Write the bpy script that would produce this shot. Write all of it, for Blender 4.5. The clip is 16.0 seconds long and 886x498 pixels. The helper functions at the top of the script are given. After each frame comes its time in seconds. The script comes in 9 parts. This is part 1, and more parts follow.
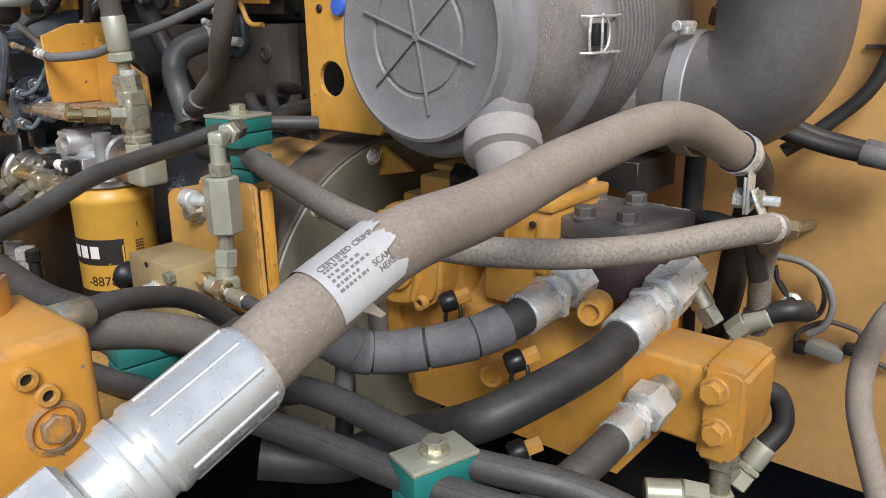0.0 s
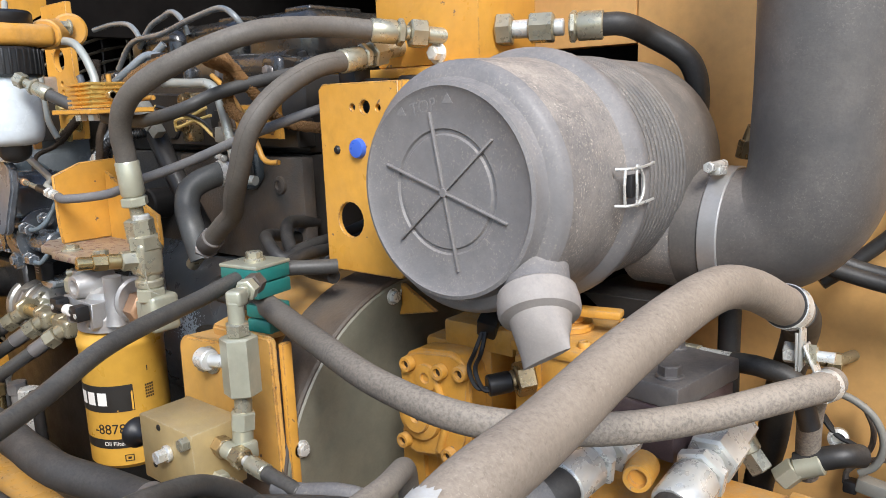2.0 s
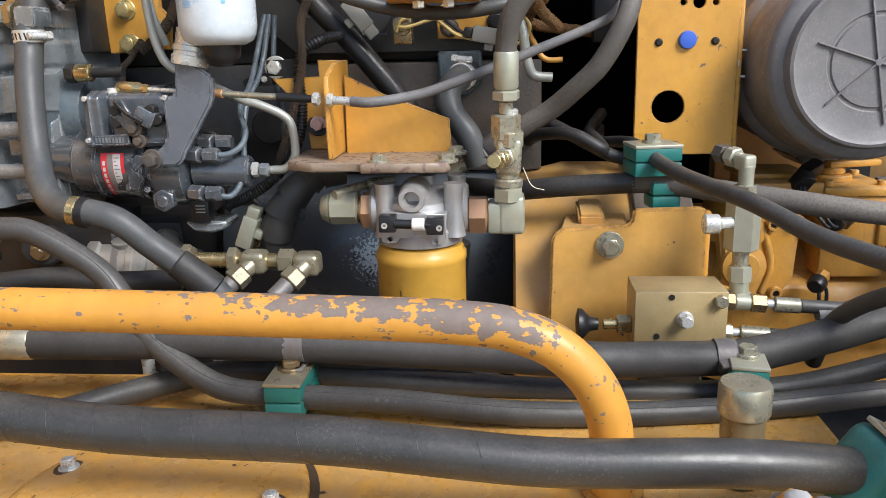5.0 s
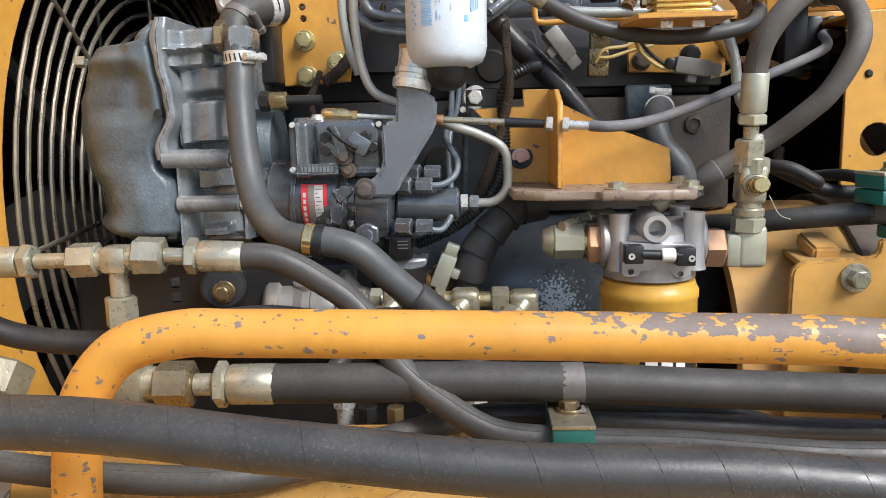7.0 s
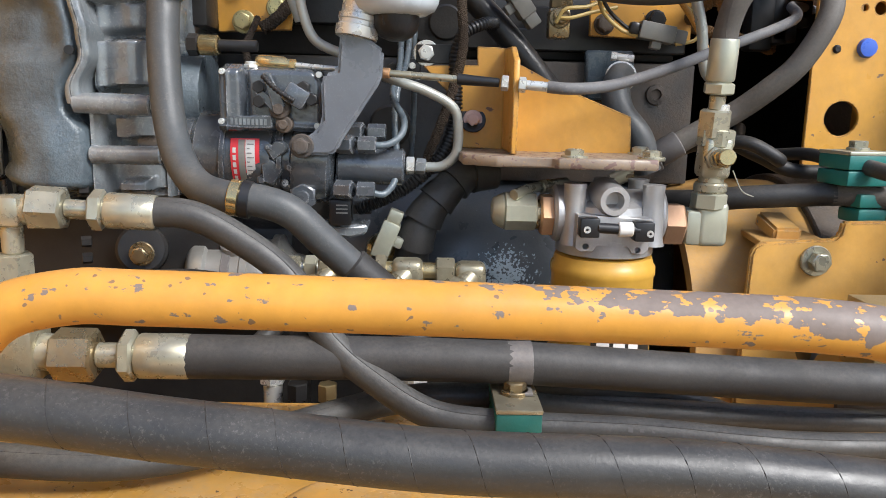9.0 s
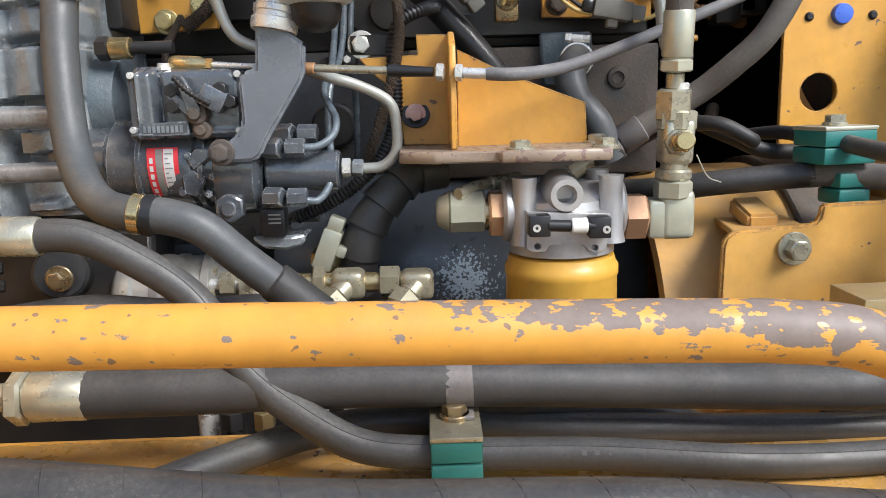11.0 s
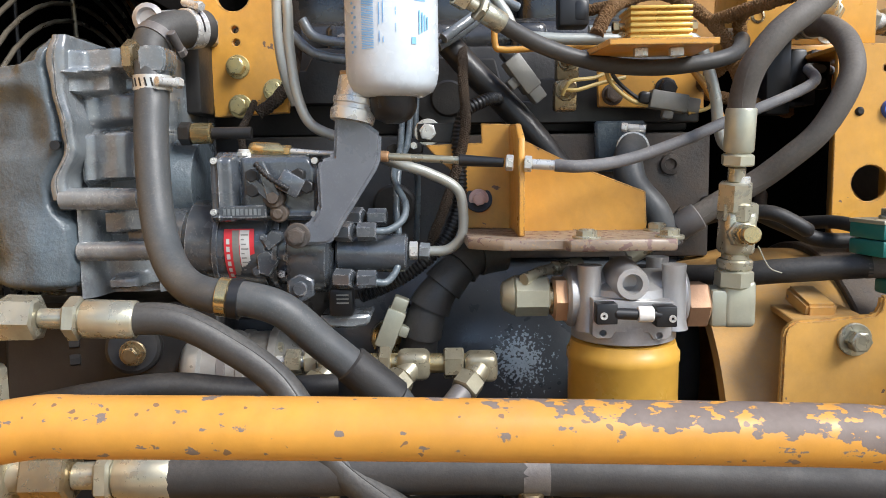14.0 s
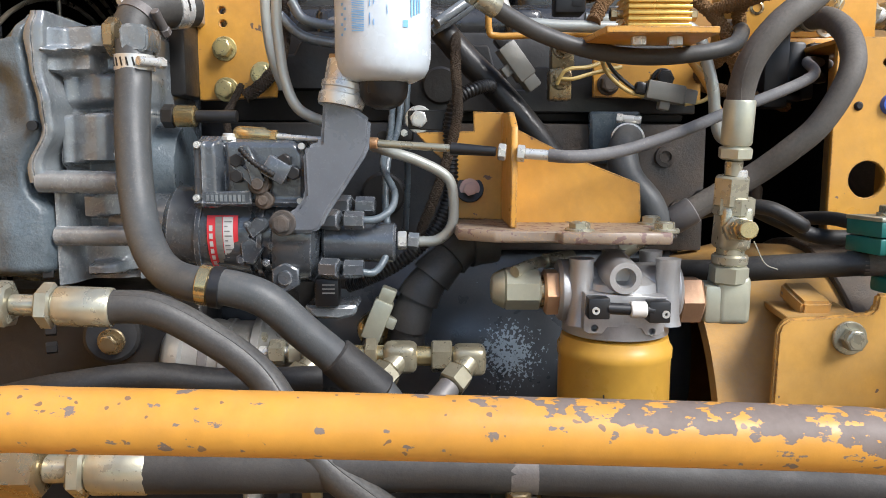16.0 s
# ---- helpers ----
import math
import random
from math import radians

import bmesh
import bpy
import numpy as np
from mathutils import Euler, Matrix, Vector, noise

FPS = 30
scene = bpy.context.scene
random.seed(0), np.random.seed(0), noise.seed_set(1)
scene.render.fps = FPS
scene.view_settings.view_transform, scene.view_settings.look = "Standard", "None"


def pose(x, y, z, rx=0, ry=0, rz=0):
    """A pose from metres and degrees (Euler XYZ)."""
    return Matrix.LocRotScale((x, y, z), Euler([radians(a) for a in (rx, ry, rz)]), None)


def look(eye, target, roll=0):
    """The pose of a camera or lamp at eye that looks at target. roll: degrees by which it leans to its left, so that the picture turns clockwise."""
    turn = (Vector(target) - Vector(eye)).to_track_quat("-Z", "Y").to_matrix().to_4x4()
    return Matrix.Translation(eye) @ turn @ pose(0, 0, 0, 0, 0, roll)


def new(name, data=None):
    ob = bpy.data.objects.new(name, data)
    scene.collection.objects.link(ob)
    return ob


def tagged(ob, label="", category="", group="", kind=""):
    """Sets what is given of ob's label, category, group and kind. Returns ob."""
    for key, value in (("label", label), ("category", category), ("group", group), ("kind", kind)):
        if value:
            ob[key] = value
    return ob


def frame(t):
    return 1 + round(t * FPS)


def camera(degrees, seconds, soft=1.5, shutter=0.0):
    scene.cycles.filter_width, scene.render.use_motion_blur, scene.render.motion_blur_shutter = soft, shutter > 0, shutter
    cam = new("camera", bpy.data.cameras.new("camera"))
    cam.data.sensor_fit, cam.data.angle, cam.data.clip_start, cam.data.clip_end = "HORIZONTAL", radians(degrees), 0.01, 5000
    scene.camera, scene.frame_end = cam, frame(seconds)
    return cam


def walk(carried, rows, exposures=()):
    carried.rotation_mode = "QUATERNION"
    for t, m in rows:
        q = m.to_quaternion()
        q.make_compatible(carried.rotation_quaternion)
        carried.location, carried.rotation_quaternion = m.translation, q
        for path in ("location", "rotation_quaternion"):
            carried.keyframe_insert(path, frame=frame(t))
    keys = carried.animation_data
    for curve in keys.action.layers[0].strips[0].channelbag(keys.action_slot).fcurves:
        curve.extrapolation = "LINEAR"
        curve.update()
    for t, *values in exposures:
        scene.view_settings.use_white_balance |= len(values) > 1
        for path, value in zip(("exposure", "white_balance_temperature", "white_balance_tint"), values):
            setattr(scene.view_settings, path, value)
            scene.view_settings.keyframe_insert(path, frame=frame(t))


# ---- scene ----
cam = camera(60.2, 16.0, soft=0.9)
PATH = [
    (0, (0.009, 0.025, 1.759), (-1.222, 1.489, 1.173), -0.8),
    (0.5, (0.047, 0.079, 1.768), (-1.293, 1.469, 1.246), -2.4),
    (1, (0.017, 0.092, 1.804), (-1.353, 1.478, 1.355), -2.5),
    (1.5, (-0.006, 0.082, 1.811), (-1.37, 1.486, 1.402), -2.5),
    (2, (-0.045, 0.051, 1.821), (-1.307, 1.554, 1.435), -2.1),
    (2.5, (-0.11, -0.01, 1.811), (-1.158, 1.652, 1.435), -1.3),
    (2.8, (-0.157, -0.094, 1.795), (-1.087, 1.630, 1.388), -1.0),
    (3, (-0.190, -0.160, 1.788), (-1.068, 1.578, 1.338), -1.1),
    (3.3, (-0.247, -0.274, 1.782), (-1.013, 1.500, 1.268), -0.2),
    (3.5, (-0.308, -0.32, 1.799), (-1.021, 1.47, 1.262), -0.3),
    (3.7, (-0.392, -0.346, 1.804), (-1.036, 1.469, 1.264), -0.4),
    (4, (-0.537, -0.369, 1.794), (-1.073, 1.483, 1.264), -0.8),
    (4.2, (-0.631, -0.382, 1.798), (-1.079, 1.493, 1.263), -1.3),
    (6.3, (-1.06, -0.311, 1.707), (-1.09, 1.648, 1.304), -0.1),
    (6.5, (-1.084, -0.33, 1.71), (-1.152, 1.631, 1.327), -0.3),
    (7, (-1.179, -0.324, 1.716), (-1.27, 1.649, 1.401), -1.4),
    (7.5, (-1.282, -0.268, 1.72), (-1.33, 1.713, 1.448), -0.9),
    (8, (-1.3, -0.241, 1.727), (-1.155, 1.735, 1.453), 1.4),
    (8.5, (-1.211, -0.263, 1.725), (-1.035, 1.701, 1.392), 3.0),
    (8.7, (-1.192, -0.267, 1.706), (-1.106, 1.698, 1.347), 2.6),
    (10.8, (-1.115, -0.196, 1.682), (-1.109, 1.762, 1.276), -2.1),
    (11, (-1.112, -0.198, 1.692), (-1.088, 1.765, 1.31), -1.8),
    (11.5, (-1.175, -0.223, 1.701), (-1.195, 1.748, 1.36), -0.8),
    (12, (-1.174, -0.23, 1.696), (-1.232, 1.741, 1.362), -1.3),
    (12.5, (-1.159, -0.22, 1.694), (-1.202, 1.754, 1.37), -1.8),
    (13, (-1.141, -0.213, 1.706), (-1.154, 1.769, 1.436), -2.0),
    (13.5, (-1.144, -0.216, 1.707), (-1.137, 1.769, 1.469), -1.5),
    (14, (-1.16, -0.213, 1.717), (-1.171, 1.774, 1.494), -0.8),
    (14.5, (-1.161, -0.214, 1.719), (-1.173, 1.775, 1.514), -0.5),
    (15, (-1.164, -0.204, 1.711), (-1.178, 1.785, 1.5), -0.8),
    (15.5, (-1.16, -0.198, 1.708), (-1.175, 1.789, 1.477), -0.7),
    (16, (-1.159, -0.195, 1.715), (-1.145, 1.789, 1.467), 0.2),
]
walk(cam, [(t, look(eye, target, roll)) for t, eye, target, roll in PATH],
     exposures=[(t, e, 6300.0, 10.0) for t, e in ((0.0, 0.55), (0.5, 0.74), (1.0, 0.88), (2.0, 0.90), (2.5, 0.84), (3.0, 0.77), (3.5, 0.56), (4.0, 0.71), (6.5, 0.91), (8.5, 0.93), (11.0, 1.06), (12.5, 1.02), (14.5, 0.90), (16.0, 0.93))])

# ---------------------------------------------------------------- light
SKY_ELEV, SKY_TURN = 45.0, 130.0
world = bpy.data.worlds.new("sky")
scene.world = world
world.use_nodes = True
wn = world.node_tree.nodes
sky = wn.new("ShaderNodeTexSky")
sky.sky_type, sky.sun_disc = "NISHITA", False
sky.sun_elevation, sky.sun_rotation = radians(SKY_ELEV), radians(SKY_TURN)
sky.air_density, sky.dust_density = 1.0, 1.2
world.node_tree.links.new(sky.outputs[0], wn["Background"].inputs[0])
wn["Background"].inputs[1].default_value = 0.115
sun_data = bpy.data.lights.new("sun", "SUN")
sun_data.energy, sun_data.angle, sun_data.color = 2.5, radians(24), (1.0, 0.98, 0.945)
sun = new("sun", sun_data)
sun.matrix_world = look((2.2, -2.6, 5.4), (-0.9, 0.3, 1.6))


# ---------------------------------------------------------------- materials
def link(mat, a, b):
    mat.node_tree.links.new(a, b)


def add(mat, kind, **values):
    n = mat.node_tree.nodes.new("ShaderNode" + kind)
    for k, v in values.items():
        n.inputs[k.replace("_", " ")].default_value = v
    return n


def noise_of(mat, scale, detail=4.0, rough=0.6, stretch=None):
    g = add(mat, "NewGeometry")
    src = g.outputs["Position"]
    if stretch:
        m = add(mat, "Mapping")
        m.inputs["Scale"].default_value = stretch
        link(mat, src, m.inputs["Vector"])
        src = m.outputs[0]
    n = add(mat, "TexNoise", Scale=scale, Detail=detail, Roughness=rough)
    link(mat, src, n.inputs["Vector"])
    return n.outputs["Fac"]


def ramp(mat, fac, lo, hi, a=0.0, b=1.0):
    r = add(mat, "MapRange", From_Min=lo, From_Max=hi, To_Min=a, To_Max=b)
    link(mat, fac, r.inputs["Value"])
    return r.outputs[0]


def mix(mat, fac, a, b):
    m = mat.node_tree.nodes.new("ShaderNodeMix")
    m.data_type = "RGBA"
    for sock, v in ((m.inputs[0], fac), (m.inputs[6], a), (m.inputs[7], b)):
        if isinstance(v, (tuple, float)):
            sock.default_value = (*v, 1.0) if isinstance(v, tuple) else v
        else:
            link(mat, v, sock)
    return m.outputs[2]


def times(mat, a, b):
    m = mat.node_tree.nodes.new("ShaderNodeMath")
    m.operation = "MULTIPLY"
    for sock, v in zip(m.inputs, (a, b)):
        if isinstance(v, float):
            sock.default_value = v
        else:
            link(mat, v, sock)
    return m.outputs[0]


def facing_up(mat):
    g = add(mat, "NewGeometry")
    s = add(mat, "SeparateXYZ")
    link(mat, g.outputs["Normal"], s.inputs[0])
    return ramp(mat, s.outputs[2], 0.1, 0.9)


def surface(name, colour, second=None, rough=0.5, metal=0.0, grain=60.0, patch=9.0, dust=0.0, dust_colour=(0.36, 0.29, 0.21),
            speck=0.0, speck_colour=(0.46, 0.40, 0.33), chips=0.0, chip_colour=(0.17, 0.15, 0.14), chip_scale=55.0, bump=0.15, bump_scale=300.0,
            cast=0.0, coat=0.0, rough_var=0.12, worn=None, scuff=None, grime=0.0, edge=0.0, edge_colour=None, edge_r=0.0028, edge_cut=(0.46, 0.58), dust_range=(0.36, 0.62), grime_colour=None, sheen=0.5, fade=None):
    """Paint, rubber or metal: two tones, grain, grime streaks, dust on top, specks, chips, worn edges and painted edge
    highlights.
    """
    mat = bpy.data.materials.new(name)
    mat.use_nodes = True
    b = mat.node_tree.nodes["Principled BSDF"]
    second = second or tuple(c * 0.72 for c in colour)
    col = mix(mat, ramp(mat, noise_of(mat, patch), 0.35, 0.7), colour, second)
    col = mix(mat, ramp(mat, noise_of(mat, grain, 6.0), 0.3, 0.75, 0.0, 0.4), col, tuple(c * 0.6 for c in colour))
    if grime:
        g = ramp(mat, noise_of(mat, 1.0, 6.0, 0.7, (26.0, 26.0, 17.0)), 0.52, 0.74)
        col = mix(mat, times(mat, g, grime), col, grime_colour or tuple(c * 0.30 + 0.006 for c in colour))
    roughness = ramp(mat, noise_of(mat, patch * 3), 0.3, 0.7, max(0.05, rough - rough_var), min(1.0, rough + rough_var))
    if dust:
        film = times(mat, ramp(mat, noise_of(mat, 24.0, 6.0, 0.7), *dust_range), ramp(mat, noise_of(mat, 330.0, 4.0, 0.7), 0.34, 0.60, 0.35, 1.0))
        if fade:
            g = add(mat, "NewGeometry")
            px = add(mat, "SeparateXYZ")
            link(mat, g.outputs["Position"], px.inputs[0])
            film = times(mat, film, ramp(mat, px.outputs[0], fade[0], fade[1], 0.12, 1.0))
        up = times(mat, facing_up(mat), film)
        col = mix(mat, times(mat, up, dust), col, dust_colour)
        col = mix(mat, times(mat, film, dust * (0.75 if fade else 0.35)), col, dust_colour)
    if speck:
        s = ramp(mat, noise_of(mat, 420.0, 3.0, 0.8), 0.57, 0.64)
        s = times(mat, s, ramp(mat, noise_of(mat, 16.0), 0.40, 0.58))
        col = mix(mat, times(mat, s, speck), col, speck_colour)
        s = ramp(mat, noise_of(mat, 230.0, 4.0, 0.8), 0.60, 0.66)
        col = mix(mat, times(mat, s, speck * 0.6), col, tuple(c * 0.45 for c in colour))
    if edge:
        bv = mat.node_tree.nodes.new("ShaderNodeBevel")
        bv.samples = 3
        bv.inputs["Radius"].default_value = edge_r
        g = add(mat, "NewGeometry")
        dot = mat.node_tree.nodes.new("ShaderNodeVectorMath")
        dot.operation = "DOT_PRODUCT"
        link(mat, bv.outputs[0], dot.inputs[0])
        link(mat, g.outputs["Normal"], dot.inputs[1])
        w = times(mat, ramp(mat, dot.outputs["Value"], 0.988, 0.90), ramp(mat, noise_of(mat, 90.0, 4.0, 0.7), *edge_cut))
        col = mix(mat, times(mat, w, edge), col, edge_colour or chip_colour)
    if chips:
        c = noise_of(mat, chip_scale, 5.0 if worn else 3.0, 0.55)
        if worn:
            # long scrapes along the pipe, and a rubbed patch that spreads down from the top
            streak = noise_of(mat, 1.0, 5.0, 0.6, (34.0, 170.0, 170.0))
            both = mat.node_tree.nodes.new("ShaderNodeMath")
            both.operation = "ADD"
            link(mat, times(mat, c, 0.62), both.inputs[0])
            link(mat, times(mat, streak, 0.38), both.inputs[1])
            c = both.outputs[0]
            g = add(mat, "NewGeometry")
            s = add(mat, "SeparateXYZ")
            link(mat, g.outputs["Position"], s.inputs[0])
            low = mat.node_tree.nodes.new("ShaderNodeMath")
            low.operation = "MULTIPLY_ADD"
            low.inputs[1].default_value = 0.13
            link(mat, s.outputs[0], low.inputs[0])
            link(mat, s.outputs[2], low.inputs[2])
            w = times(mat, ramp(mat, low.outputs[0], worn[0], worn[1]), ramp(mat, s.outputs[0], worn[2], worn[3], 1.0, 0.38))
            m = mat.node_tree.nodes.new("ShaderNodeMath")
            m.operation = "ADD"
            link(mat, c, m.inputs[0])
            link(mat, times(mat, w, 0.160), m.inputs[1])
            c = m.outputs[0]
        if scuff:
            g = add(mat, "NewGeometry")
            far = mat.node_tree.nodes.new("ShaderNodeVectorMath")
            far.operation = "DISTANCE"
            link(mat, g.outputs["Position"], far.inputs[0])
            far.inputs[1].default_value = scuff[0]
            m = mat.node_tree.nodes.new("ShaderNodeMath")
            m.operation = "ADD"
            link(mat, c, m.inputs[0])
            link(mat, ramp(mat, far.outputs["Value"], scuff[1], 0.0, 0.0, scuff[2]), m.inputs[1])
            c = m.outputs[0]
        c = ramp(mat, c, chips, chips + 0.012)
        add_r = mat.node_tree.nodes.new("ShaderNodeMath")
        add_r.operation = "ADD"
        link(mat, roughness, add_r.inputs[0])
        link(mat, times(mat, c, 0.22), add_r.inputs[1])
        roughness = add_r.outputs[0]
        if worn:
            dots = ramp(mat, noise_of(mat, 150.0, 1.0), 0.70, 0.72)
            col = mix(mat, dots, col, (0.23, 0.135, 0.075))
        col = mix(mat, c, col, mix(mat, noise_of(mat, 160.0), chip_colour, tuple(v * 1.7 for v in chip_colour)))
    link(mat, col, b.inputs["Base Color"])
    link(mat, roughness, b.inputs["Roughness"])
    b.inputs["Metallic"].default_value = metal
    b.inputs["Specular IOR Level"].default_value = sheen
    b.inputs["Coat Weight"].default_value = coat
    b.inputs["Coat Roughness"].default_value = 0.12
    bp = add(mat, "Bump", Strength=bump, Distance=0.002)
    link(mat, noise_of(mat, bump_scale, 5.0), bp.inputs["Height"])
    out = bp.outputs[0]
    if cast:
        b2 = add(mat, "Bump", Strength=cast, Distance=0.004)
        link(mat, noise_of(mat, 38.0, 3.0, 0.5), b2.inputs["Height"])
        link(mat, out, b2.inputs["Normal"])
        out = b2.outputs[0]
    link(mat, out, b.inputs["Normal"])
    if coat:
        link(mat, out, b.inputs["Coat Normal"])
    return mat


def plain(name, colour, rough=0.5, metal=0.0):
    mat = bpy.data.materials.new(name)
    mat.use_nodes = True
    b = mat.node_tree.nodes["Principled BSDF"]
    b.inputs["Base Color"].default_value = (*colour, 1)
    b.inputs["Metallic"].default_value = metal
    link(mat, ramp(mat, noise_of(mat, 40.0), 0.3, 0.7, max(0.02, rough - 0.1), min(1.0, rough + 0.1)), b.inputs["Roughness"])
    return mat


YELLOW = surface("yellow_paint", (0.70, 0.35, 0.052), (0.61, 0.295, 0.044), rough=0.38, dust=0.25, chips=0.700, chip_scale=70.0, chip_colour=(0.12, 0.075, 0.05), bump=0.06, grime=0.2, edge=1.0, edge_colour=(0.13, 0.075, 0.05), edge_cut=(0.42, 0.52))
RAIL = surface("chipped_yellow_paint", (0.70, 0.330, 0.050), (0.65, 0.298, 0.044), rough=0.42, dust=0.12, chips=0.600, chip_scale=80.0, bump=0.05, chip_colour=(0.140, 0.108, 0.090), worn=(1.4320, 1.4540, -0.890, -0.830), grime=0.12)
CAST = surface("cast_yellow_paint", (0.66, 0.325, 0.046), (0.54, 0.26, 0.036), rough=0.45, dust=0.45, chips=0.74, bump=0.30, bump_scale=220.0, cast=0.25, grime=0.45, edge=0.7, edge_colour=(0.26, 0.20, 0.15))
VALVE = surface("scraped_cast_yellow_paint", (0.70, 0.325, 0.042), (0.62, 0.285, 0.038), rough=0.40, dust=0.45, dust_colour=(0.56, 0.34, 0.14), chips=0.71, chip_scale=34.0, chip_colour=(0.13, 0.115, 0.105), bump=0.10, cast=0.12, grime=0.15, edge=1.0, edge_colour=(0.15, 0.135, 0.128), edge_r=0.008, edge_cut=(0.40, 0.46))
PLATE = surface("bracket_yellow_paint", (0.68, 0.36, 0.075), (0.60, 0.33, 0.08), rough=0.45, dust=0.3, chips=0.72, chip_scale=70.0, chip_colour=(0.12, 0.075, 0.05), bump=0.06, grime=0.15, edge=0.8, edge_colour=(0.14, 0.08, 0.05), edge_cut=(0.44, 0.54))
DUSTTOP = surface("dust_topped_hose", (0.135, 0.117, 0.097), (0.185, 0.160, 0.132), rough=0.78, dust=0.55, dust_colour=(0.30, 0.255, 0.205), bump=0.2, bump_scale=450.0, speck=0.08, speck_colour=(0.30, 0.26, 0.21), dust_range=(0.0, 0.5), grime=0.3)
SCRAPED = surface("scraped_bare_casting", (0.115, 0.105, 0.100), (0.19, 0.17, 0.155), rough=0.42, metal=0.25, bump=0.25, bump_scale=260.0, grime=0.3, patch=60.0)
SAGDUST = surface("dust_faded_hose", (0.066, 0.060, 0.054), (0.098, 0.087, 0.076), rough=0.72, dust=1.0, dust_colour=(0.33, 0.28, 0.225), dust_range=(0.0, 0.45), fade=(-0.62, -0.28), bump=0.22, bump_scale=450.0, speck=0.22, speck_colour=(0.26, 0.22, 0.18), grime=0.3)
ENDBLOCK = surface("dusty_chipped_end_paint", (0.62, 0.36, 0.12), (0.54, 0.32, 0.12), rough=0.5, dust=0.6, chips=0.60, chip_scale=26.0, chip_colour=(0.17, 0.15, 0.135), bump=0.1, grime=0.2, edge=1.0, edge_colour=(0.17, 0.15, 0.135), edge_r=0.010, edge_cut=(0.38, 0.44))
DECK = surface("scuffed_deck_paint", (0.70, 0.36, 0.06), (0.62, 0.33, 0.075), rough=0.30, dust=0.35, chips=0.70, chip_scale=75.0, chip_colour=(0.055, 0.03, 0.018), bump=0.05, grime=0.3, patch=14.0)
# dark brown for the cover's painted shadow gap and its bolt pads
SEAMBROWN = surface("dark_seam_brown", (0.055, 0.036, 0.022), (0.14, 0.085, 0.035), rough=0.6, bump=0.3, bump_scale=300.0, grime=0.4)
DUSTY = surface("dusty_yellow_paint", (0.62, 0.335, 0.085), (0.54, 0.295, 0.08), rough=0.5, dust=0.35, chips=0.76, bump=0.1, grime=0.2, edge=0.5)
TAN = surface("tan_wall_paint", (0.74, 0.42, 0.145), (0.64, 0.365, 0.13), rough=0.5, dust=0.15, bump=0.08, patch=4.0, grime=0.12)
CHANNEL = surface("bronze_yellow_paint", (0.27, 0.215, 0.115), (0.23, 0.18, 0.10), rough=0.30, metal=0.35, dust=0.25, grime=0.3, edge=0.7, edge_colour=(0.50, 0.42, 0.26))
BLOCK = surface("gold_anodised_block", (0.50, 0.37, 0.17), (0.45, 0.34, 0.16), rough=0.42, metal=0.3, dust=0.35, grime=0.25, edge=0.5, edge_colour=(0.62, 0.56, 0.44))
RUBBER = surface("black_rubber", (0.014, 0.014, 0.015), (0.024, 0.023, 0.022), rough=0.54, dust=0.30, dust_colour=(0.13, 0.115, 0.095), bump=0.12, speck=0.12, speck_colour=(0.16, 0.14, 0.12))
HOSE = surface("grey_black_hose", (0.034, 0.033, 0.032), (0.050, 0.048, 0.045), rough=0.50, dust=0.45, dust_colour=(0.150, 0.140, 0.122), dust_range=(0.2, 0.6), bump=0.09, bump_scale=420.0, speck=0.10, speck_colour=(0.17, 0.15, 0.12), grime=0.3)
DUSTFILM = surface("dust_filmed_hose", (0.070, 0.062, 0.054), (0.095, 0.084, 0.072), rough=0.68, dust=0.6, dust_colour=(0.225, 0.195, 0.16), dust_range=(0.1, 0.6), bump=0.10, bump_scale=420.0, speck=0.08, speck_colour=(0.26, 0.22, 0.18), grime=0.25)
DUSTHOSE = surface("dusty_brown_hose", (0.23, 0.185, 0.142), (0.170, 0.140, 0.109), rough=0.9, dust=0.65, dust_colour=(0.37, 0.305, 0.24), speck=0.5, speck_colour=(0.40, 0.34, 0.28), bump=0.26, bump_scale=300.0, cast=0.26, grime=0.35, grime_colour=(0.105, 0.086, 0.068), dust_range=(0.15, 0.55))
WRAP = surface("wrapped_black_sleeve", (0.024, 0.024, 0.024), (0.036, 0.034, 0.031), rough=0.40, dust=0.35, dust_colour=(0.125, 0.115, 0.10), dust_range=(0.2, 0.7), bump=0.10, bump_scale=300.0, speck=0.13, speck_colour=(0.34, 0.31, 0.28), grime=0.2)
MATTHOSE = surface("matt_black_hose", (0.024, 0.0235, 0.0235), (0.036, 0.034, 0.032), rough=0.62, dust=0.4, dust_colour=(0.12, 0.108, 0.094), dust_range=(0.25, 0.62), bump=0.10, bump_scale=420.0, speck=0.06, speck_colour=(0.20, 0.18, 0.155), grime=0.2)
SLEEVE = surface("dusty_grey_sleeve", (0.13, 0.13, 0.135), (0.09, 0.09, 0.093), rough=0.65, dust=0.5, dust_colour=(0.30, 0.27, 0.24), speck=0.2)
# pale edge_colour paints worn edges and the highlights along them
ENGINE = surface("oily_slate_engine_paint", (0.112, 0.142, 0.162), (0.056, 0.072, 0.085), rough=0.36, bump=0.42, bump_scale=240.0, cast=0.40, rough_var=0.24, coat=0.18, patch=11.0, speck=0.14, speck_colour=(0.42, 0.44, 0.45), grime=0.6, grime_colour=(0.020, 0.024, 0.028), edge=0.8, edge_colour=(0.28, 0.31, 0.33), sheen=0.4)
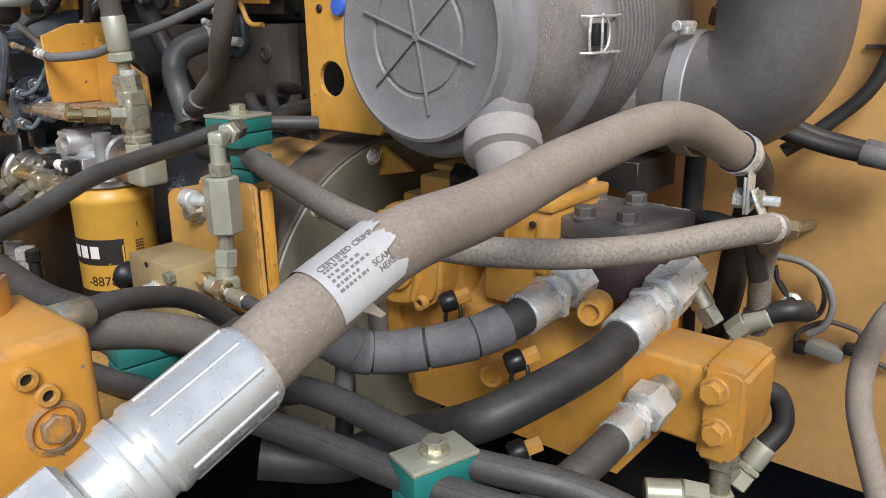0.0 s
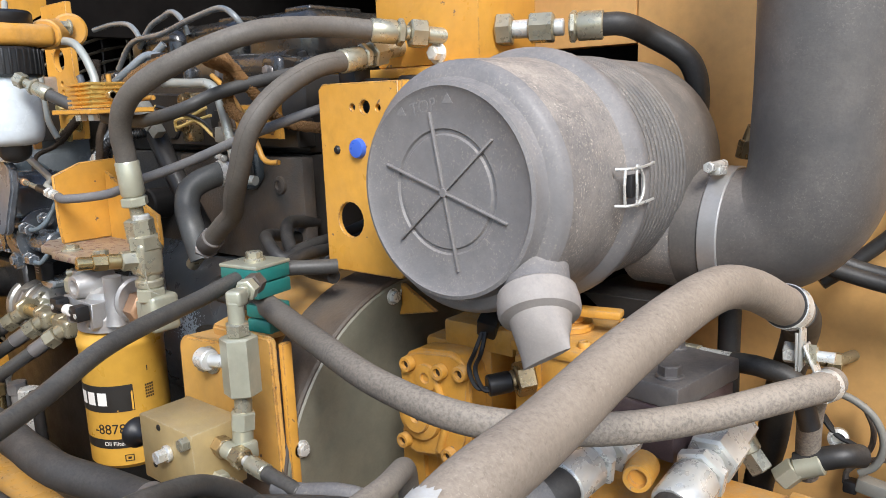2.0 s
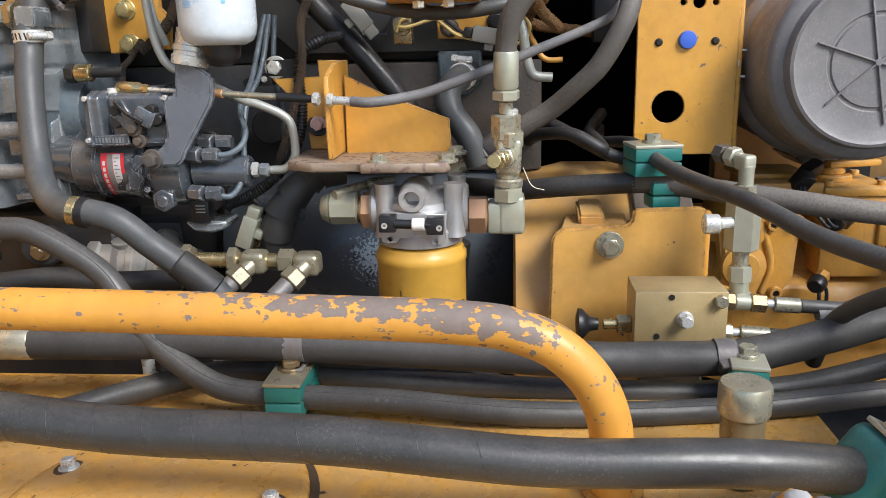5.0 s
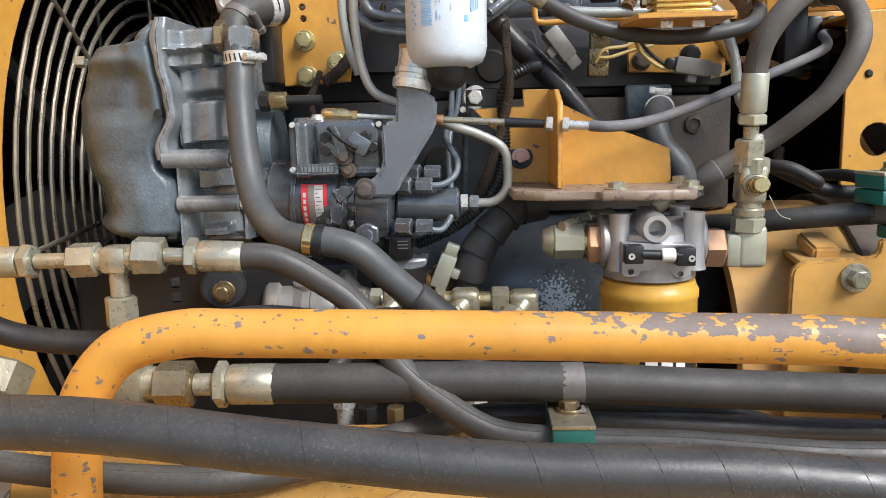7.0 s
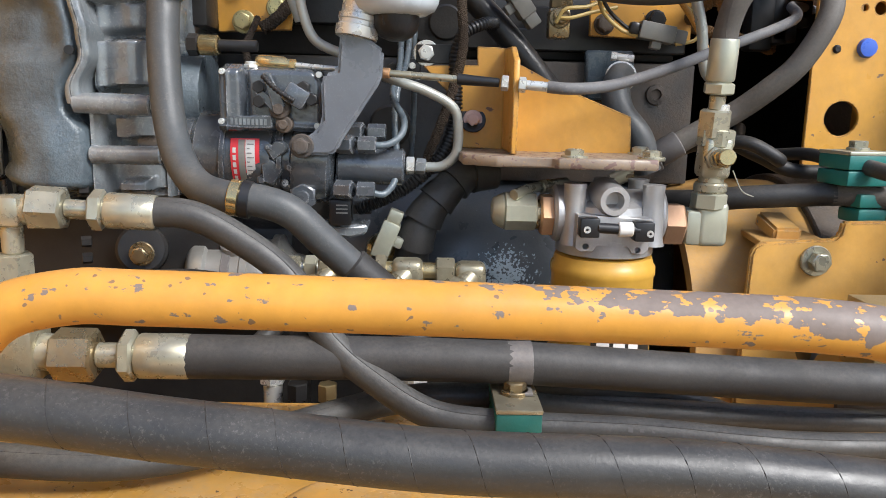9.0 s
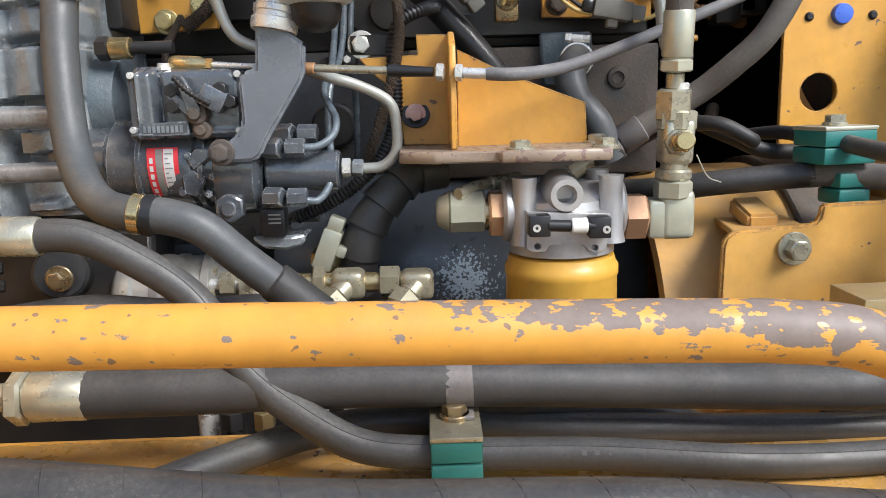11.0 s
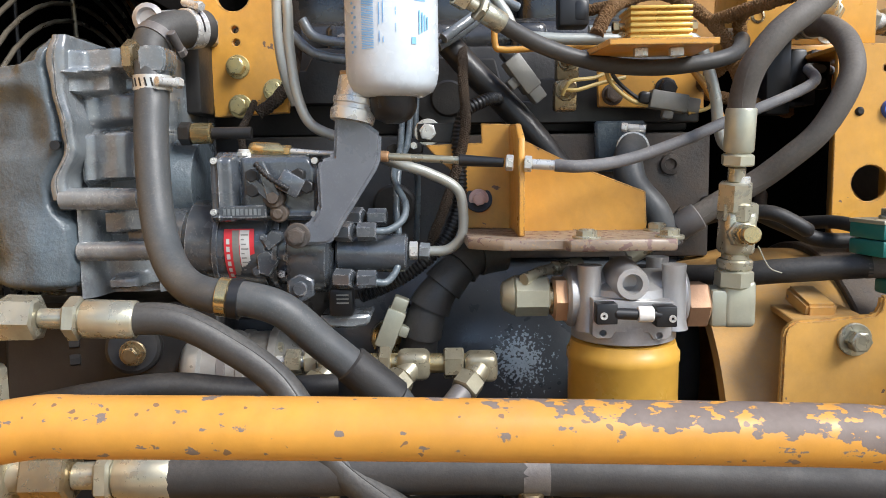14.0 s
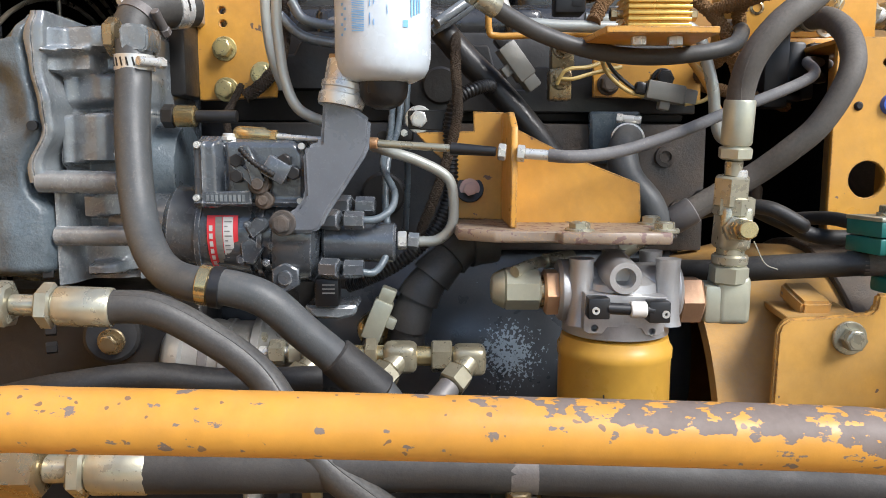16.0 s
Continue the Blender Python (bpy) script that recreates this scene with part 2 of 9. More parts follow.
# pinkish dust_colour stands for dust and for warm highlights on the barrel
ENGINE_LIGHT = surface("slate_engine_paint", (0.205, 0.230, 0.244), (0.105, 0.119, 0.128), rough=0.20, dust=0.42, dust_colour=(0.46, 0.415, 0.385), dust_range=(0.46, 0.72), bump=0.16, bump_scale=160.0, cast=0.32, rough_var=0.16, coat=1.0, grime=0.75, grime_colour=(0.030, 0.034, 0.038), speck=0.22, speck_colour=(0.56, 0.55, 0.53), edge=0.9, edge_colour=(0.42, 0.43, 0.43))
BLACKBITS = surface("sooty_black_iron", (0.016, 0.016, 0.017), (0.032, 0.030, 0.028), rough=0.40, dust=0.2, dust_colour=(0.11, 0.09, 0.07), cast=0.2, coat=0.15, sheen=0.28)
BROWNIRON = surface("brown_dusty_iron", (0.120, 0.088, 0.064), (0.058, 0.062, 0.066), patch=16.0, rough=0.50, dust=0.35, dust_colour=(0.18, 0.145, 0.11), bump=0.5, cast=0.2, grime=0.4, sheen=0.28)
OLIVE = surface("olive_grey_housing", (0.150, 0.147, 0.112), (0.19, 0.18, 0.135), rough=0.45, dust=0.35, cast=0.2, grime=0.3)
ZINC = surface("zinc_plated_steel", (0.745, 0.745, 0.710), (0.63, 0.63, 0.595), rough=0.31, metal=0.5, dust=0.10, dust_colour=(0.42, 0.38, 0.32), bump=0.03, grime=0.16, patch=30.0)
CHROME = surface("bright_bare_steel", (0.80, 0.785, 0.75), (0.68, 0.665, 0.63), rough=0.27, metal=0.42, dust=0.15, dust_colour=(0.46, 0.41, 0.35), bump=0.04, grime=0.25, patch=30.0)
GREENZINC = surface("yellow_green_zinc", (0.49, 0.465, 0.355), (0.385, 0.365, 0.275), rough=0.31, metal=0.62, dust=0.20, bump=0.07, grime=0.35, patch=30.0)
PALE = surface("pale_green_plating", (0.50, 0.50, 0.39), (0.43, 0.43, 0.33), rough=0.38, metal=0.45, dust=0.25, bump=0.06, grime=0.3, edge=0.5, edge_colour=(0.66, 0.64, 0.54))
BRONZE = surface("bronze_zinc", (0.42, 0.32, 0.18), (0.31, 0.24, 0.14), rough=0.30, metal=0.8, bump=0.06, grime=0.4, patch=30.0)
BRASS = surface("brass", (0.62, 0.48, 0.24), (0.48, 0.37, 0.19), rough=0.27, metal=0.85, bump=0.05, grime=0.3)
COPPER = surface("coppery_orange_hex", (0.70, 0.40, 0.21), (0.56, 0.33, 0.18), rough=0.35, metal=0.5, grime=0.25)
ALU = surface("cast_aluminium", (0.50, 0.49, 0.48), (0.37, 0.36, 0.355), rough=0.40, metal=0.55, dust=0.2, bump=0.14, bump_scale=420.0, cast=0.05, grime=0.35, grime_colour=(0.13, 0.115, 0.10), edge=0.4, edge_colour=(0.66, 0.65, 0.64))
PLASTIC = surface("dusty_grey_plastic", (0.20, 0.19, 0.186), (0.25, 0.235, 0.225), rough=0.6, dust=0.6, dust_colour=(0.46, 0.40, 0.345), speck=1.0, speck_colour=(0.52, 0.46, 0.39), bump=0.15, grime=0.30)
MOTTLED = surface("dust_mottled_plastic", (0.155, 0.147, 0.144), (0.220, 0.204, 0.192), rough=0.62, dust=0.7, dust_colour=(0.50, 0.43, 0.365), dust_range=(0.30, 0.62), speck=1.0, speck_colour=(0.56, 0.49, 0.41), bump=0.35, bump_scale=420.0, cast=0.04, grime=0.45, grime_colour=(0.085, 0.080, 0.078), patch=14.0)
RIBBED = surface("ribbed_dark_plastic", (0.116, 0.111, 0.108), (0.160, 0.149, 0.141), rough=0.58, dust=0.42, dust_colour=(0.38, 0.33, 0.285), speck=0.6, speck_colour=(0.46, 0.41, 0.35), bump=0.2, grime=0.5, grime_colour=(0.06, 0.056, 0.054))
CAP = surface("grey_plastic_cap", (0.165, 0.159, 0.159), (0.205, 0.194, 0.190), rough=0.55, dust=0.4, dust_colour=(0.36, 0.32, 0.29), speck=0.35, bump=0.12, grime=0.15, edge=0.4, edge_colour=(0.34, 0.31, 0.28))
INTAKE = surface("black_intake_rubber", (0.080, 0.076, 0.074), (0.135, 0.121, 0.111), rough=0.45, dust=0.5, dust_colour=(0.27, 0.235, 0.205), dust_range=(0.28, 0.62), speck=0.22, speck_colour=(0.34, 0.30, 0.27), grime=0.25, patch=7.0, bump=0.10)
VALVEGREY = surface("pale_dusty_rubber", (0.34, 0.31, 0.285), (0.29, 0.265, 0.245), rough=0.75, dust=0.45, dust_colour=(0.48, 0.42, 0.36), speck=0.2)
YELLOWZINC = surface("yellow_passivated_zinc", (0.66, 0.54, 0.24), (0.52, 0.46, 0.26), rough=0.33, metal=0.65, bump=0.10, bump_scale=500.0, grime=0.3, patch=60.0)
FAINTPRINT = plain("faint_grey_print", (0.095, 0.092, 0.088), 0.7)
GREEN = surface("green_plastic", (0.012, 0.185, 0.160), (0.010, 0.125, 0.110), rough=0.45, dust=0.25, dust_colour=(0.2, 0.24, 0.20), grime=0.2)
FILTER = surface("filter_yellow", (0.66, 0.37, 0.055), (0.62, 0.34, 0.05), rough=0.36, bump=0.02, dust=0.08)
WHITE = surface("white_enamel", (0.63, 0.69, 0.735), (0.60, 0.66, 0.70), rough=0.25, bump=0.01)
PAPER = surface("worn_white_label", (0.56, 0.56, 0.55), (0.46, 0.455, 0.44), rough=0.6, dust=0.35, grime=0.25, patch=40.0, speck=0.2)
BLUE = plain("blue_plastic", (0.05, 0.13, 0.55), 0.35)
PRINTBLUE = plain("blue_print", (0.20, 0.45, 0.75), 0.4)
BLACK = plain("black_plastic", (0.012, 0.012, 0.013), 0.42)
DARKPRINT = plain("black_print", (0.02, 0.018, 0.015), 0.5)
GREYPRINT = plain("grey_print", (0.17, 0.165, 0.16), 0.6)
PALEPRINT = plain("pale_print", (0.30, 0.29, 0.27), 0.7)
RED = plain("red_print", (0.55, 0.03, 0.04), 0.45)
CREAM = plain("cream_plastic", (0.75, 0.72, 0.66), 0.4)
CONNECT = surface("grey_connector_plastic", (0.20, 0.20, 0.18), (0.16, 0.16, 0.145), rough=0.5, dust=0.3)
GOLD = surface("gold_anodised", (0.80, 0.50, 0.13), (0.70, 0.43, 0.1), rough=0.3, metal=0.7, bump=0.03)
BRAID = surface("brown_braid", (0.26, 0.135, 0.045), (0.15, 0.08, 0.032), rough=0.8, grain=500.0, bump=0.9, bump_scale=700.0)
DARKBRAID = surface("dark_braid", (0.07, 0.045, 0.025), (0.03, 0.022, 0.016), rough=0.8, grain=500.0, bump=0.9, bump_scale=700.0)
YELLOWWIRE = plain("yellow_wire", (0.55, 0.40, 0.14), 0.5)
# near-black tone: the deep shade of the bay is put into the colour
VOID = surface("bay_shade_black", (0.007, 0.006, 0.0055), (0.012, 0.010, 0.009), rough=0.9, sheen=0.08)
# light edge_colour: wear plus the crisp highlights on the pump's edges
PUMPBLACK = surface("dark_glossy_pump_paint", (0.078, 0.090, 0.104), (0.044, 0.052, 0.062), rough=0.24, dust=0.15, dust_colour=(0.20, 0.18, 0.16), bump=0.18, bump_scale=150.0, cast=0.22, coat=1.0, speck=0.12, speck_colour=(0.50, 0.52, 0.53), edge=1.0, edge_colour=(0.42, 0.43, 0.44), edge_r=0.0020, grime=0.3)
BLOCKIRON = surface("dark_engine_block_paint", (0.033, 0.037, 0.042), (0.048, 0.043, 0.038), rough=0.40, dust=0.3, dust_colour=(0.12, 0.10, 0.08), bump=0.25, cast=0.25, grime=0.4, coat=0.2, sheen=0.28)
LEG = surface("smooth_slate_bracket_paint", (0.125, 0.137, 0.158), (0.108, 0.118, 0.136), rough=0.34, bump=0.03, coat=0.4, grime=0.12, speck=0.10, speck_colour=(0.4, 0.4, 0.42), edge=0.7, edge_colour=(0.30, 0.31, 0.33))
OLIVEZINC = surface("dull_olive_zinc", (0.40, 0.36, 0.25), (0.29, 0.26, 0.18), rough=0.34, metal=0.6, grime=0.45, patch=30.0, dust=0.15)
SOIL = surface("dusty_ground", (0.165, 0.152, 0.132), (0.135, 0.123, 0.106), rough=0.9, patch=0.8, grain=6.0)
PURPLE = surface("dark_purple_block", (0.045, 0.024, 0.032), (0.06, 0.04, 0.042), rough=0.45, dust=0.5, dust_colour=(0.22, 0.19, 0.165))
DULLSTEEL = surface("dusty_dark_steel", (0.16, 0.15, 0.145), (0.11, 0.10, 0.10), rough=0.5, metal=0.3, dust=0.6, dust_colour=(0.25, 0.22, 0.19), grime=0.4, edge=0.5, edge_colour=(0.35, 0.33, 0.31))
GUARDWIRE = surface("dull_zinc_wire", (0.38, 0.33, 0.245), (0.24, 0.20, 0.145), rough=0.34, metal=0.7, dust=0.2, grime=0.45)
GLOSSBLACK = surface("oily_black_enamel", (0.013, 0.0145, 0.016), (0.024, 0.023, 0.022), rough=0.26, dust=0.25, dust_colour=(0.14, 0.115, 0.085), bump=0.12, cast=0.15, coat=0.7, grime=0.3)
SLATERUBBER = surface("slate_grey_rubber", (0.070, 0.076, 0.079), (0.052, 0.055, 0.057), rough=0.5, dust=0.3, dust_colour=(0.20, 0.18, 0.15), bump=0.1, speck=0.08, grime=0.3)
OILYALU = surface("oily_aluminium", (0.33, 0.325, 0.30), (0.22, 0.215, 0.20), rough=0.38, metal=0.5, dust=0.15, bump=0.12, bump_scale=300.0, cast=0.08, grime=0.6, grime_colour=(0.045, 0.042, 0.038), edge=0.4, edge_colour=(0.52, 0.51, 0.48))
SCUFF = surface("scuffed_drum_paint", (0.066, 0.078, 0.092), (0.078, 0.091, 0.106), rough=0.34, coat=0.3, dust=0.05, chips=0.73, chip_scale=260.0, chip_colour=(0.26, 0.32, 0.37), scuff=((-1.076, 0.666, 1.485), 0.058, 0.36))


# ---------------------------------------------------------------- shapes
BASE = {}


def thing(name, at, label, category, group="", kind=""):
    ob = new(name)
    ob.empty_display_size = 0.02
    ob.location = at
    BASE[ob.name] = Vector(at)
    return tagged(ob, label, category, group, kind)


def part(name, bm, material, parent, label="", smooth=40):
    """One mesh under a thing or under a part, from a bmesh in world metres."""
    base = BASE[parent.name]
    bmesh.ops.translate(bm, verts=bm.verts, vec=-base)
    bmesh.ops.recalc_face_normals(bm, faces=bm.faces)
    me = bpy.data.meshes.new(name)
    for f in bm.faces:
        f.smooth = True
    cut = radians(smooth)
    for e in bm.edges:
        if len(e.link_faces) == 2 and e.calc_face_angle(0.0) > cut:
            e.smooth = False
    bm.to_mesh(me)
    bm.free()
    me.materials.append(material)
    ob = new(name, me)
    ob.parent = parent
    BASE[ob.name] = base
    if label:
        tagged(ob, label)
    return ob


def solid(name, bm, material, label, category, group="", kind="", smooth=40):
    """A thing that is one mesh, in world metres."""
    lo = [min(v.co[i] for v in bm.verts) for i in range(3)]
    hi = [max(v.co[i] for v in bm.verts) for i in range(3)]
    at = Vector(((lo[0] + hi[0]) / 2, (lo[1] + hi[1]) / 2, lo[2]))
    bmesh.ops.translate(bm, verts=bm.verts, vec=-at)
    bmesh.ops.recalc_face_normals(bm, faces=bm.faces)
    me = bpy.data.meshes.new(name)
    cut = radians(smooth)
    for f in bm.faces:
        f.smooth = True
    for e in bm.edges:
        if len(e.link_faces) == 2 and e.calc_face_angle(0.0) > cut:
            e.smooth = False
    bm.to_mesh(me)
    bm.free()
    me.materials.append(material)
    ob = new(name, me)
    ob.location = at
    BASE[ob.name] = at
    return tagged(ob, label, category, group, kind)


def join(*bms):
    out = bmesh.new()
    for bm in bms:
        me = bpy.data.meshes.new("join")
        bm.to_mesh(me)
        out.from_mesh(me)
        bpy.data.meshes.remove(me)
        bm.free()
    return out


def axes_of(d, hint=None):
    d = Vector(d).normalized()
    h = Vector(hint) if hint else (Vector((0, 0, 1)) if abs(d.z) < 0.9 else Vector((0, -1, 0)))
    u = (h - d * h.dot(d)).normalized()
    return d, u, d.cross(u)


def lathe(a, d, profile, seg=24, hint=None, turn=0.0, shut=True):
    """Rings (radius, height) round the axis d from a."""
    bm = bmesh.new()
    d, u, v = axes_of(d, hint)
    a = Vector(a)
    rings = []
    for r, h in profile:
        if r < 1e-6:
            rings.append([bm.verts.new(a + d * h)])
        else:
            rings.append([bm.verts.new(a + d * h + (u * math.cos(k) + v * math.sin(k)) * r)
                          for k in (turn + 2 * math.pi * i / seg for i in range(seg))])
    for p, q in zip(rings, rings[1:]):
        for i in range(seg):
            j = (i + 1) % seg
            if len(p) == 1 and len(q) > 1:
                bm.faces.new((p[0], q[i], q[j]))
            elif len(q) == 1 and len(p) > 1:
                bm.faces.new((p[i], q[0], p[j]))
            elif len(p) > 1:
                bm.faces.new((p[i], q[i], q[j], p[j]))
    if shut:
        for r in (rings[0], rings[-1]):
            if len(r) > 2:
                bm.faces.new(r)
    return bm


def cyl(a, b, r, seg=24, bev=None, r2=None):
    a, b = Vector(a), Vector(b)
    n = (b - a).length
    r2 = r if r2 is None else r2
    e = min(0.12 * min(r, r2), n * 0.2) if bev is None else bev
    return lathe(a, b - a, [(r - e, 0), (r, e), (r2, n - e), (r2 - e, n)], seg)


def hexa(a, b, af, sides=6, turn=0.0, hint=None):
    """A nut or hex bar across flats af from a to b, with chamfered corners."""
    a, b = Vector(a), Vector(b)
    n = (b - a).length
    r = af / 2 / math.cos(math.pi / sides)
    e = min(0.10 * r, n * 0.25)
    body = lathe(a, b - a, [(r * 0.87, 0), (r, e), (r, n - e), (r * 0.87, n)], sides, hint, turn)
    return body


def box(c, size, turn=(0, 0, 0), bev=0.0015, seg=2):
    bm = bmesh.new()
    bmesh.ops.create_cube(bm, size=1.0)
    bmesh.ops.scale(bm, verts=bm.verts, vec=size)
    if bev:
        bmesh.ops.bevel(bm, geom=bm.edges, offset=min(bev, min(size) * 0.3), segments=seg, profile=0.5, affect="EDGES")
    bmesh.ops.transform(bm, matrix=pose(*c, *turn), verts=bm.verts)
    return bm


def span(lo, hi, bev=0.0015):
    """A box between two corners."""
    c = [(a + b) / 2 for a, b in zip(lo, hi)]
    return box(c, [abs(b - a) for a, b in zip(lo, hi)], bev=bev)


def slab(points, depth=(0, 0.004, 0), holes=(), bev=0.0008, seg=1):
    """A flat outline, with round holes (centre, radius), drawn out along depth."""
    bm = bmesh.new()
    depth = Vector(depth)
    loops = [[Vector(p) for p in points]]
    n, u, v = axes_of(depth)
    for c, r in holes:
        k = 20
        loops.append([Vector(c) + (u * math.cos(2 * math.pi * i / k) + v * math.sin(2 * math.pi * i / k)) * r for i in range(k)])
    plane_at = loops[0][0]
    edges = []
    for loop in loops:
        vs = [bm.verts.new(p - n * (p - plane_at).dot(n)) for p in loop]
        edges += [bm.edges.new((vs[i], vs[(i + 1) % len(vs)])) for i in range(len(vs))]
    if holes:
        bmesh.ops.triangle_fill(bm, use_beauty=True, edges=edges)
    else:
        bm.faces.new(list(bm.verts))
    made = bmesh.ops.extrude_face_region(bm, geom=list(bm.faces))
    bmesh.ops.translate(bm, verts=[g for g in made["geom"] if isinstance(g, bmesh.types.BMVert)], vec=depth)
    bmesh.ops.recalc_face_normals(bm, faces=bm.faces)
    if bev:
        sharp = [e for e in bm.edges if len(e.link_faces) == 2 and e.calc_face_angle(0.0) > 0.5]
        bmesh.ops.bevel(bm, geom=sharp, offset=bev, segments=seg, affect="EDGES", clamp_overlap=True)
    return bm


def curve_points(points, sub=8):
    """A smooth line through the points."""
    p = [Vector(q) for q in points]
    if len(p) == 2:
        return [p[0].lerp(p[1], i / sub) for i in range(sub + 1)]
    p = [p[0] * 2 - p[1]] + p + [p[-1] * 2 - p[-2]]
    out = []
    for a, b, c, d in zip(p, p[1:], p[2:], p[3:]):
        tb = (b - a).length ** 0.5 or 1e-3
        tc = tb + ((c - b).length ** 0.5 or 1e-3)
        td = tc + ((d - c).length ** 0.5 or 1e-3)
        for i in range(sub):
            t = tb + (tc - tb) * i / sub
            a1 = a * ((tb - t) / tb) + b * (t / tb)
            a2 = b * ((tc - t) / (tc - tb)) + c * ((t - tb) / (tc - tb))
            a3 = c * ((td - t) / (td - tc)) + d * ((t - tc) / (td - tc))
            b1 = a1 * ((tc - t) / tc) + a2 * (t / tc)
            b2 = a2 * ((td - t) / (td - tb)) + a3 * ((t - tb) / (td - tb))
            out.append(b1 * ((tc - t) / (tc - tb)) + b2 * ((t - tb) / (tc - tb)))
    return out + [p[-2]]


def tube(points, r, seg=14, sub=8, radii=None, ripple=None):
    """A round bar along a smooth line. radii: radius by share of the length. ripple: (pitch, height) of rings round it."""
    line = curve_points(points, sub)
    if ripple:
        total = sum((b - a).length for a, b in zip(line, line[1:]))
        n = int(total / ripple[0] * 4)
        fine, k, run = [], 0, 0.0
        for i in range(n + 1):
            want = total * i / n
            while k < len(line) - 2 and run + (line[k + 1] - line[k]).length < want:
                run += (line[k + 1] - line[k]).length
                k += 1
            fine.append(line[k].lerp(line[k + 1], min(1.0, (want - run) / max(1e-9, (line[k + 1] - line[k]).length))))
        line = fine
    bm = bmesh.new()
    rings, u = [], None
    for i, p in enumerate(line):
        t = (line[min(i + 1, len(line) - 1)] - line[max(i - 1, 0)]).normalized()
        if u is None:
            u = axes_of(t)[1]
        u = (u - t * u.dot(t)).normalized()
        v = t.cross(u)
        rr = radii(i / (len(line) - 1)) if radii else r
        if ripple and i % 4 in (1, 2):
            rr += ripple[1]
        rings.append([bm.verts.new(p + (u * math.cos(2 * math.pi * k / seg) + v * math.sin(2 * math.pi * k / seg)) * rr) for k in range(seg)])
    for p, q in zip(rings, rings[1:]):
        for k in range(seg):
            bm.faces.new((p[k], q[k], q[(k + 1) % seg], p[(k + 1) % seg]))
    bm.faces.new(rings[0])
    bm.faces.new(rings[-1])
    return bm


def braid(points, r, strands=7, pitch=3.4):
    """A woven sleeve: strands wound both ways round the line."""
    line = curve_points(points, 24)
    total = sum((q - p).length for p, q in zip(line, line[1:]))
    n = max(8, int(total / (r * 0.45)))
    bms = [tube(points, r * 0.86, 10, 6)]
    spots, k, left = [], 0, 0.0
    for i in range(n + 1):
        want = total * i / n
        while k < len(line) - 2 and left + (line[k + 1] - line[k]).length < want:
            left += (line[k + 1] - line[k]).length
            k += 1
        seg = line[k + 1] - line[k]
        spots.append((line[k] + seg * min(1.0, (want - left) / max(seg.length, 1e-6)), seg.normalized(), want))
    hint = Vector((0.31, 0.52, 0.79))
    for way in (1, -1):
        for j in range(strands):
            pts = []
            for i, (p, t, w) in enumerate(spots):
                u = (hint - t * hint.dot(t)).normalized()
                v = t.cross(u)
                a = way * w / (r * pitch) * 2 * math.pi + 2 * math.pi * j / strands
                lift = r * (0.95 + 0.10 * math.sin(i * 2.1 + j + way))
                pts.append(p + (u * math.cos(a) + v * math.sin(a)) * lift)
            bms.append(tube(pts, r * 0.14, 5, 1))
    return join(*bms)


def ball(c, r, squash=(1, 1, 1), seg=16):
    bm = bmesh.new()
    bmesh.ops.create_uvsphere(bm, u_segments=seg, v_segments=seg // 2 + 2, radius=r)
    bmesh.ops.scale(bm, verts=bm.verts, vec=squash)
    bmesh.ops.translate(bm, verts=bm.verts, vec=c)
    return bm


def bolt(parent, c, d, af=0.019, washer=1.55, mat=None, name="bolt", label="", tall=0.65):
    """A hex bolt head with its washer, standing on c along d."""
    c, d = Vector(c), Vector(d).normalized()
    w = 0.0
    bms = []
    if washer:
        w = af * 0.13
        bms.append(cyl(c - d * 0.002, c + d * w, af * washer / 2, 24))
    bms.append(hexa(c + d * w * 0.5, c + d * (w + af * tall), af, turn=random.uniform(0, 1)))
    bms.append(cyl(c + d * (w + af * tall - 0.0008), c + d * (w + af * tall + 0.0006), af * 0.40, 20, bev=0.0003))
    return part(name, join(*bms), mat or GREENZINC, parent, label)


def socket_bolt(parent, c, d, r=0.008, mat=None, name="bolt"):
    """A socket-head cap screw: a low drum with a sunk hexagon."""
    c, d = Vector(c), Vector(d).normalized()
    bm = lathe(c - d * 0.001, d, [(r, 0), (r, r * 0.8), (r * 0.9, r), (r * 0.55, r), (r * 0.5, r * 0.35), (0, r * 0.35)], 18)
    ob = part(name, bm, mat or CAST, parent)
    part("socket", hexa(c + d * r * 0.34, c + d * r * 0.42, r * 0.92), BLACKBITS, ob)
    return ob


def chain(parent, a, d, pieces):
    """Fittings in a row from a along d: (name, kind, length, across, material)."""
    a, d = Vector(a), Vector(d).normalized()
    for name, kind, n, size, mat in pieces:
        b = a + d * n
        if kind == "hex":
            bm = hexa(a, b, size, turn=0.4)
        elif kind == "ferrule":
            r = size / 2
            bm = join(lathe(a, d, [(r * 0.93, 0), (r, n * 0.03), (r, n * 0.70), (r * 0.93, n * 0.74), (r * 0.80, n * 0.75), (r * 0.80, n * 0.78)], 12 if size > 0.03 else 16), hexa(a + d * n * 0.77, a + d * n * 0.98, size * 0.98, turn=0.2))
        elif kind == "ball":
            bm = ball(a + d * n / 2, size / 2)
        else:
            bm = cyl(a, b, size / 2, 20)
        part(name, bm, mat, parent)
        a = b
    return a


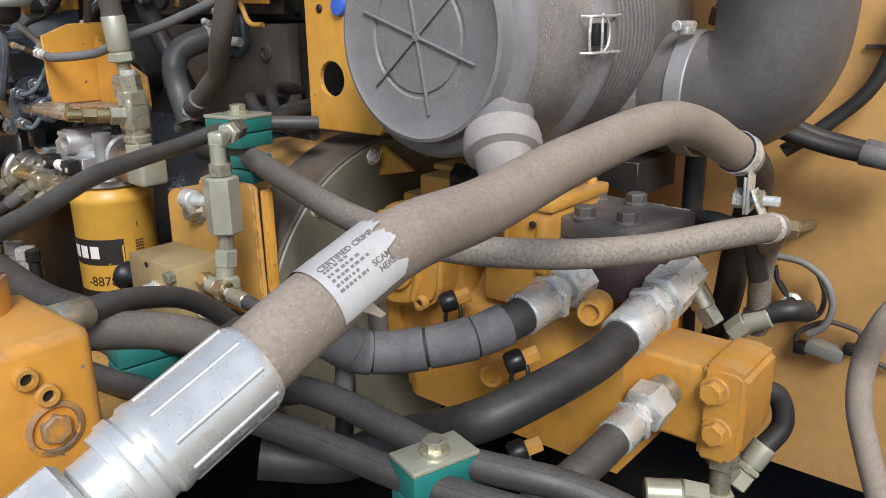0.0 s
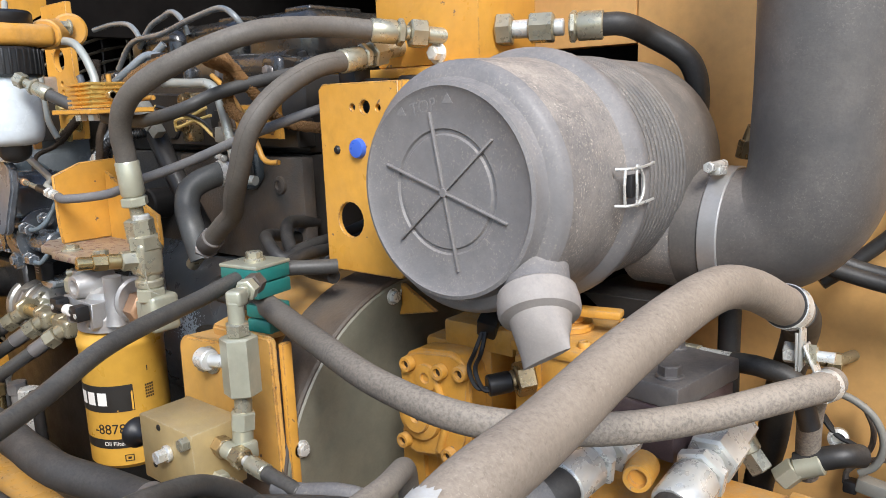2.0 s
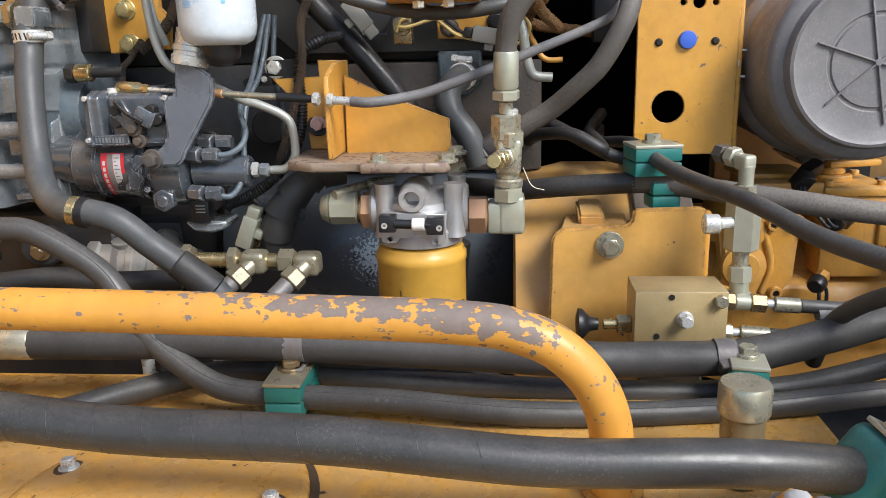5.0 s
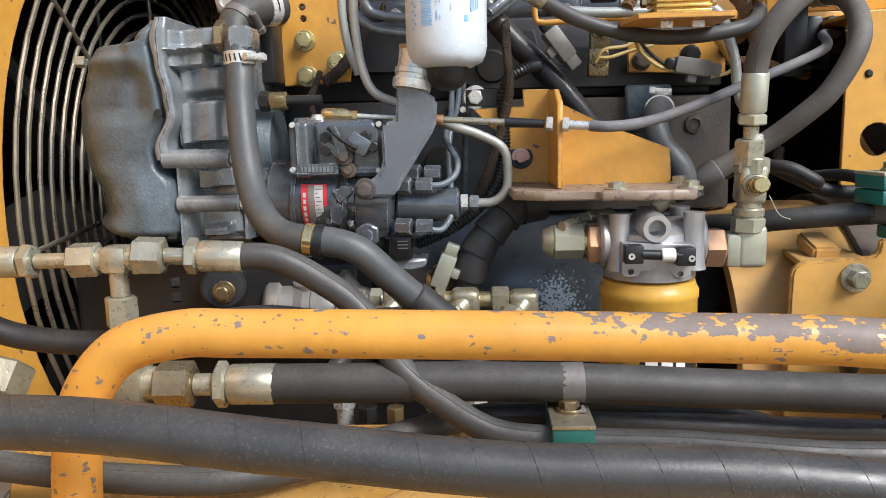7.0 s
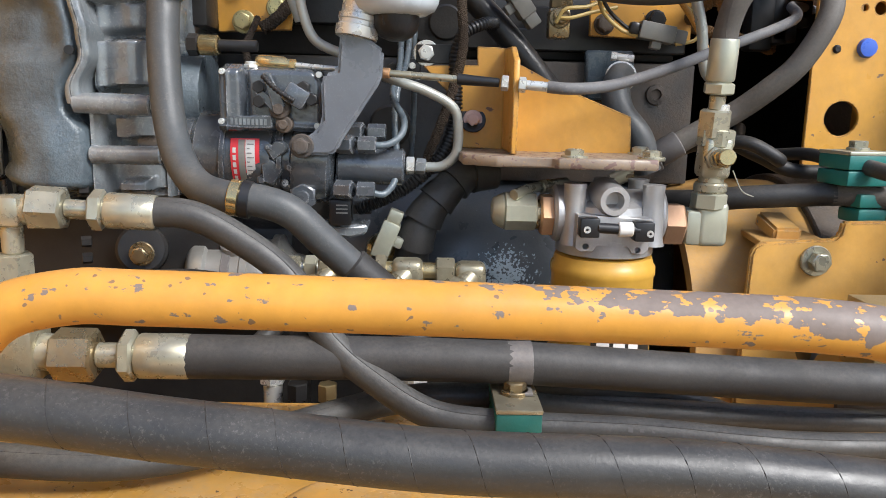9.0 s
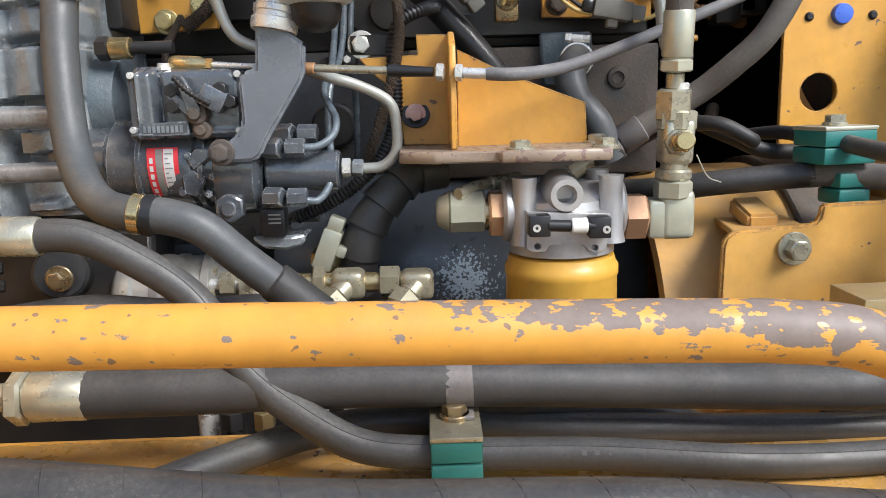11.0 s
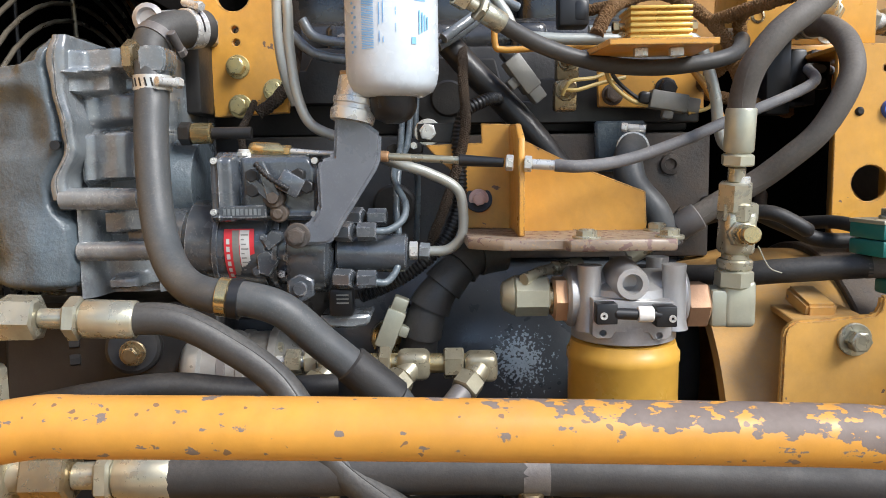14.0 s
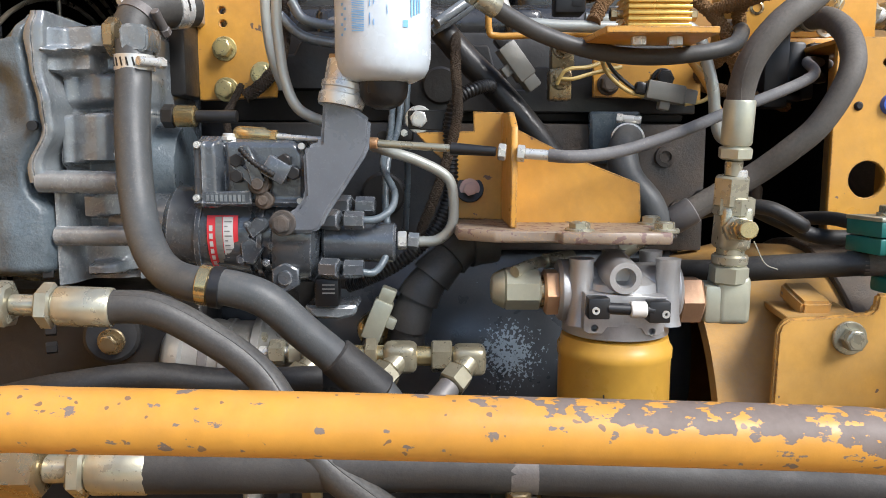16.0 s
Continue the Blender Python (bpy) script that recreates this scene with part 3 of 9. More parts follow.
def hose(label, points, r, mat=None, start=(), end=(), wrap=None, wrap_mat=None, name="hydraulic_hose", group="", sub=10, bands=(), line_at=None):
    """A hose with its end fittings; wrap = (share from, share to) sheathed in a spiral sleeve."""
    ob = thing(name, min((Vector(p) for p in points), key=lambda p: p.z), label, "hose", group)
    part("hose_body", tube(points, r, 18, sub), mat or HOSE, ob)
    p = [Vector(q) for q in points]
    if start:
        chain(ob, p[0] + (p[1] - p[0]).normalized() * start[0][2] * 0.25, p[0] - p[1], start)
    if end:
        chain(ob, p[-1] + (p[-2] - p[-1]).normalized() * end[0][2] * 0.25, p[-1] - p[-2], end)
    line = curve_points(points, sub * 3 if wrap else sub)
    if wrap:
        a, b, turns = wrap
        cut = line[int(a * (len(line) - 1)):int(b * (len(line) - 1)) + 1]
        n = len(cut) - 1
        if wrap_mat:
            part("sleeve", tube(cut[::2], r * 1.05, 26, 2), wrap_mat, ob)
            seam = []
            for i, q in enumerate(cut[:int(n * 0.56)]):
                t = (cut[min(i + 1, n)] - cut[max(i - 1, 0)]).normalized()
                for h in (0.0, 0.5):
                    ang = 2 * math.pi * turns * (i + h) / n
                    u = (Vector((0, 0, 1)) - t * t.z).normalized()
                    o = q if i == n or h == 0 else (q + cut[i + 1]) / 2
                    seam.append(o + (u * math.cos(ang) + t.cross(u) * math.sin(ang)) * r * 1.052)
            part("seam", tube(seam, 0.00036, 5, 1), RUBBER, ob, "spiral seam of the wrapped sleeve")
        else:
            for k in range(turns):
                i, j = int(n * k / turns), int(n * (k + 0.95) / turns)
                if j - i >= 1:
                    part("sleeve_turn", tube(cut[i:j + 1], r * 1.10, 18, 2, radii=lambda s: r * (1.075 + 0.065 * s)), SLEEVE, ob)
    if line_at is not None:
        way = Vector(line_at)
        seam = []
        for i, q in enumerate(line):
            t = (line[min(i + 1, len(line) - 1)] - line[max(i - 1, 0)]).normalized()
            seam.append(q + (way - t * way.dot(t)).normalized() * (r - 0.0006))
        part("layline", tube(seam, 0.0008, 6, 1), mat or HOSE, ob, "raised mould line")
    for share, width, m in bands:
        i = int(share * (len(line) - 2))
        t = (line[i + 1] - line[i]).normalized()
        part("band", cyl(line[i] - t * width / 2, line[i] + t * width / 2, r * 1.07, 24, bev=0.0005), m, ob)
    return ob


def relief(left, right, z0, z1, f, back, nx=40, nz=60):
    """A cast body: front y = f(u, x, z) between the edges left(z) and right(z), closed at the plane y = back."""
    bm = bmesh.new()
    g, h = [], []
    for j in range(nz + 1):
        z = z0 + (z1 - z0) * j / nz
        a, b = left(z), right(z)
        row = [(a + (b - a) * i / nx, z, i / nx) for i in range(nx + 1)]
        g.append([bm.verts.new((x, f(u, x, z), z)) for x, z, u in row])
        h.append([bm.verts.new((x, back, z)) for x, z, u in row])
    for j in range(nz):
        for i in range(nx):
            bm.faces.new((g[j][i], g[j][i + 1], g[j + 1][i + 1], g[j + 1][i]))
            bm.faces.new((h[j][i], h[j + 1][i], h[j + 1][i + 1], h[j][i + 1]))
        bm.faces.new((g[j][0], g[j + 1][0], h[j + 1][0], h[j][0]))
        bm.faces.new((g[j][nx], h[j][nx], h[j + 1][nx], g[j + 1][nx]))
    for i in range(nx):
        bm.faces.new((g[0][i], h[0][i], h[0][i + 1], g[0][i + 1]))
        bm.faces.new((g[nz][i], g[nz][i + 1], h[nz][i + 1], h[nz][i]))
    return bm


def ease(a, b, v):
    """0 at a, 1 at b, smooth between."""
    t = min(1.0, max(0.0, (v - a) / (b - a)))
    return t * t * (3 - 2 * t)


def plateau(a, b, soft, v):
    return ease(a - soft, a + soft, v) * (1 - ease(b - soft, b + soft, v))


def along(table, z):
    """Straight steps through (z, value) pairs, rising z."""
    if z <= table[0][0]:
        return table[0][1]
    for (z0, a), (z1, b) in zip(table, table[1:]):
        if z <= z1:
            t = (z - z0) / (z1 - z0)
            t = t * t * (3 - 2 * t)
            return a + (b - a) * t
    return table[-1][1]


def hose_print(ob, a, b, r, up, marks=9, size=0.006):
    """Worn pale lettering, too faint to read, as plain bars along a straight stretch of a hose."""
    a, b, up = Vector(a), Vector(b), Vector(up).normalized()
    d = (b - a).normalized()
    n = (up - d * up.dot(d)).normalized()
    w = d.cross(n)
    rnd = random.Random(int((b - a).length * 1e5))
    bm = bmesh.new()
    for k in range(marks):
        if rnd.random() < 0.45:
            continue
        c = a + (b - a) * (k + 0.5) / marks + n * (r + 0.0004)
        l, h = size * rnd.uniform(0.25, 0.5), size * rnd.uniform(0.35, 0.5)
        bm.faces.new([bm.verts.new(c + d * x + w * y - n * (y * y) / (2 * r)) for x, y in ((-l, -h), (l, -h), (l, h), (-l, h))])
    tagged(part("print", bm, FAINTPRINT, ob), kind="stuff")


def words(text, c, size, mat, parent, across=(1, 0, 0), up=(0, 0, 1), name="lettering", bend=None):
    """Flat letters centred on c. bend = (axis x, axis y, radius): wrapped round an upright drum."""
    cu = bpy.data.curves.new("lettering", "FONT")
    cu.body, cu.size, cu.align_x, cu.align_y, cu.extrude = text, size, "CENTER", "CENTER", 0.0002
    ob = new("lettering", cu)
    me = bpy.data.meshes.new_from_object(ob.evaluated_get(bpy.context.evaluated_depsgraph_get()))
    bpy.data.objects.remove(ob)
    bpy.data.curves.remove(cu)
    bm = bmesh.new()
    bm.from_mesh(me)
    bpy.data.meshes.remove(me)
    place(bm, c, across, up, bend)
    return part(name, bm, mat, parent)


def place(bm, c, across, up, bend=None):
    c, a, u = Vector(c), Vector(across).normalized(), Vector(up).normalized()
    n = a.cross(u)
    for v in bm.verts:
        p = v.co.copy()
        if bend:
            x, y, r, azimuth = bend
            k = azimuth + p.x / r
            v.co = Vector((x + math.cos(k) * (r + p.z), y + math.sin(k) * (r + p.z), c.z + p.y))
        else:
            v.co = c + a * p.x + u * p.y + n * p.z


def bars(rects, c, mat, parent, across=(1, 0, 0), up=(0, 0, 1), bend=None, name="print", lift=0.0004):
    """Flat print of rectangles (x, y, width, height) centred on c."""
    bm = bmesh.new()
    for x, y, w, h in rects:
        n = max(1, int(w / 0.006)) if bend else 1
        row = []
        for i in range(n + 1):
            row.append((bm.verts.new((x - w / 2 + w * i / n, y - h / 2, lift)), bm.verts.new((x - w / 2 + w * i / n, y + h / 2, lift))))
        for (a, b), (d, e) in zip(row, row[1:]):
            bm.faces.new((a, d, e, b))
    place(bm, c, across, up, bend)
    ob = part(name, bm, mat, parent)
    return tagged(ob, kind="stuff") if len(rects) > 1 else ob


def hose_clip(parent, c, d, r, width=0.010, mat=None, screw=(0, 0, 1)):
    """A worm-drive clip: band and screw housing."""
    c, d, s = Vector(c), Vector(d).normalized(), Vector(screw)
    band = part("clip_band", lathe(c - d * width / 2, d, [(r, 0), (r + 0.0012, 0.0004), (r + 0.0012, width - 0.0004), (r, width)], 28), mat or ZINC, parent)
    s = (s - d * s.dot(d)).normalized()
    t = d.cross(s)
    q = c + s * (r + 0.005)
    if width > 0.0125:
        bms = []
        for k in range(9):
            a = -1.25 + 2.5 * k / 8
            v = Vector((math.sin(a), -math.cos(a), 0))
            v = (v - d * v.dot(d)).normalized()
            m = Matrix.Translation(c + v * (r + 0.0011)) @ v.to_track_quat("Y", "Z").to_matrix().to_4x4()
            bm = box((0, 0, 0), (0.0016, 0.0008, width * 0.55), turn=(0, 12, 0), bev=0)
            bmesh.ops.transform(bm, matrix=m, verts=bm.verts)
            bms.append(bm)
        part("clip_slots", join(*bms), BLACKBITS, band)
    part("clip_screw", join(cyl(q - t * 0.012, q + t * 0.008, 0.0042, 14), hexa(q + t * 0.008, q + t * 0.015, 0.009)), mat or ZINC, parent)
    return band


# ================================================================ setting
def setting():
    solid("ground", span((-30, -30, -0.2), (30, 30, 0.0), bev=0), SOIL, "dusty brown earth ground under the machine", "ground", kind="structure")
    solid("wall_upper", span((-0.86, 1.04, 1.885), (-0.522, 1.08, 2.45), bev=0.002), TAN, "tan sheet metal panel behind the manifold", "wall", kind="structure")
    solid("wall_back", span((-0.52, 1.04, 1.15), (0.70, 1.08, 2.45), bev=0.002), TAN, "dusty tan-yellow sheet metal partition behind the pump", "wall", kind="structure")
    # the VOID panels and floor carry the bay's shade in their colour
    solid("wall_engine_side", span((-2.6, 1.75, 0.6), (-0.49, 1.79, 2.45), bev=0.002), VOID, "far side of the engine bay, painted near-black for its shade", "wall", kind="structure")
    solid("wall_return", span((-0.52, 1.081, 0.6), (-0.49, 1.749, 2.45), bev=0.002), VOID, "end panel between engine and pump bays, painted near-black for the shaded gap", "wall", kind="structure")
    # out of view, added to block low light from the right
    solid("wall_lightstop", span((0.45, 0.30, 0.6), (0.49, 1.039, 1.62), bev=0.002), TAN, "added unseen tan panel keeping low light off the partition", "wall", kind="structure")
    # unseen sheet, added overhead to darken the back of the bay
    solid("ceiling", span((-2.6, 0.98, 2.452), (0.70, 1.79, 2.49), bev=0.002), VOID, "added unseen near-black sheet keeping sky light off the depth of the bay", "ceiling", kind="structure")
    solid("floor", span((-2.6, 0.43, 0.98), (0.70, 1.79, 1.0), bev=0.002), VOID, "bottom of the engine bay, painted near-black for its shade", "floor", kind="structure")
    # a seam and a bolted patch on the partition
    solid("trim", span((-0.20, 1.034, 1.715), (0.44, 1.0395, 1.72), bev=0), BROWNIRON, "dark joint line between two partition panels", "seam", kind="structure")
    ob = thing("deck", (-1.2, 0.17, 1.30), "scuffed yellow steel deck plate below the hoses", "deck", kind="structure")
    part("top_plate", span((-2.3, -0.06, 1.404), (-0.592, 0.405, 1.42), bev=0.003), DECK, ob)
    part("valve_shelf", span((-0.5915, -0.06, 1.404), (-0.25, 0.120, 1.42), bev=0.003), DECK, ob)
    part("front_skirt", span((-2.3, -0.06, 0.6), (-0.25, -0.046, 1.4035), bev=0.003), YELLOW, ob)
    part("rear_lip", span((-2.3, 0.4055, 1.36), (-0.592, 0.412, 1.4195), bev=0.003), YELLOW, ob)
    # round cover plate on the deck
    c = Vector((-1.167, 0.157, 1.4205))
    lid = thing("inspection_cover", c, "round raised yellow cover with a dark seam on the deck", "cover")
    # shadow gap round the lid, painted as a flat brown ring
    part("seam", lathe(c, (0, 0, 1), [(0.1285, 0), (0.1285, 0.0012), (0.118, 0.0016), (0.116, 0.0)], 64), SEAMBROWN, lid, "dark ring painted for the shadow gap round the cover")
    part("plate", lathe(c, (0, 0, 1), [(0.1205, 0), (0.1205, 0.0060), (0.1190, 0.0090), (0.1150, 0.0108), (0.1085, 0.0114), (0.092, 0.0128), (0.050, 0.0155), (0, 0.0165)], 72), DECK, lid)
    for a in (-0.10, 1.40, 2.79, 4.40):
        v = Vector((math.cos(a), math.sin(a), 0))
        part("bolt_pad", lathe(c + v * 0.0975 + Vector((0, 0, 0.0118)), (0, 0, 1), [(0.0125, 0), (0.0120, 0.0008), (0.008, 0.0012), (0, 0.0012)], 20), SEAMBROWN, lid)
        bolt(lid, c + v * 0.0975 + Vector((0, 0, 0.0125)), (0, 0, 1), 0.011, mat=ZINC)


setting()


# ================================================================ guard rail
def guard_rail():
    y = 0.19
    pts = [(-1.478, 0.19, 1.445), (-1.472, 0.19, 1.489), (-1.46, 0.19, 1.532), (-1.433, 0.19, 1.562), (-1.389, 0.19, 1.574), (-1.349, 0.19, 1.574), (-0.9656, 0.19, 1.565), (-0.9264, 0.19, 1.563), (-0.8872, 0.19, 1.558), (-0.851, 0.19, 1.543), (-0.8232, 0.19, 1.515), (-0.8095, 0.19, 1.482), (-0.8045, 0.19, 1.434)]
    pts = [(p[0], p[1], p[2] + 0.0025) for p in pts]
    pts[0] = (pts[0][0], y, 1.4205)
    pts[-1] = (pts[-1][0], y, 1.4205)
    ob = thing("guard_rail", pts[0], "bent yellow pipe rail with chipped paint over the hoses", "rail")
    part("pipe", tube(pts, 0.0172, 28, 12), RAIL, ob)
    for p in (pts[0], pts[-1]):
        part("foot_flange", cyl((p[0], p[1], 1.4203), (p[0], p[1], 1.425), 0.024, 24), YELLOW, ob)


guard_rail()


# ================================================================ air cleaner
def air_cleaner():
    c = Vector((-0.472, 0.562, 1.740))
    ob = thing("air_cleaner", c + Vector((0, 0.15, -0.12)), "large dusty grey plastic air cleaner with a ribbed body", "air cleaner")
    y = (0, 1, 0)
    part("end_cap", lathe(c, y, [(0, 0.003), (0.050, 0.003), (0.0515, 0.0050), (0.0545, 0.0050), (0.056, 0.003), (0.088, 0.003), (0.0925, 0.0), (0.0960, 0.0015), (0.0975, 0.011), (0.0995, 0.015),
                                 (0.1085, 0.018), (0.1125, 0.023), (0.1145, 0.028)], 64, shut=False), CAP, ob, "dished grey cap with raised spokes and ring")
    part("cap_side", lathe(c, y, [(0.1145, 0.028), (0.1155, 0.045), (0.116, 0.06), (0.1175, 0.126)], 64, shut=False), MOTTLED, ob, "cap wall mottled with pale dust")
    for k in range(3):
        a = radians(-19 + 60 * k)
        v = Vector((math.cos(a), 0, math.sin(a)))
        m = Matrix.Translation(c + Vector((0, 0.002, 0))) @ Matrix.Rotation(-a, 4, "Y")
        bm = box((0, 0, 0), (0.142, 0.004, 0.0021), bev=0.0009)
        bmesh.ops.transform(bm, matrix=m, verts=bm.verts)
        part("spoke", bm, CAP, ob)
    part("hub", cyl(c + Vector((0, 0.003, 0)), c + Vector((0, -0.0005, 0)), 0.0042, 16), CAP, ob)
    words("TOP", c + Vector((-0.022, 0.00305, 0.074)), 0.016, CAP, ob, across=(1, 0, 0.18), up=(-0.18, 0, 1))
    for x in (-0.048, 0.006):
        q = c + Vector((x, 0.0030, 0.074 + 0.18 * (x + 0.022)))
        part("arrow", slab([q + Vector((0, 0, 0.007)), q + Vector((0.006, 0, -0.002)), q + Vector((-0.006, 0, -0.002))], (0, -0.0003, 0), bev=0), CAP, ob)
    part("joint_rim", lathe(c, y, [(0.117, 0.118), (0.121, 0.123), (0.1265, 0.130), (0.1275, 0.134), (0.1275, 0.141), (0.125, 0.145), (0.118, 0.146)], 64, shut=False), CAP, ob)
    prof = [(0.118, 0.122), (0.1185, 0.150)]
    h = 0.153
    while h < 0.245:
        prof += [(0.1195, h), (0.1205, h + 0.0015), (0.1205, h + 0.0048), (0.1195, h + 0.0060), (0.1165, h + 0.0064), (0.1165, h + 0.0082)]
        h += 0.0086
    prof += [(0.1185, h), (0.1175, 0.31), (0.1165, 0.348), (0.110, 0.362), (0.098, 0.368), (0, 0.368)]
    part("canister", lathe(c, y, prof, 64), RIBBED, ob, "ribbed grey canister spotted with dust")
    # side outlet stub toward the intake elbow
    part("outlet_neck", cyl((-0.43, 0.862, 1.672), (-0.325, 0.862, 1.672), 0.066, 40), PLASTIC, ob)
    # dust valve at the lower edge of the cap
    e = Vector((-0.380, 0.571, 1.649))
    part("valve_neck", cyl((-0.425, 0.632, 1.702), e, 0.0285, 32), CAP, ob)
    d, u, v = axes_of(Vector((0.42, -0.46, -0.68)), (0, -1, 0))
    rings = [(0.028, 0.028, -0.016), (0.0335, 0.0335, -0.012), (0.0350, 0.0350, -0.004), (0.0350, 0.0350, 0.006), (0.0335, 0.0335, 0.010), (0.0265, 0.0255, 0.013), (0.0258, 0.020, 0.026), (0.0258, 0.010, 0.038), (0.0260, 0.003, 0.048)]
    bm = bmesh.new()
    loops = [[bm.verts.new(e + d * h + v * (a * math.cos(2 * math.pi * k / 28)) + u * (b * math.sin(2 * math.pi * k / 28))) for k in range(28)] for a, b, h in rings]
    for p, r in zip(loops, loops[1:]):
        for k in range(28):
            bm.faces.new((p[k], p[(k + 1) % 28], r[(k + 1) % 28], r[k]))
    bm.faces.new(loops[0])
    bm.faces.new(loops[-1])
    part("dust_valve", bm, VALVEGREY, ob, "pale dusty rubber duckbill valve")
    # wire over-centre latch
    for a in (0.0, math.pi):
        m = Matrix.Translation(c + Vector((0, 0.014, 0))) @ Matrix.Rotation(a, 4, "Y")
        bms = []
        x = 0.124
        part("latch_body", (lambda bm: (bmesh.ops.transform(bm, matrix=m, verts=bm.verts), bm)[1])(box((x + 0.003, 0.096, 0), (0.006, 0.020, 0.020), bev=0.0015)), BLACK, ob, "dark latch body")
        bms.append(box((x + 0.002, 0.100, 0), (0.005, 0.012, 0.016), bev=0.001))
        for z in (-0.016, 0.016):
            bms.append(tube([(x - 0.004, 0.074, z), (x + 0.006, 0.080, z), (x + 0.007, 0.108, z), (x + 0.002, 0.138, z * 1.05)], 0.0014, 8, 4))
        bms.append(tube([(x + 0.004, 0.078, -0.016), (x + 0.004, 0.076, 0), (x + 0.004, 0.078, 0.016)], 0.0014, 8, 3))
        bms.append(tube([(x + 0.007, 0.094, -0.018), (x + 0.009, 0.090, 0), (x + 0.007, 0.094, 0.018), (x + 0.008, 0.104, 0.008), (x + 0.008, 0.104, -0.008), (x + 0.007, 0.094, -0.018)], 0.0013, 8, 3))
        bm = join(*bms)
        bmesh.ops.transform(bm, matrix=m, verts=bm.verts)
        part("latch", bm, ZINC, ob, "bright wire over-centre latch")


air_cleaner()


def intake_elbow():
    pts = [(-0.365, 0.862, 1.672), (-0.315, 0.862, 1.672), (-0.274, 0.861, 1.682), (-0.246, 0.859, 1.716), (-0.238, 0.857, 1.79), (-0.237, 0.856, 1.95), (-0.237, 0.856, 2.16)]
    ob = thing("intake_elbow", pts[1], "thick black rubber air intake elbow rising beside the air cleaner", "intake pipe")
    part("pipe", tube(pts, 0.065, 40, 10, radii=lambda s: 0.0670 - 0.0015 * min(1.0, s * 3)), INTAKE, ob)
    part("clamp_band", cyl((-0.336, 0.862, 1.672), (-0.316, 0.862, 1.672), 0.0690, 44, bev=0.001), ALU, ob, "flat dull steel hose band")
    part("band_screw", join(cyl((-0.326, 0.80, 1.745), (-0.326, 0.838, 1.745), 0.005, 12), hexa((-0.326, 0.795, 1.745), (-0.326, 0.802, 1.745), 0.010),
                            box((-0.326, 0.82, 1.740), (0.014, 0.02, 0.008))), ZINC, ob)
    # small breather fitting on the elbow
    q = Vector((-0.3362, 0.93, 1.743))
    part("sensor", join(hexa(q, q + Vector((0.004, 0, 0.02)), 0.018), cyl(q + Vector((0.003, 0, 0.018)), q + Vector((0.010, 0, 0.036)), 0.007, 14), cyl(q + Vector((0.009, 0, 0.034)), q + Vector((0.04, 0.0, 0.05)), 0.0065, 14)), BRONZE, ob)


intake_elbow()


# ================================================================ plate box and manifold
def plate_box():
    x0, x1, z0, z1, y = -0.7265, -0.602, 1.627, 1.842, 0.650
    ob = thing("bracket_box", (x0, y, z0), "yellow bent sheet steel bracket with round holes and worn edges", "bracket")
    big, blue = (-0.6847, 0.65, 1.688), (-0.6646, 0.65, 1.77)
    holes = [(big, 0.0205), ((-0.6524, 0.65, 1.815), 0.0075), ((-0.6717, 0.65, 1.815), 0.0038), ((-0.6326, 0.65, 1.814), 0.0038)]
    r = 0.007
    outline = [(x0 + r, y, z0), (x1 - r, y, z0), (x1, y, z0 + r), (x1, y, z1), (x0 + r, y, z1), (x0, y, z1 - r), (x0, y, z0 + r)]
    part("front_plate", slab(outline, (0, 0.006, 0), holes), YELLOW, ob)
    part("side_flange", span((x1 - 0.0005, y + 0.001, z0 + 0.004), (x1 + 0.0055, y + 0.13, z1)), YELLOW, ob)
    part("top_flange", span((x0 + 0.004, y + 0.007, z1 - 0.006), (x1 - 0.001, y + 0.13, z1 - 0.0005)), YELLOW, ob)
    b = Vector(blue)
    part("plug", lathe(b + Vector((0, 0.004, 0)), (0, -1, 0), [(0.0115, 0), (0.0115, 0.005), (0.010, 0.0095), (0.0, 0.011)], 28), BLUE, ob, "bright blue domed plastic plug")
    for px in ((-0.6997, 0.65, 1.768), (-0.6308, 0.65, 1.768)):
        part("rivet", lathe(Vector(px) + Vector((0, 0.004, 0)), (0, -1, 0), [(0.005, 0), (0.005, 0.005), (0.003, 0.007), (0, 0.007)], 14), BLACKBITS, ob)
    # lower tab with its bolt
    tab = [(-0.7093, 0.7, 1.609), (-0.6539, 0.7, 1.605), (-0.6041, 0.7, 1.578), (-0.7107, 0.7, 1.556)]
    part("lower_tab", slab(tab, (0, 0.006, 0)), YELLOW, ob)
    bolt(ob, (-0.6674, 0.7, 1.595), (0, -1, 0), 0.014, mat=ZINC)


plate_box()


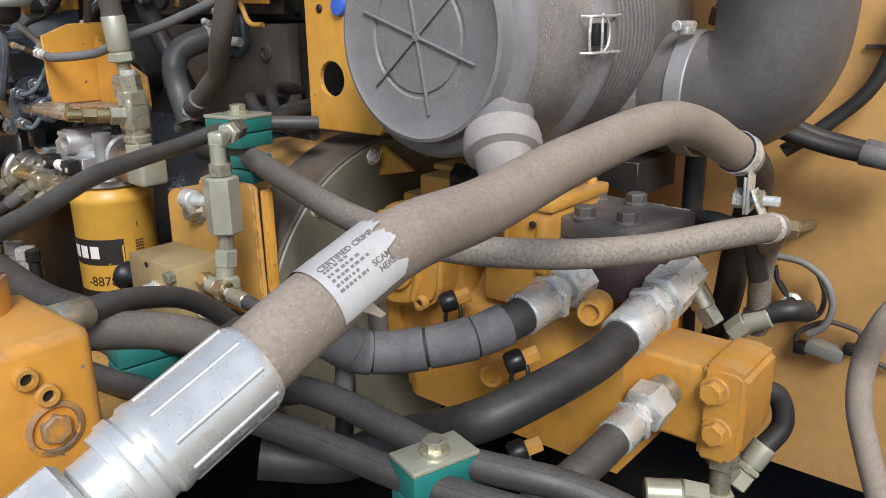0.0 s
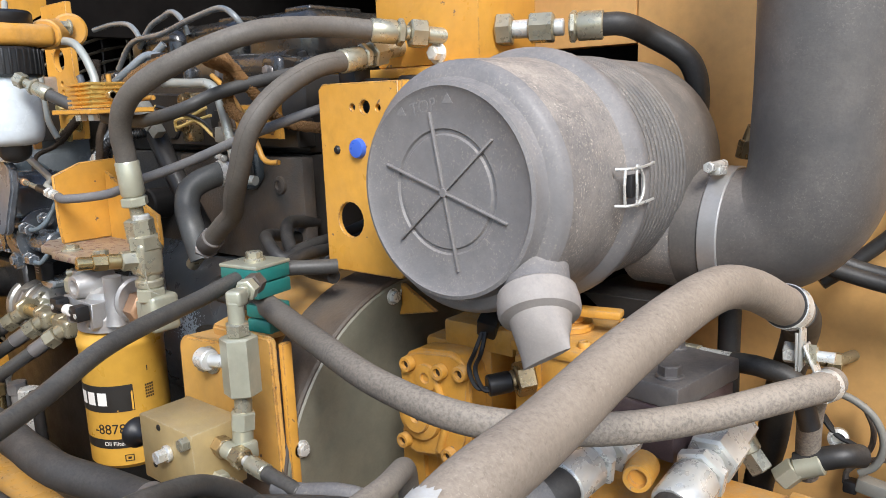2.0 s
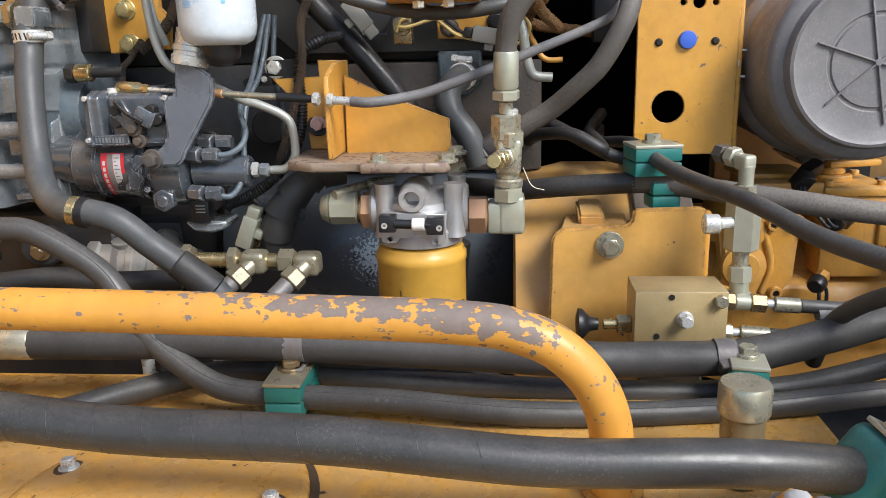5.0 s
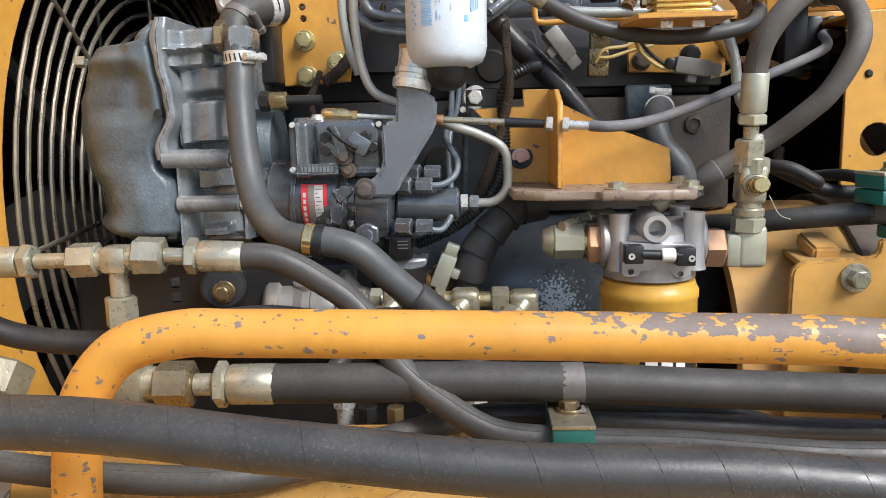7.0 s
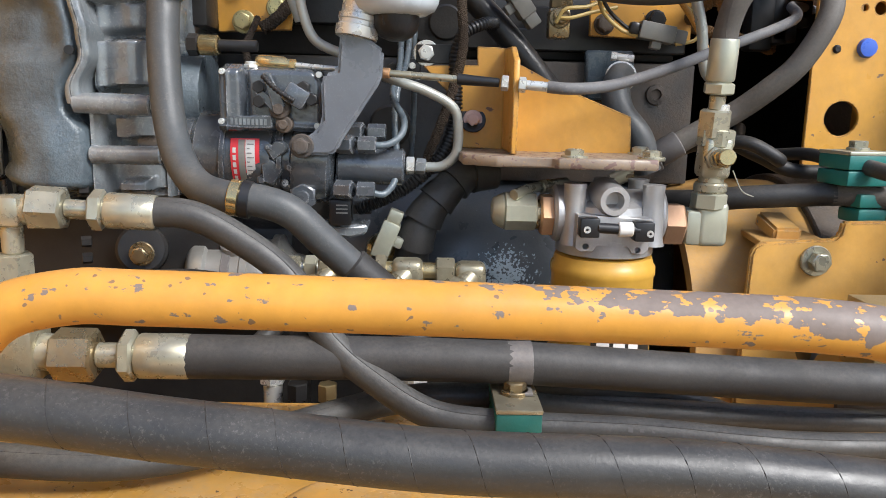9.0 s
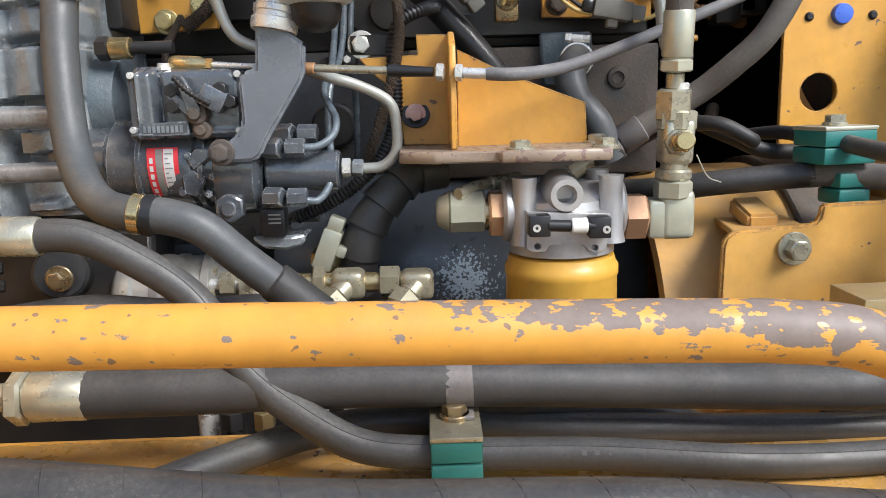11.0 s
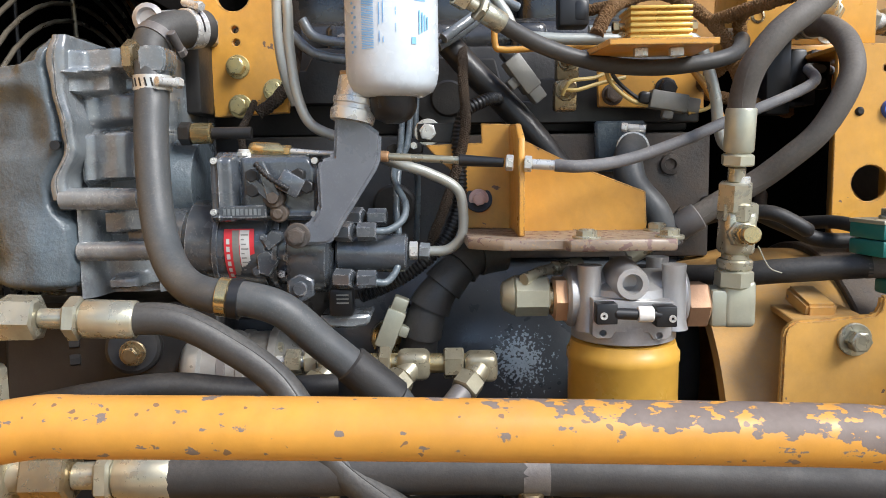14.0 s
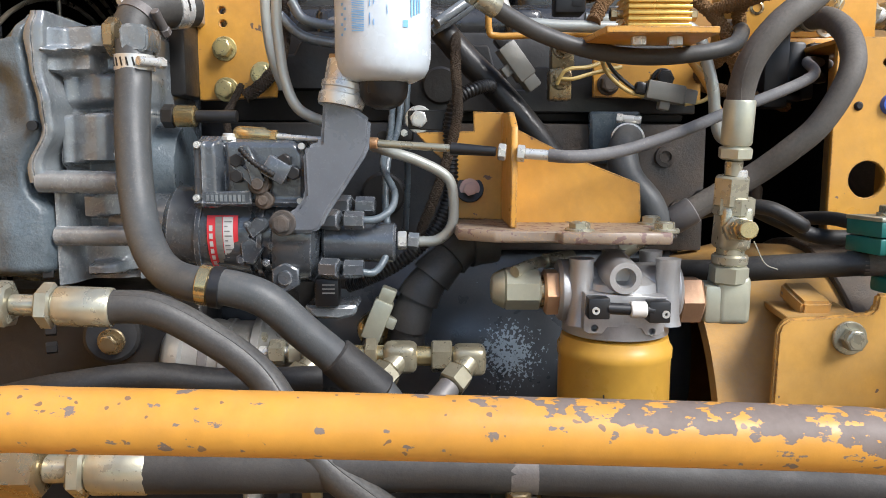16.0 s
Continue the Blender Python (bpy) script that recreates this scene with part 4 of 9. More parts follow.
def manifold():
    lo, hi = (-0.772, 0.797, 1.862), (-0.604, 0.92, 2.03)
    ob = thing("manifold_block", (-0.66, 0.83, 1.862), "square yellow hydraulic manifold block with ports", "manifold")
    part("body", span(lo, hi, bev=0.003), YELLOW, ob)
    part("foot", span((-0.795, 0.79, 1.8485), (-0.598, 0.94, 1.8615), bev=0.002), YELLOW, ob)
    for p in ((-0.757, 0.796, 1.899),):
        part("plug", lathe(Vector(p) + Vector((0, 0.003, 0)), (0, -1, 0), [(0.009, 0), (0.009, 0.003), (0.006, 0.004), (0.005, 0.001), (0, 0.001)], 18), BRONZE, ob)
    bolt(ob, (-0.668, 0.797, 1.876), (0, -1, 0), 0.016, mat=ZINC, washer=1.7)
    # dark plugs hanging under the block
    for p, s in (((-0.758, 0.74, 1.82), (0.03, 0.03, 0.10)), ((-0.7305, 0.75, 1.814), (0.022, 0.03, 0.07)), ((-0.7249, 0.75, 1.796), (0.034, 0.03, 0.03)), ((-0.6915, 0.77, 1.831), (0.026, 0.02, 0.04)), ((-0.6874, 0.77, 1.818), (0.016, 0.02, 0.03))):
        part("hanging_plug", box(p, s, bev=0.004), BLACK, ob)
    return ob


manifold()

# hoses from the manifold
FERR = lambda n, d, m=GREENZINC: ("ferrule", "ferrule", n, d, m)
NUT = lambda n, af, m=GREENZINC: ("nut", "hex", n, af, m)
NIP = lambda n, d, m=GREENZINC: ("nipple", "cyl", n, d, m)

hose("thick grey-black hydraulic hose arching from the manifold to the filter tee",
     [(-0.704, 0.732, 1.903), (-0.737, 0.680, 1.908), (-0.7620, 0.5820, 1.898), (-0.8267, 0.5, 1.854), (-0.8616, 0.488, 1.828), (-0.8826, 0.49, 1.799), (-0.8891, 0.496, 1.771), (-0.8893, 0.498, 1.75)],
     0.0121, DUSTFILM, line_at=(-0.2, -0.8, 0.7), start=[FERR(0.042, 0.029), NIP(0.006, 0.018), NUT(0.022, 0.030), NIP(0.026, 0.020)],
     end=[FERR(0.054, 0.0275, PALE), NIP(0.014, 0.016), NUT(0.028, 0.029)])
hose("thick grey-black hydraulic hose looping from the manifold down behind the filter",
     [(-0.7328, 0.7051, 1.87), (-0.7344, 0.655, 1.861), (-0.7415, 0.597, 1.83), (-0.7524, 0.57, 1.796), (-0.7803, 0.57, 1.745), (-0.8063, 0.58, 1.718), (-0.8343, 0.595, 1.693), (-0.8675, 0.6, 1.673), (-0.8987, 0.604, 1.653)],
     0.0124, DUSTFILM, line_at=(0.5, -0.8, 0.2), start=[FERR(0.042, 0.029), NIP(0.006, 0.018), NUT(0.022, 0.030), NIP(0.06, 0.020)], end=[FERR(0.036, 0.030, DULLSTEEL), NIP(0.05, 0.018)])


# ================================================================ dusty label hose, small dusty hose and their clamp bracket
def label_hose():
    low = [(-0.318, 0.95, 1.25), (-0.305, 0.935, 1.36), (-0.288, 0.915, 1.42), (-0.275, 0.895, 1.49), (-0.250, 0.850, 1.560), (-0.230, 0.785, 1.606), (-0.222, 0.730, 1.631)]
    pts = [(-0.222, 0.732, 1.6300), (-0.2275, 0.700, 1.6440), (-0.2345, 0.655, 1.6640), (-0.241, 0.60, 1.676), (-0.243, 0.46, 1.668), (-0.237, 0.35, 1.657),
           (-0.2292, 0.2738, 1.656), (-0.2298, 0.2100, 1.6350), (-0.2307, 0.1900, 1.6260)]
    ob = thing("hydraulic_hose", pts[0], "very thick dusty brown hose with torn label and bright ferrule", "hose")
    part("hose_body", tube(pts, 0.0169, 32, 12), DUSTHOSE, ob)
    part("lower_length", tube(low, 0.0172, 26, 8), RUBBER, ob, "clean black length below the bracket")
    a = Vector(pts[-1])
    e = Vector((-0.2352, 0.1319, 1.601))
    d = (e - a).normalized()
    s = a - d * 0.001
    n = (e - s).length
    r = 0.0194
    part("ferrule", lathe(s, d, [(r * 0.92, 0), (r, 0.003), (r, n * 0.70), (r * 1.04, n * 0.73), (r * 1.04, n * 0.78), (r * 0.97, n * 0.80), (r * 0.97, n * 0.84), (r * 1.04, n * 0.86), (r * 1.04, n * 0.92), (r * 0.98, n * 0.94), (r * 0.95, n)], 40), ZINC, ob, "bright crimped steel ferrule")
    for k in range(9):
        g = axes_of(d)
        w = 0.25 + 2 * math.pi * k / 9
        o = (g[1] * math.cos(w) + g[2] * math.sin(w)) * (r * 0.978)
        part("crimp_ridge", cyl(s + o + d * 0.004, s + o + d * n * 0.69, 0.0012, 10), ZINC, ob)
    part("stem", cyl(e - d * 0.002, e + d * 0.012, 0.015, 24), ZINC, ob)
    part("nut", hexa(e + d * 0.012, e + d * 0.052, 0.040), ZINC, ob)
    part("adapter", cyl(e + d * 0.052, e + d * 0.16, 0.017, 24), ZINC, ob)
    # label: a wrapped strip with a torn edge
    line = curve_points(pts[-4:], 40)
    i0 = min(range(len(line)), key=lambda i: (line[i] - Vector((-0.2315, 0.2446, 1.649))).length)
    p = line[i0]
    t = (line[i0 + 1] - line[i0]).normalized()
    p = p + t * 0.001
    eye_side = Vector((0.66, -0.35, 0.66))
    u = (eye_side - t * eye_side.dot(t)).normalized()
    v = t.cross(u)

    def on(ang, h, lift=0.0006):
        return p + (u * math.cos(ang) + v * math.sin(ang)) * (0.0169 + lift) + t * h
    bm = bmesh.new()
    rows = []
    for k in range(57):
        ang = -1.15 + 2.9 * k / 56
        tear = -0.021 + 0.004 * noise.noise((k * 0.33, 0.3, 1.0)) + 0.0014 * noise.noise((k * 0.9, 2.0, 0))
        tear += 0.007 * plateau(0.30, 0.46, 0.05, ang) + 0.008 * ease(-0.05, -0.30, ang) * ease(-0.80, -0.45, ang) + 0.004 * ease(-0.75, -1.1, ang)
        rows.append([bm.verts.new(on(ang, tear + (0.021 - tear) * f)) for f in (0, 0.2, 0.45, 0.7, 1)])
    for q, r2 in zip(rows, rows[1:]):
        for k in range(4):
            bm.faces.new((q[k], q[k + 1], r2[k + 1], r2[k]))
    lab = part("label", bm, PAPER, ob, "torn white paper label with faded print")
    # loose torn corners that stand off the hose
    for a0, h0, w, out, mat in ((-1.13, 0.008, 0.007, 0.008, DUSTHOSE),):
        bm = bmesh.new()
        side = (u * math.cos(a0) + v * math.sin(a0)).normalized()
        down = (u * math.sin(a0) - v * math.cos(a0)).normalized()
        row = []
        for f in (0, 0.35, 0.7, 1.0):
            m = on(a0, h0) + down * (out * f) + side * (0.004 * f * f) - t * (0.006 * f)
            row.append((bm.verts.new(m - t * w * (0.5 - 0.3 * f)), bm.verts.new(m + t * w * (0.5 - 0.25 * f))))
        for (q1, q2), (q3, q4) in zip(row, row[1:]):
            bm.faces.new((q1, q2, q4, q3))
        part("torn_corner", bm, mat, lab)
    rnd = random.Random(4)
    for j in range(5):
        ang = 0.28 - 0.15 * j
        h = 0.017
        bm = bmesh.new()
        while h > 0.004 - 0.004 * (j % 3):
            w = rnd.uniform(0.001, 0.0024)
            bm.faces.new([bm.verts.new(on(ang + y, h + x, 0.0009)) for x, y in ((0, -0.04), (-w, -0.04), (-w, 0.04), (0, 0.04))])
            h -= w + rnd.uniform(0.0005, 0.0014)
        tagged(part("print", bm, GREYPRINT, lab), kind="stuff")
    for text, h, ang, size in (("CERTIFIED CRIMP", 0.001, 0.42, 0.0043), ("SCAN", -0.009, -0.30, 0.0042), ("HERE", -0.010, -0.52, 0.0042)):
        up = v * math.cos(ang) - u * math.sin(ang)
        words(text, on(ang, h, 0.0009), size, GREYPRINT, lab, across=-t, up=up, name="lettering")
    return ob


label_hose()

sagging = hose("dusty brown-grey rubber hose sagging from the clamp bracket along the pump",
     [(-0.245, 0.90, 1.40), (-0.232, 0.85, 1.50), (-0.205, 0.785, 1.552), (-0.191, 0.726, 1.571), (-0.212, 0.675, 1.573), (-0.257, 0.610, 1.567), (-0.312, 0.533, 1.571), (-0.390, 0.489, 1.575), (-0.487, 0.488, 1.583), (-0.603, 0.513, 1.597), (-0.722, 0.543, 1.610), (-0.742, 0.547, 1.609)],
     0.0128, SAGDUST)
part("clean_length", tube([(-0.738, 0.546, 1.6095), (-0.8244, 0.565, 1.602), (-0.8734, 0.59, 1.594), (-0.959, 0.68, 1.584)], 0.0127, 18, 10), RUBBER, sagging, "clean black length beyond the green clamp")


def hose_bracket():
    c = Vector((-0.214, 0.728, 1.594))
    ob = thing("clamp_bracket", c, "bent zinc strap with rubber lining holding two hoses on a bolt", "bracket")
    d = Vector((0.18, 0.92, -0.36)).normalized()
    m = Vector((-0.2245, 0.718, 1.6365))
    part("liner", lathe(m - d * 0.007, d, [(0.0170, 0), (0.0188, 0.0004), (0.0188, 0.0146), (0.0170, 0.015)], 36), RUBBER, ob, "black rubber strap lining")
    part("hose_strap", lathe(m - d * 0.0055, d, [(0.0186, 0), (0.0196, 0.0003), (0.0196, 0.0117), (0.0186, 0.012)], 36, shut=False), ZINC, ob)
    for x, top in ((c.x + 0.0002, 1.634), (c.x - 0.0024, 1.617)):
        part("tongue", slab([(x, 0.712, top), (x, 0.730, top - 0.006), (x, 0.734, 1.583), (x, 0.717, 1.581)], (0.0022, 0, 0), bev=0.0006), ZINC, ob)
    a = Vector((1, 0.12, 0.0)).normalized()
    part("bolt", join(hexa(c - a * 0.0145, c - a * 0.0034, 0.0165), cyl(c - a * 0.004, c + a * 0.026, 0.0048, 16)), ZINC, ob)
    part("nut", hexa(c + a * 0.0036, c + a * 0.0125, 0.0165), GREENZINC, ob)
    q = Vector((-0.1925, 0.7215, 1.5712))
    e = Vector((0.32, 0.94, -0.03)).normalized()
    part("lower_strap", lathe(q - e * 0.005, e, [(0.0129, 0), (0.0139, 0.0004), (0.0139, 0.0106), (0.0129, 0.011)], 30, shut=False), ZINC, ob)
    part("lower_tongue", slab([(c.x + 0.0028, 0.717, 1.604), (c.x + 0.0028, 0.734, 1.604), (-0.203, 0.734, 1.578), (-0.203, 0.717, 1.578)], (0.0018, 0, 0.0008), bev=0.0005), ZINC, ob)


hose_bracket()


# ================================================================ oil filter on its head and bracket
def oil_filter():
    x, y = -0.991, 0.515
    top = Vector((-0.9907, 0.515, 1.538)).z + 0.008
    ob = thing("oil_filter", (x, y, top - 0.18), "yellow spin-on oil filter can with black and white print", "oil filter")
    r = 0.0525
    z = Vector((0, 0, 1))
    b = Vector((x, y, top - 0.178))
    part("can", lathe(b, z, [(0, 0.006), (0.040, 0.004), (0.047, 0.0), (r, 0.006), (r, 0.158), (r + 0.0012, 0.160), (r + 0.0012, 0.168), (r - 0.001, 0.171), (r - 0.003, 0.178), (r - 0.012, 0.180)], 56), FILTER, ob)
    q = Vector((x, y, (-0.9793, 0.47, 1.464)[2]))
    az = -1.20
    bend = (x, y, r + 0.0002, -1.13)
    bars([(0, 0, 0.084, 0.035)], q, DARKPRINT, ob, bend=bend, name="black_panel", lift=0.0003)
    # plain shapes stand in for the maker's mark
    for k in range(3):
        bars([(-0.030 + 0.0165 * k, 0.0, 0.0125, 0.017)], q, CREAM, ob, bend=bend, name="mark", lift=0.0006)
    bm = bmesh.new()
    bm.faces.new([bm.verts.new(v) for v in ((0.020, -0.0165, 0.0006), (0.041, -0.0165, 0.0006), (0.041, 0.010, 0.0006))])
    place(bm, q, (1, 0, 0), z, bend)
    part("mark", bm, FILTER, ob)
    words("-8878", Vector((x, y, q.z - 0.041)), 0.0185, DARKPRINT, ob, bend=(x, y, r + 0.0003, -0.98))
    bars([(0, 0, 0.098, 0.0125)], Vector((x, y, q.z - 0.060)), DARKPRINT, ob, bend=(x, y, r + 0.0002, -0.95), name="black_panel")
    words("Oil Filter", Vector((x, y, q.z - 0.060)), 0.0078, CREAM, ob, bend=(x, y, r + 0.0006, -0.88))
    bars([(-0.055, 0.034, 0.0014, 0.007), (0.05, 0.034, 0.0014, 0.007)], q, DARKPRINT, ob, bend=(x, y, r + 0.0003, az + 0.3), name="tick")
    bars([(0, 0.004, 0.010, 0.0012), (0, -0.004, 0.010, 0.0012), (-0.005, 0, 0.0012, 0.009), (0.005, 0, 0.0012, 0.009), (0, 0, 0.004, 0.003)], Vector((x, y, q.z - 0.080)), DARKPRINT, ob, bend=(x, y, r + 0.0003, -0.58), name="print")
    bars([(0.058 + (k % 4) * 0.003, 0.012 - (k // 4) * 0.004, 0.0022, 0.0026) for k in range(20)], q, DARKPRINT, ob, bend=bend, name="fine_print")


oil_filter()


def filter_head():
    x, y = -0.991, 0.515
    zb = Vector((-0.9907, 0.515, 1.54)).z + 0.008
    ob = thing("filter_mount", (x, y, zb), "cast aluminium oil filter head with sensor and pale green elbows", "filter head")
    zt = (-0.9898, 0.53, 1.621)[2]
    z = Vector((0, 0, 1))
    part("body", join(lathe(Vector((x, y, zb)), z, [(0.044, 0), (0.0495, 0.002), (0.0495, 0.018), (0.044, 0.024), (0.040, 0.05), (0.030, 0.056), (0, 0.058)], 44),
                      lathe((x - 0.056, y, zb + 0.040), (1, 0, 0), [(0.026, 0), (0.029, 0.003), (0.029, 0.012), (0.026, 0.016), (0.026, 0.096), (0.029, 0.100), (0.029, 0.110), (0.026, 0.113)], 30)), ALU, ob)
    for fx, yy in (((-1.028, 0.492, 1.614)[0], 0.492), ((-0.9492, 0.492, 1.613)[0], 0.492), ((-0.986, 0.55, 1.617)[0], 0.55), ((-0.9491, 0.55, 1.616)[0], 0.55)):
        part("pillar", lathe((fx, yy, zb + 0.012), z, [(0.0135, 0), (0.0115, 0.010), (0.0108, zt - zb - 0.020), (0.0115, zt - zb - 0.012)], 22), ALU, ob)
    f = Vector((-0.9943, 0.462, 1.607))
    part("port_boss", lathe(f + Vector((0, 0.05, 0)), (0, -1, 0), [(0.019, 0), (0.0150, 0.046), (0.0140, 0.048), (0.0092, 0.048), (0.0080, 0.043), (0.0080, 0.030), (0, 0.030)], 30), ALU, ob)
    # sensor plate with two screw holes
    part("sensor_plate", slab([(-1.03, 0.466, 1.56), (-1.025, 0.466, 1.557), (-1.013, 0.466, 1.557), (-1.009, 0.466, 1.563), (-0.9787, 0.466, 1.562), (-0.9745, 0.466, 1.556), (-0.9633, 0.466, 1.555), (-0.9583, 0.466, 1.559), (-0.9559, 0.466, 1.59), (-1.029, 0.466, 1.593)], (0, 0.03, 0),
                              [((-1.02, 0.466, 1.562), 0.0030), ((-0.969, 0.466, 1.559), 0.0030)]), ALU, ob)
    for px in (0, 1):
        c = Vector(((-1.02, 0.456, 1.583), (-0.9677, 0.456, 1.58))[px])
        part("sensor_end", box(c, (0.0185, 0.016, 0.0185), bev=0.0012), BLACK, ob)
        part("screw", lathe(c + Vector((-0.003 + 0.008 * px, -0.0075, -0.0015)), (0, -1, 0), [(0.0034, 0), (0.0034, 0.0015), (0.0014, 0.0015), (0.0012, 0.0005), (0, 0.0005)], 14), ZINC, ob)
    s = [Vector((-1.013, 0.452, 1.583)), Vector((-0.9928, 0.452, 1.582)), Vector((-0.9788, 0.452, 1.582)), Vector((-0.9718, 0.452, 1.581))]
    part("sensor_barrel", cyl(s[0], s[1], 0.0052, 18), BLACK, ob)
    part("sensor_collar", cyl(s[1], s[2], 0.0070, 20), CREAM, ob, "white plastic collar")
    part("sensor_tip", cyl(s[2], s[3], 0.0045, 16), BLACK, ob)
    # elbows either side, each with a tinted hex
    zc = (-1.059, 0.515, 1.586)[2]
    xl = (-1.045, 0.515, 1.586)[0]
    part("hex_union", hexa((xl + 0.006, y, zc), (xl - 0.015, y, zc), 0.039, turn=0.5), COPPER, ob, "orange tinted hex union")
    part("neck", cyl((xl - 0.014, y, zc), (xl - 0.019, y, zc), 0.016, 24), BRONZE, ob)
    part("plug", join(hexa((xl - 0.018, y, zc + 0.003), (xl - 0.052, y, zc + 0.003), 0.0375, sides=8, turn=0.39), lathe((xl - 0.052, y, zc + 0.003), (-1, 0, 0), [(0.0195, 0), (0.014, 0.010), (0.009, 0.012), (0, 0.012)], 8, turn=0.39)), PALE, ob, "pale green plated elbow")
    part("bent_tube", tube([(-1.088, 0.5, 1.607), (-1.073, 0.515, 1.611), (-1.056, 0.535, 1.612), (-1.029, 0.55, 1.613)], 0.0055, 14), GREENZINC, ob)
    part("tube_ferrule", cyl((-1.056, 0.535, 1.612), (-1.026, 0.55, 1.614), 0.0075, 16), GREENZINC, ob)
    xr, zr = (-0.9285, 0.515, 1.579)[0], (-0.9198, 0.515, 1.579)[2]
    part("hex_union", hexa((xr - 0.006, y, zr), (xr + 0.017, y, zr), 0.040, turn=0.5), surface("brown_copper_hex", (0.42, 0.25, 0.14), (0.30, 0.17, 0.10), rough=0.42, metal=0.35, grime=0.4), ob)
    xe, ze = (-0.8843, 0.515, 1.593)[0], (-0.8846, 0.515, 1.601)[2]
    part("elbow", join(box((xr + 0.036, y, zr - 0.002), (0.038, 0.034, 0.036), bev=0.004), cyl((xe, y, zr - 0.004), (xe, y, ze), 0.0145, 24), box((xe, y, zr + 0.002), (0.031, 0.037, 0.046), bev=0.006, seg=3)), PALE, ob, "pale green plated elbow")


filter_head()


def filter_tee():
    """The upright stack of fittings over the right elbow."""
    p = lambda v: Vector(v)
    a = p((-0.8878, 0.508, 1.596))
    ob = thing("tee_fitting", a, "stack of zinc hydraulic tee and nuts with a brass-tipped test port", "fitting")
    top = p((-0.8862, 0.505, 1.697))
    d = (top - a).normalized()
    n = (top - a).length
    part("lower_nut", hexa(a, a + d * n * 0.17, 0.031), PALE, ob)
    part("collar", cyl(a + d * n * 0.17, a + d * n * 0.27, 0.0165), GREENZINC, ob)
    part("stem", cyl(a + d * n * 0.26, a + d * n * 0.42, 0.0125), GREENZINC, ob)
    part("tee_body", box(a + d * n * 0.52, (0.029, 0.03, 0.042), turn=(0, 3, 0), bev=0.006, seg=3), GREENZINC, ob)
    part("upper_nut", hexa(a + d * n * 0.62, a + d * n * 0.80, 0.032), GREENZINC, ob)
    part("upper_stem", cyl(a + d * n * 0.78, a + d * n * 1.04, 0.010), ZINC, ob)
    s = a + d * n * 0.50
    tip = p((-0.9016, 0.4335, 1.653))
    e = (tip - s).normalized()
    m = (tip - s).length
    chain(ob, s, e, [("port_nut", "hex", m * 0.40, 0.021, GREENZINC), ("port_collar", "cyl", m * 0.2, 0.018, BRASS), ("port_hex", "hex", m * 0.22, 0.017, BRASS), ("port_tip", "cyl", m * 0.22, 0.0155, BRASS)])
    part("port_hole", cyl(tip + e * 0.001, tip + e * 0.0022, 0.003, 12), BLACK, ob)
    part("tie_wire", tube([s + Vector((0.016, -0.012, -0.01)), s + Vector((0.026, -0.015, -0.03)), s + Vector((0.040, -0.01, -0.036))], 0.0006, 6, 5), GREENZINC, ob)


filter_tee()


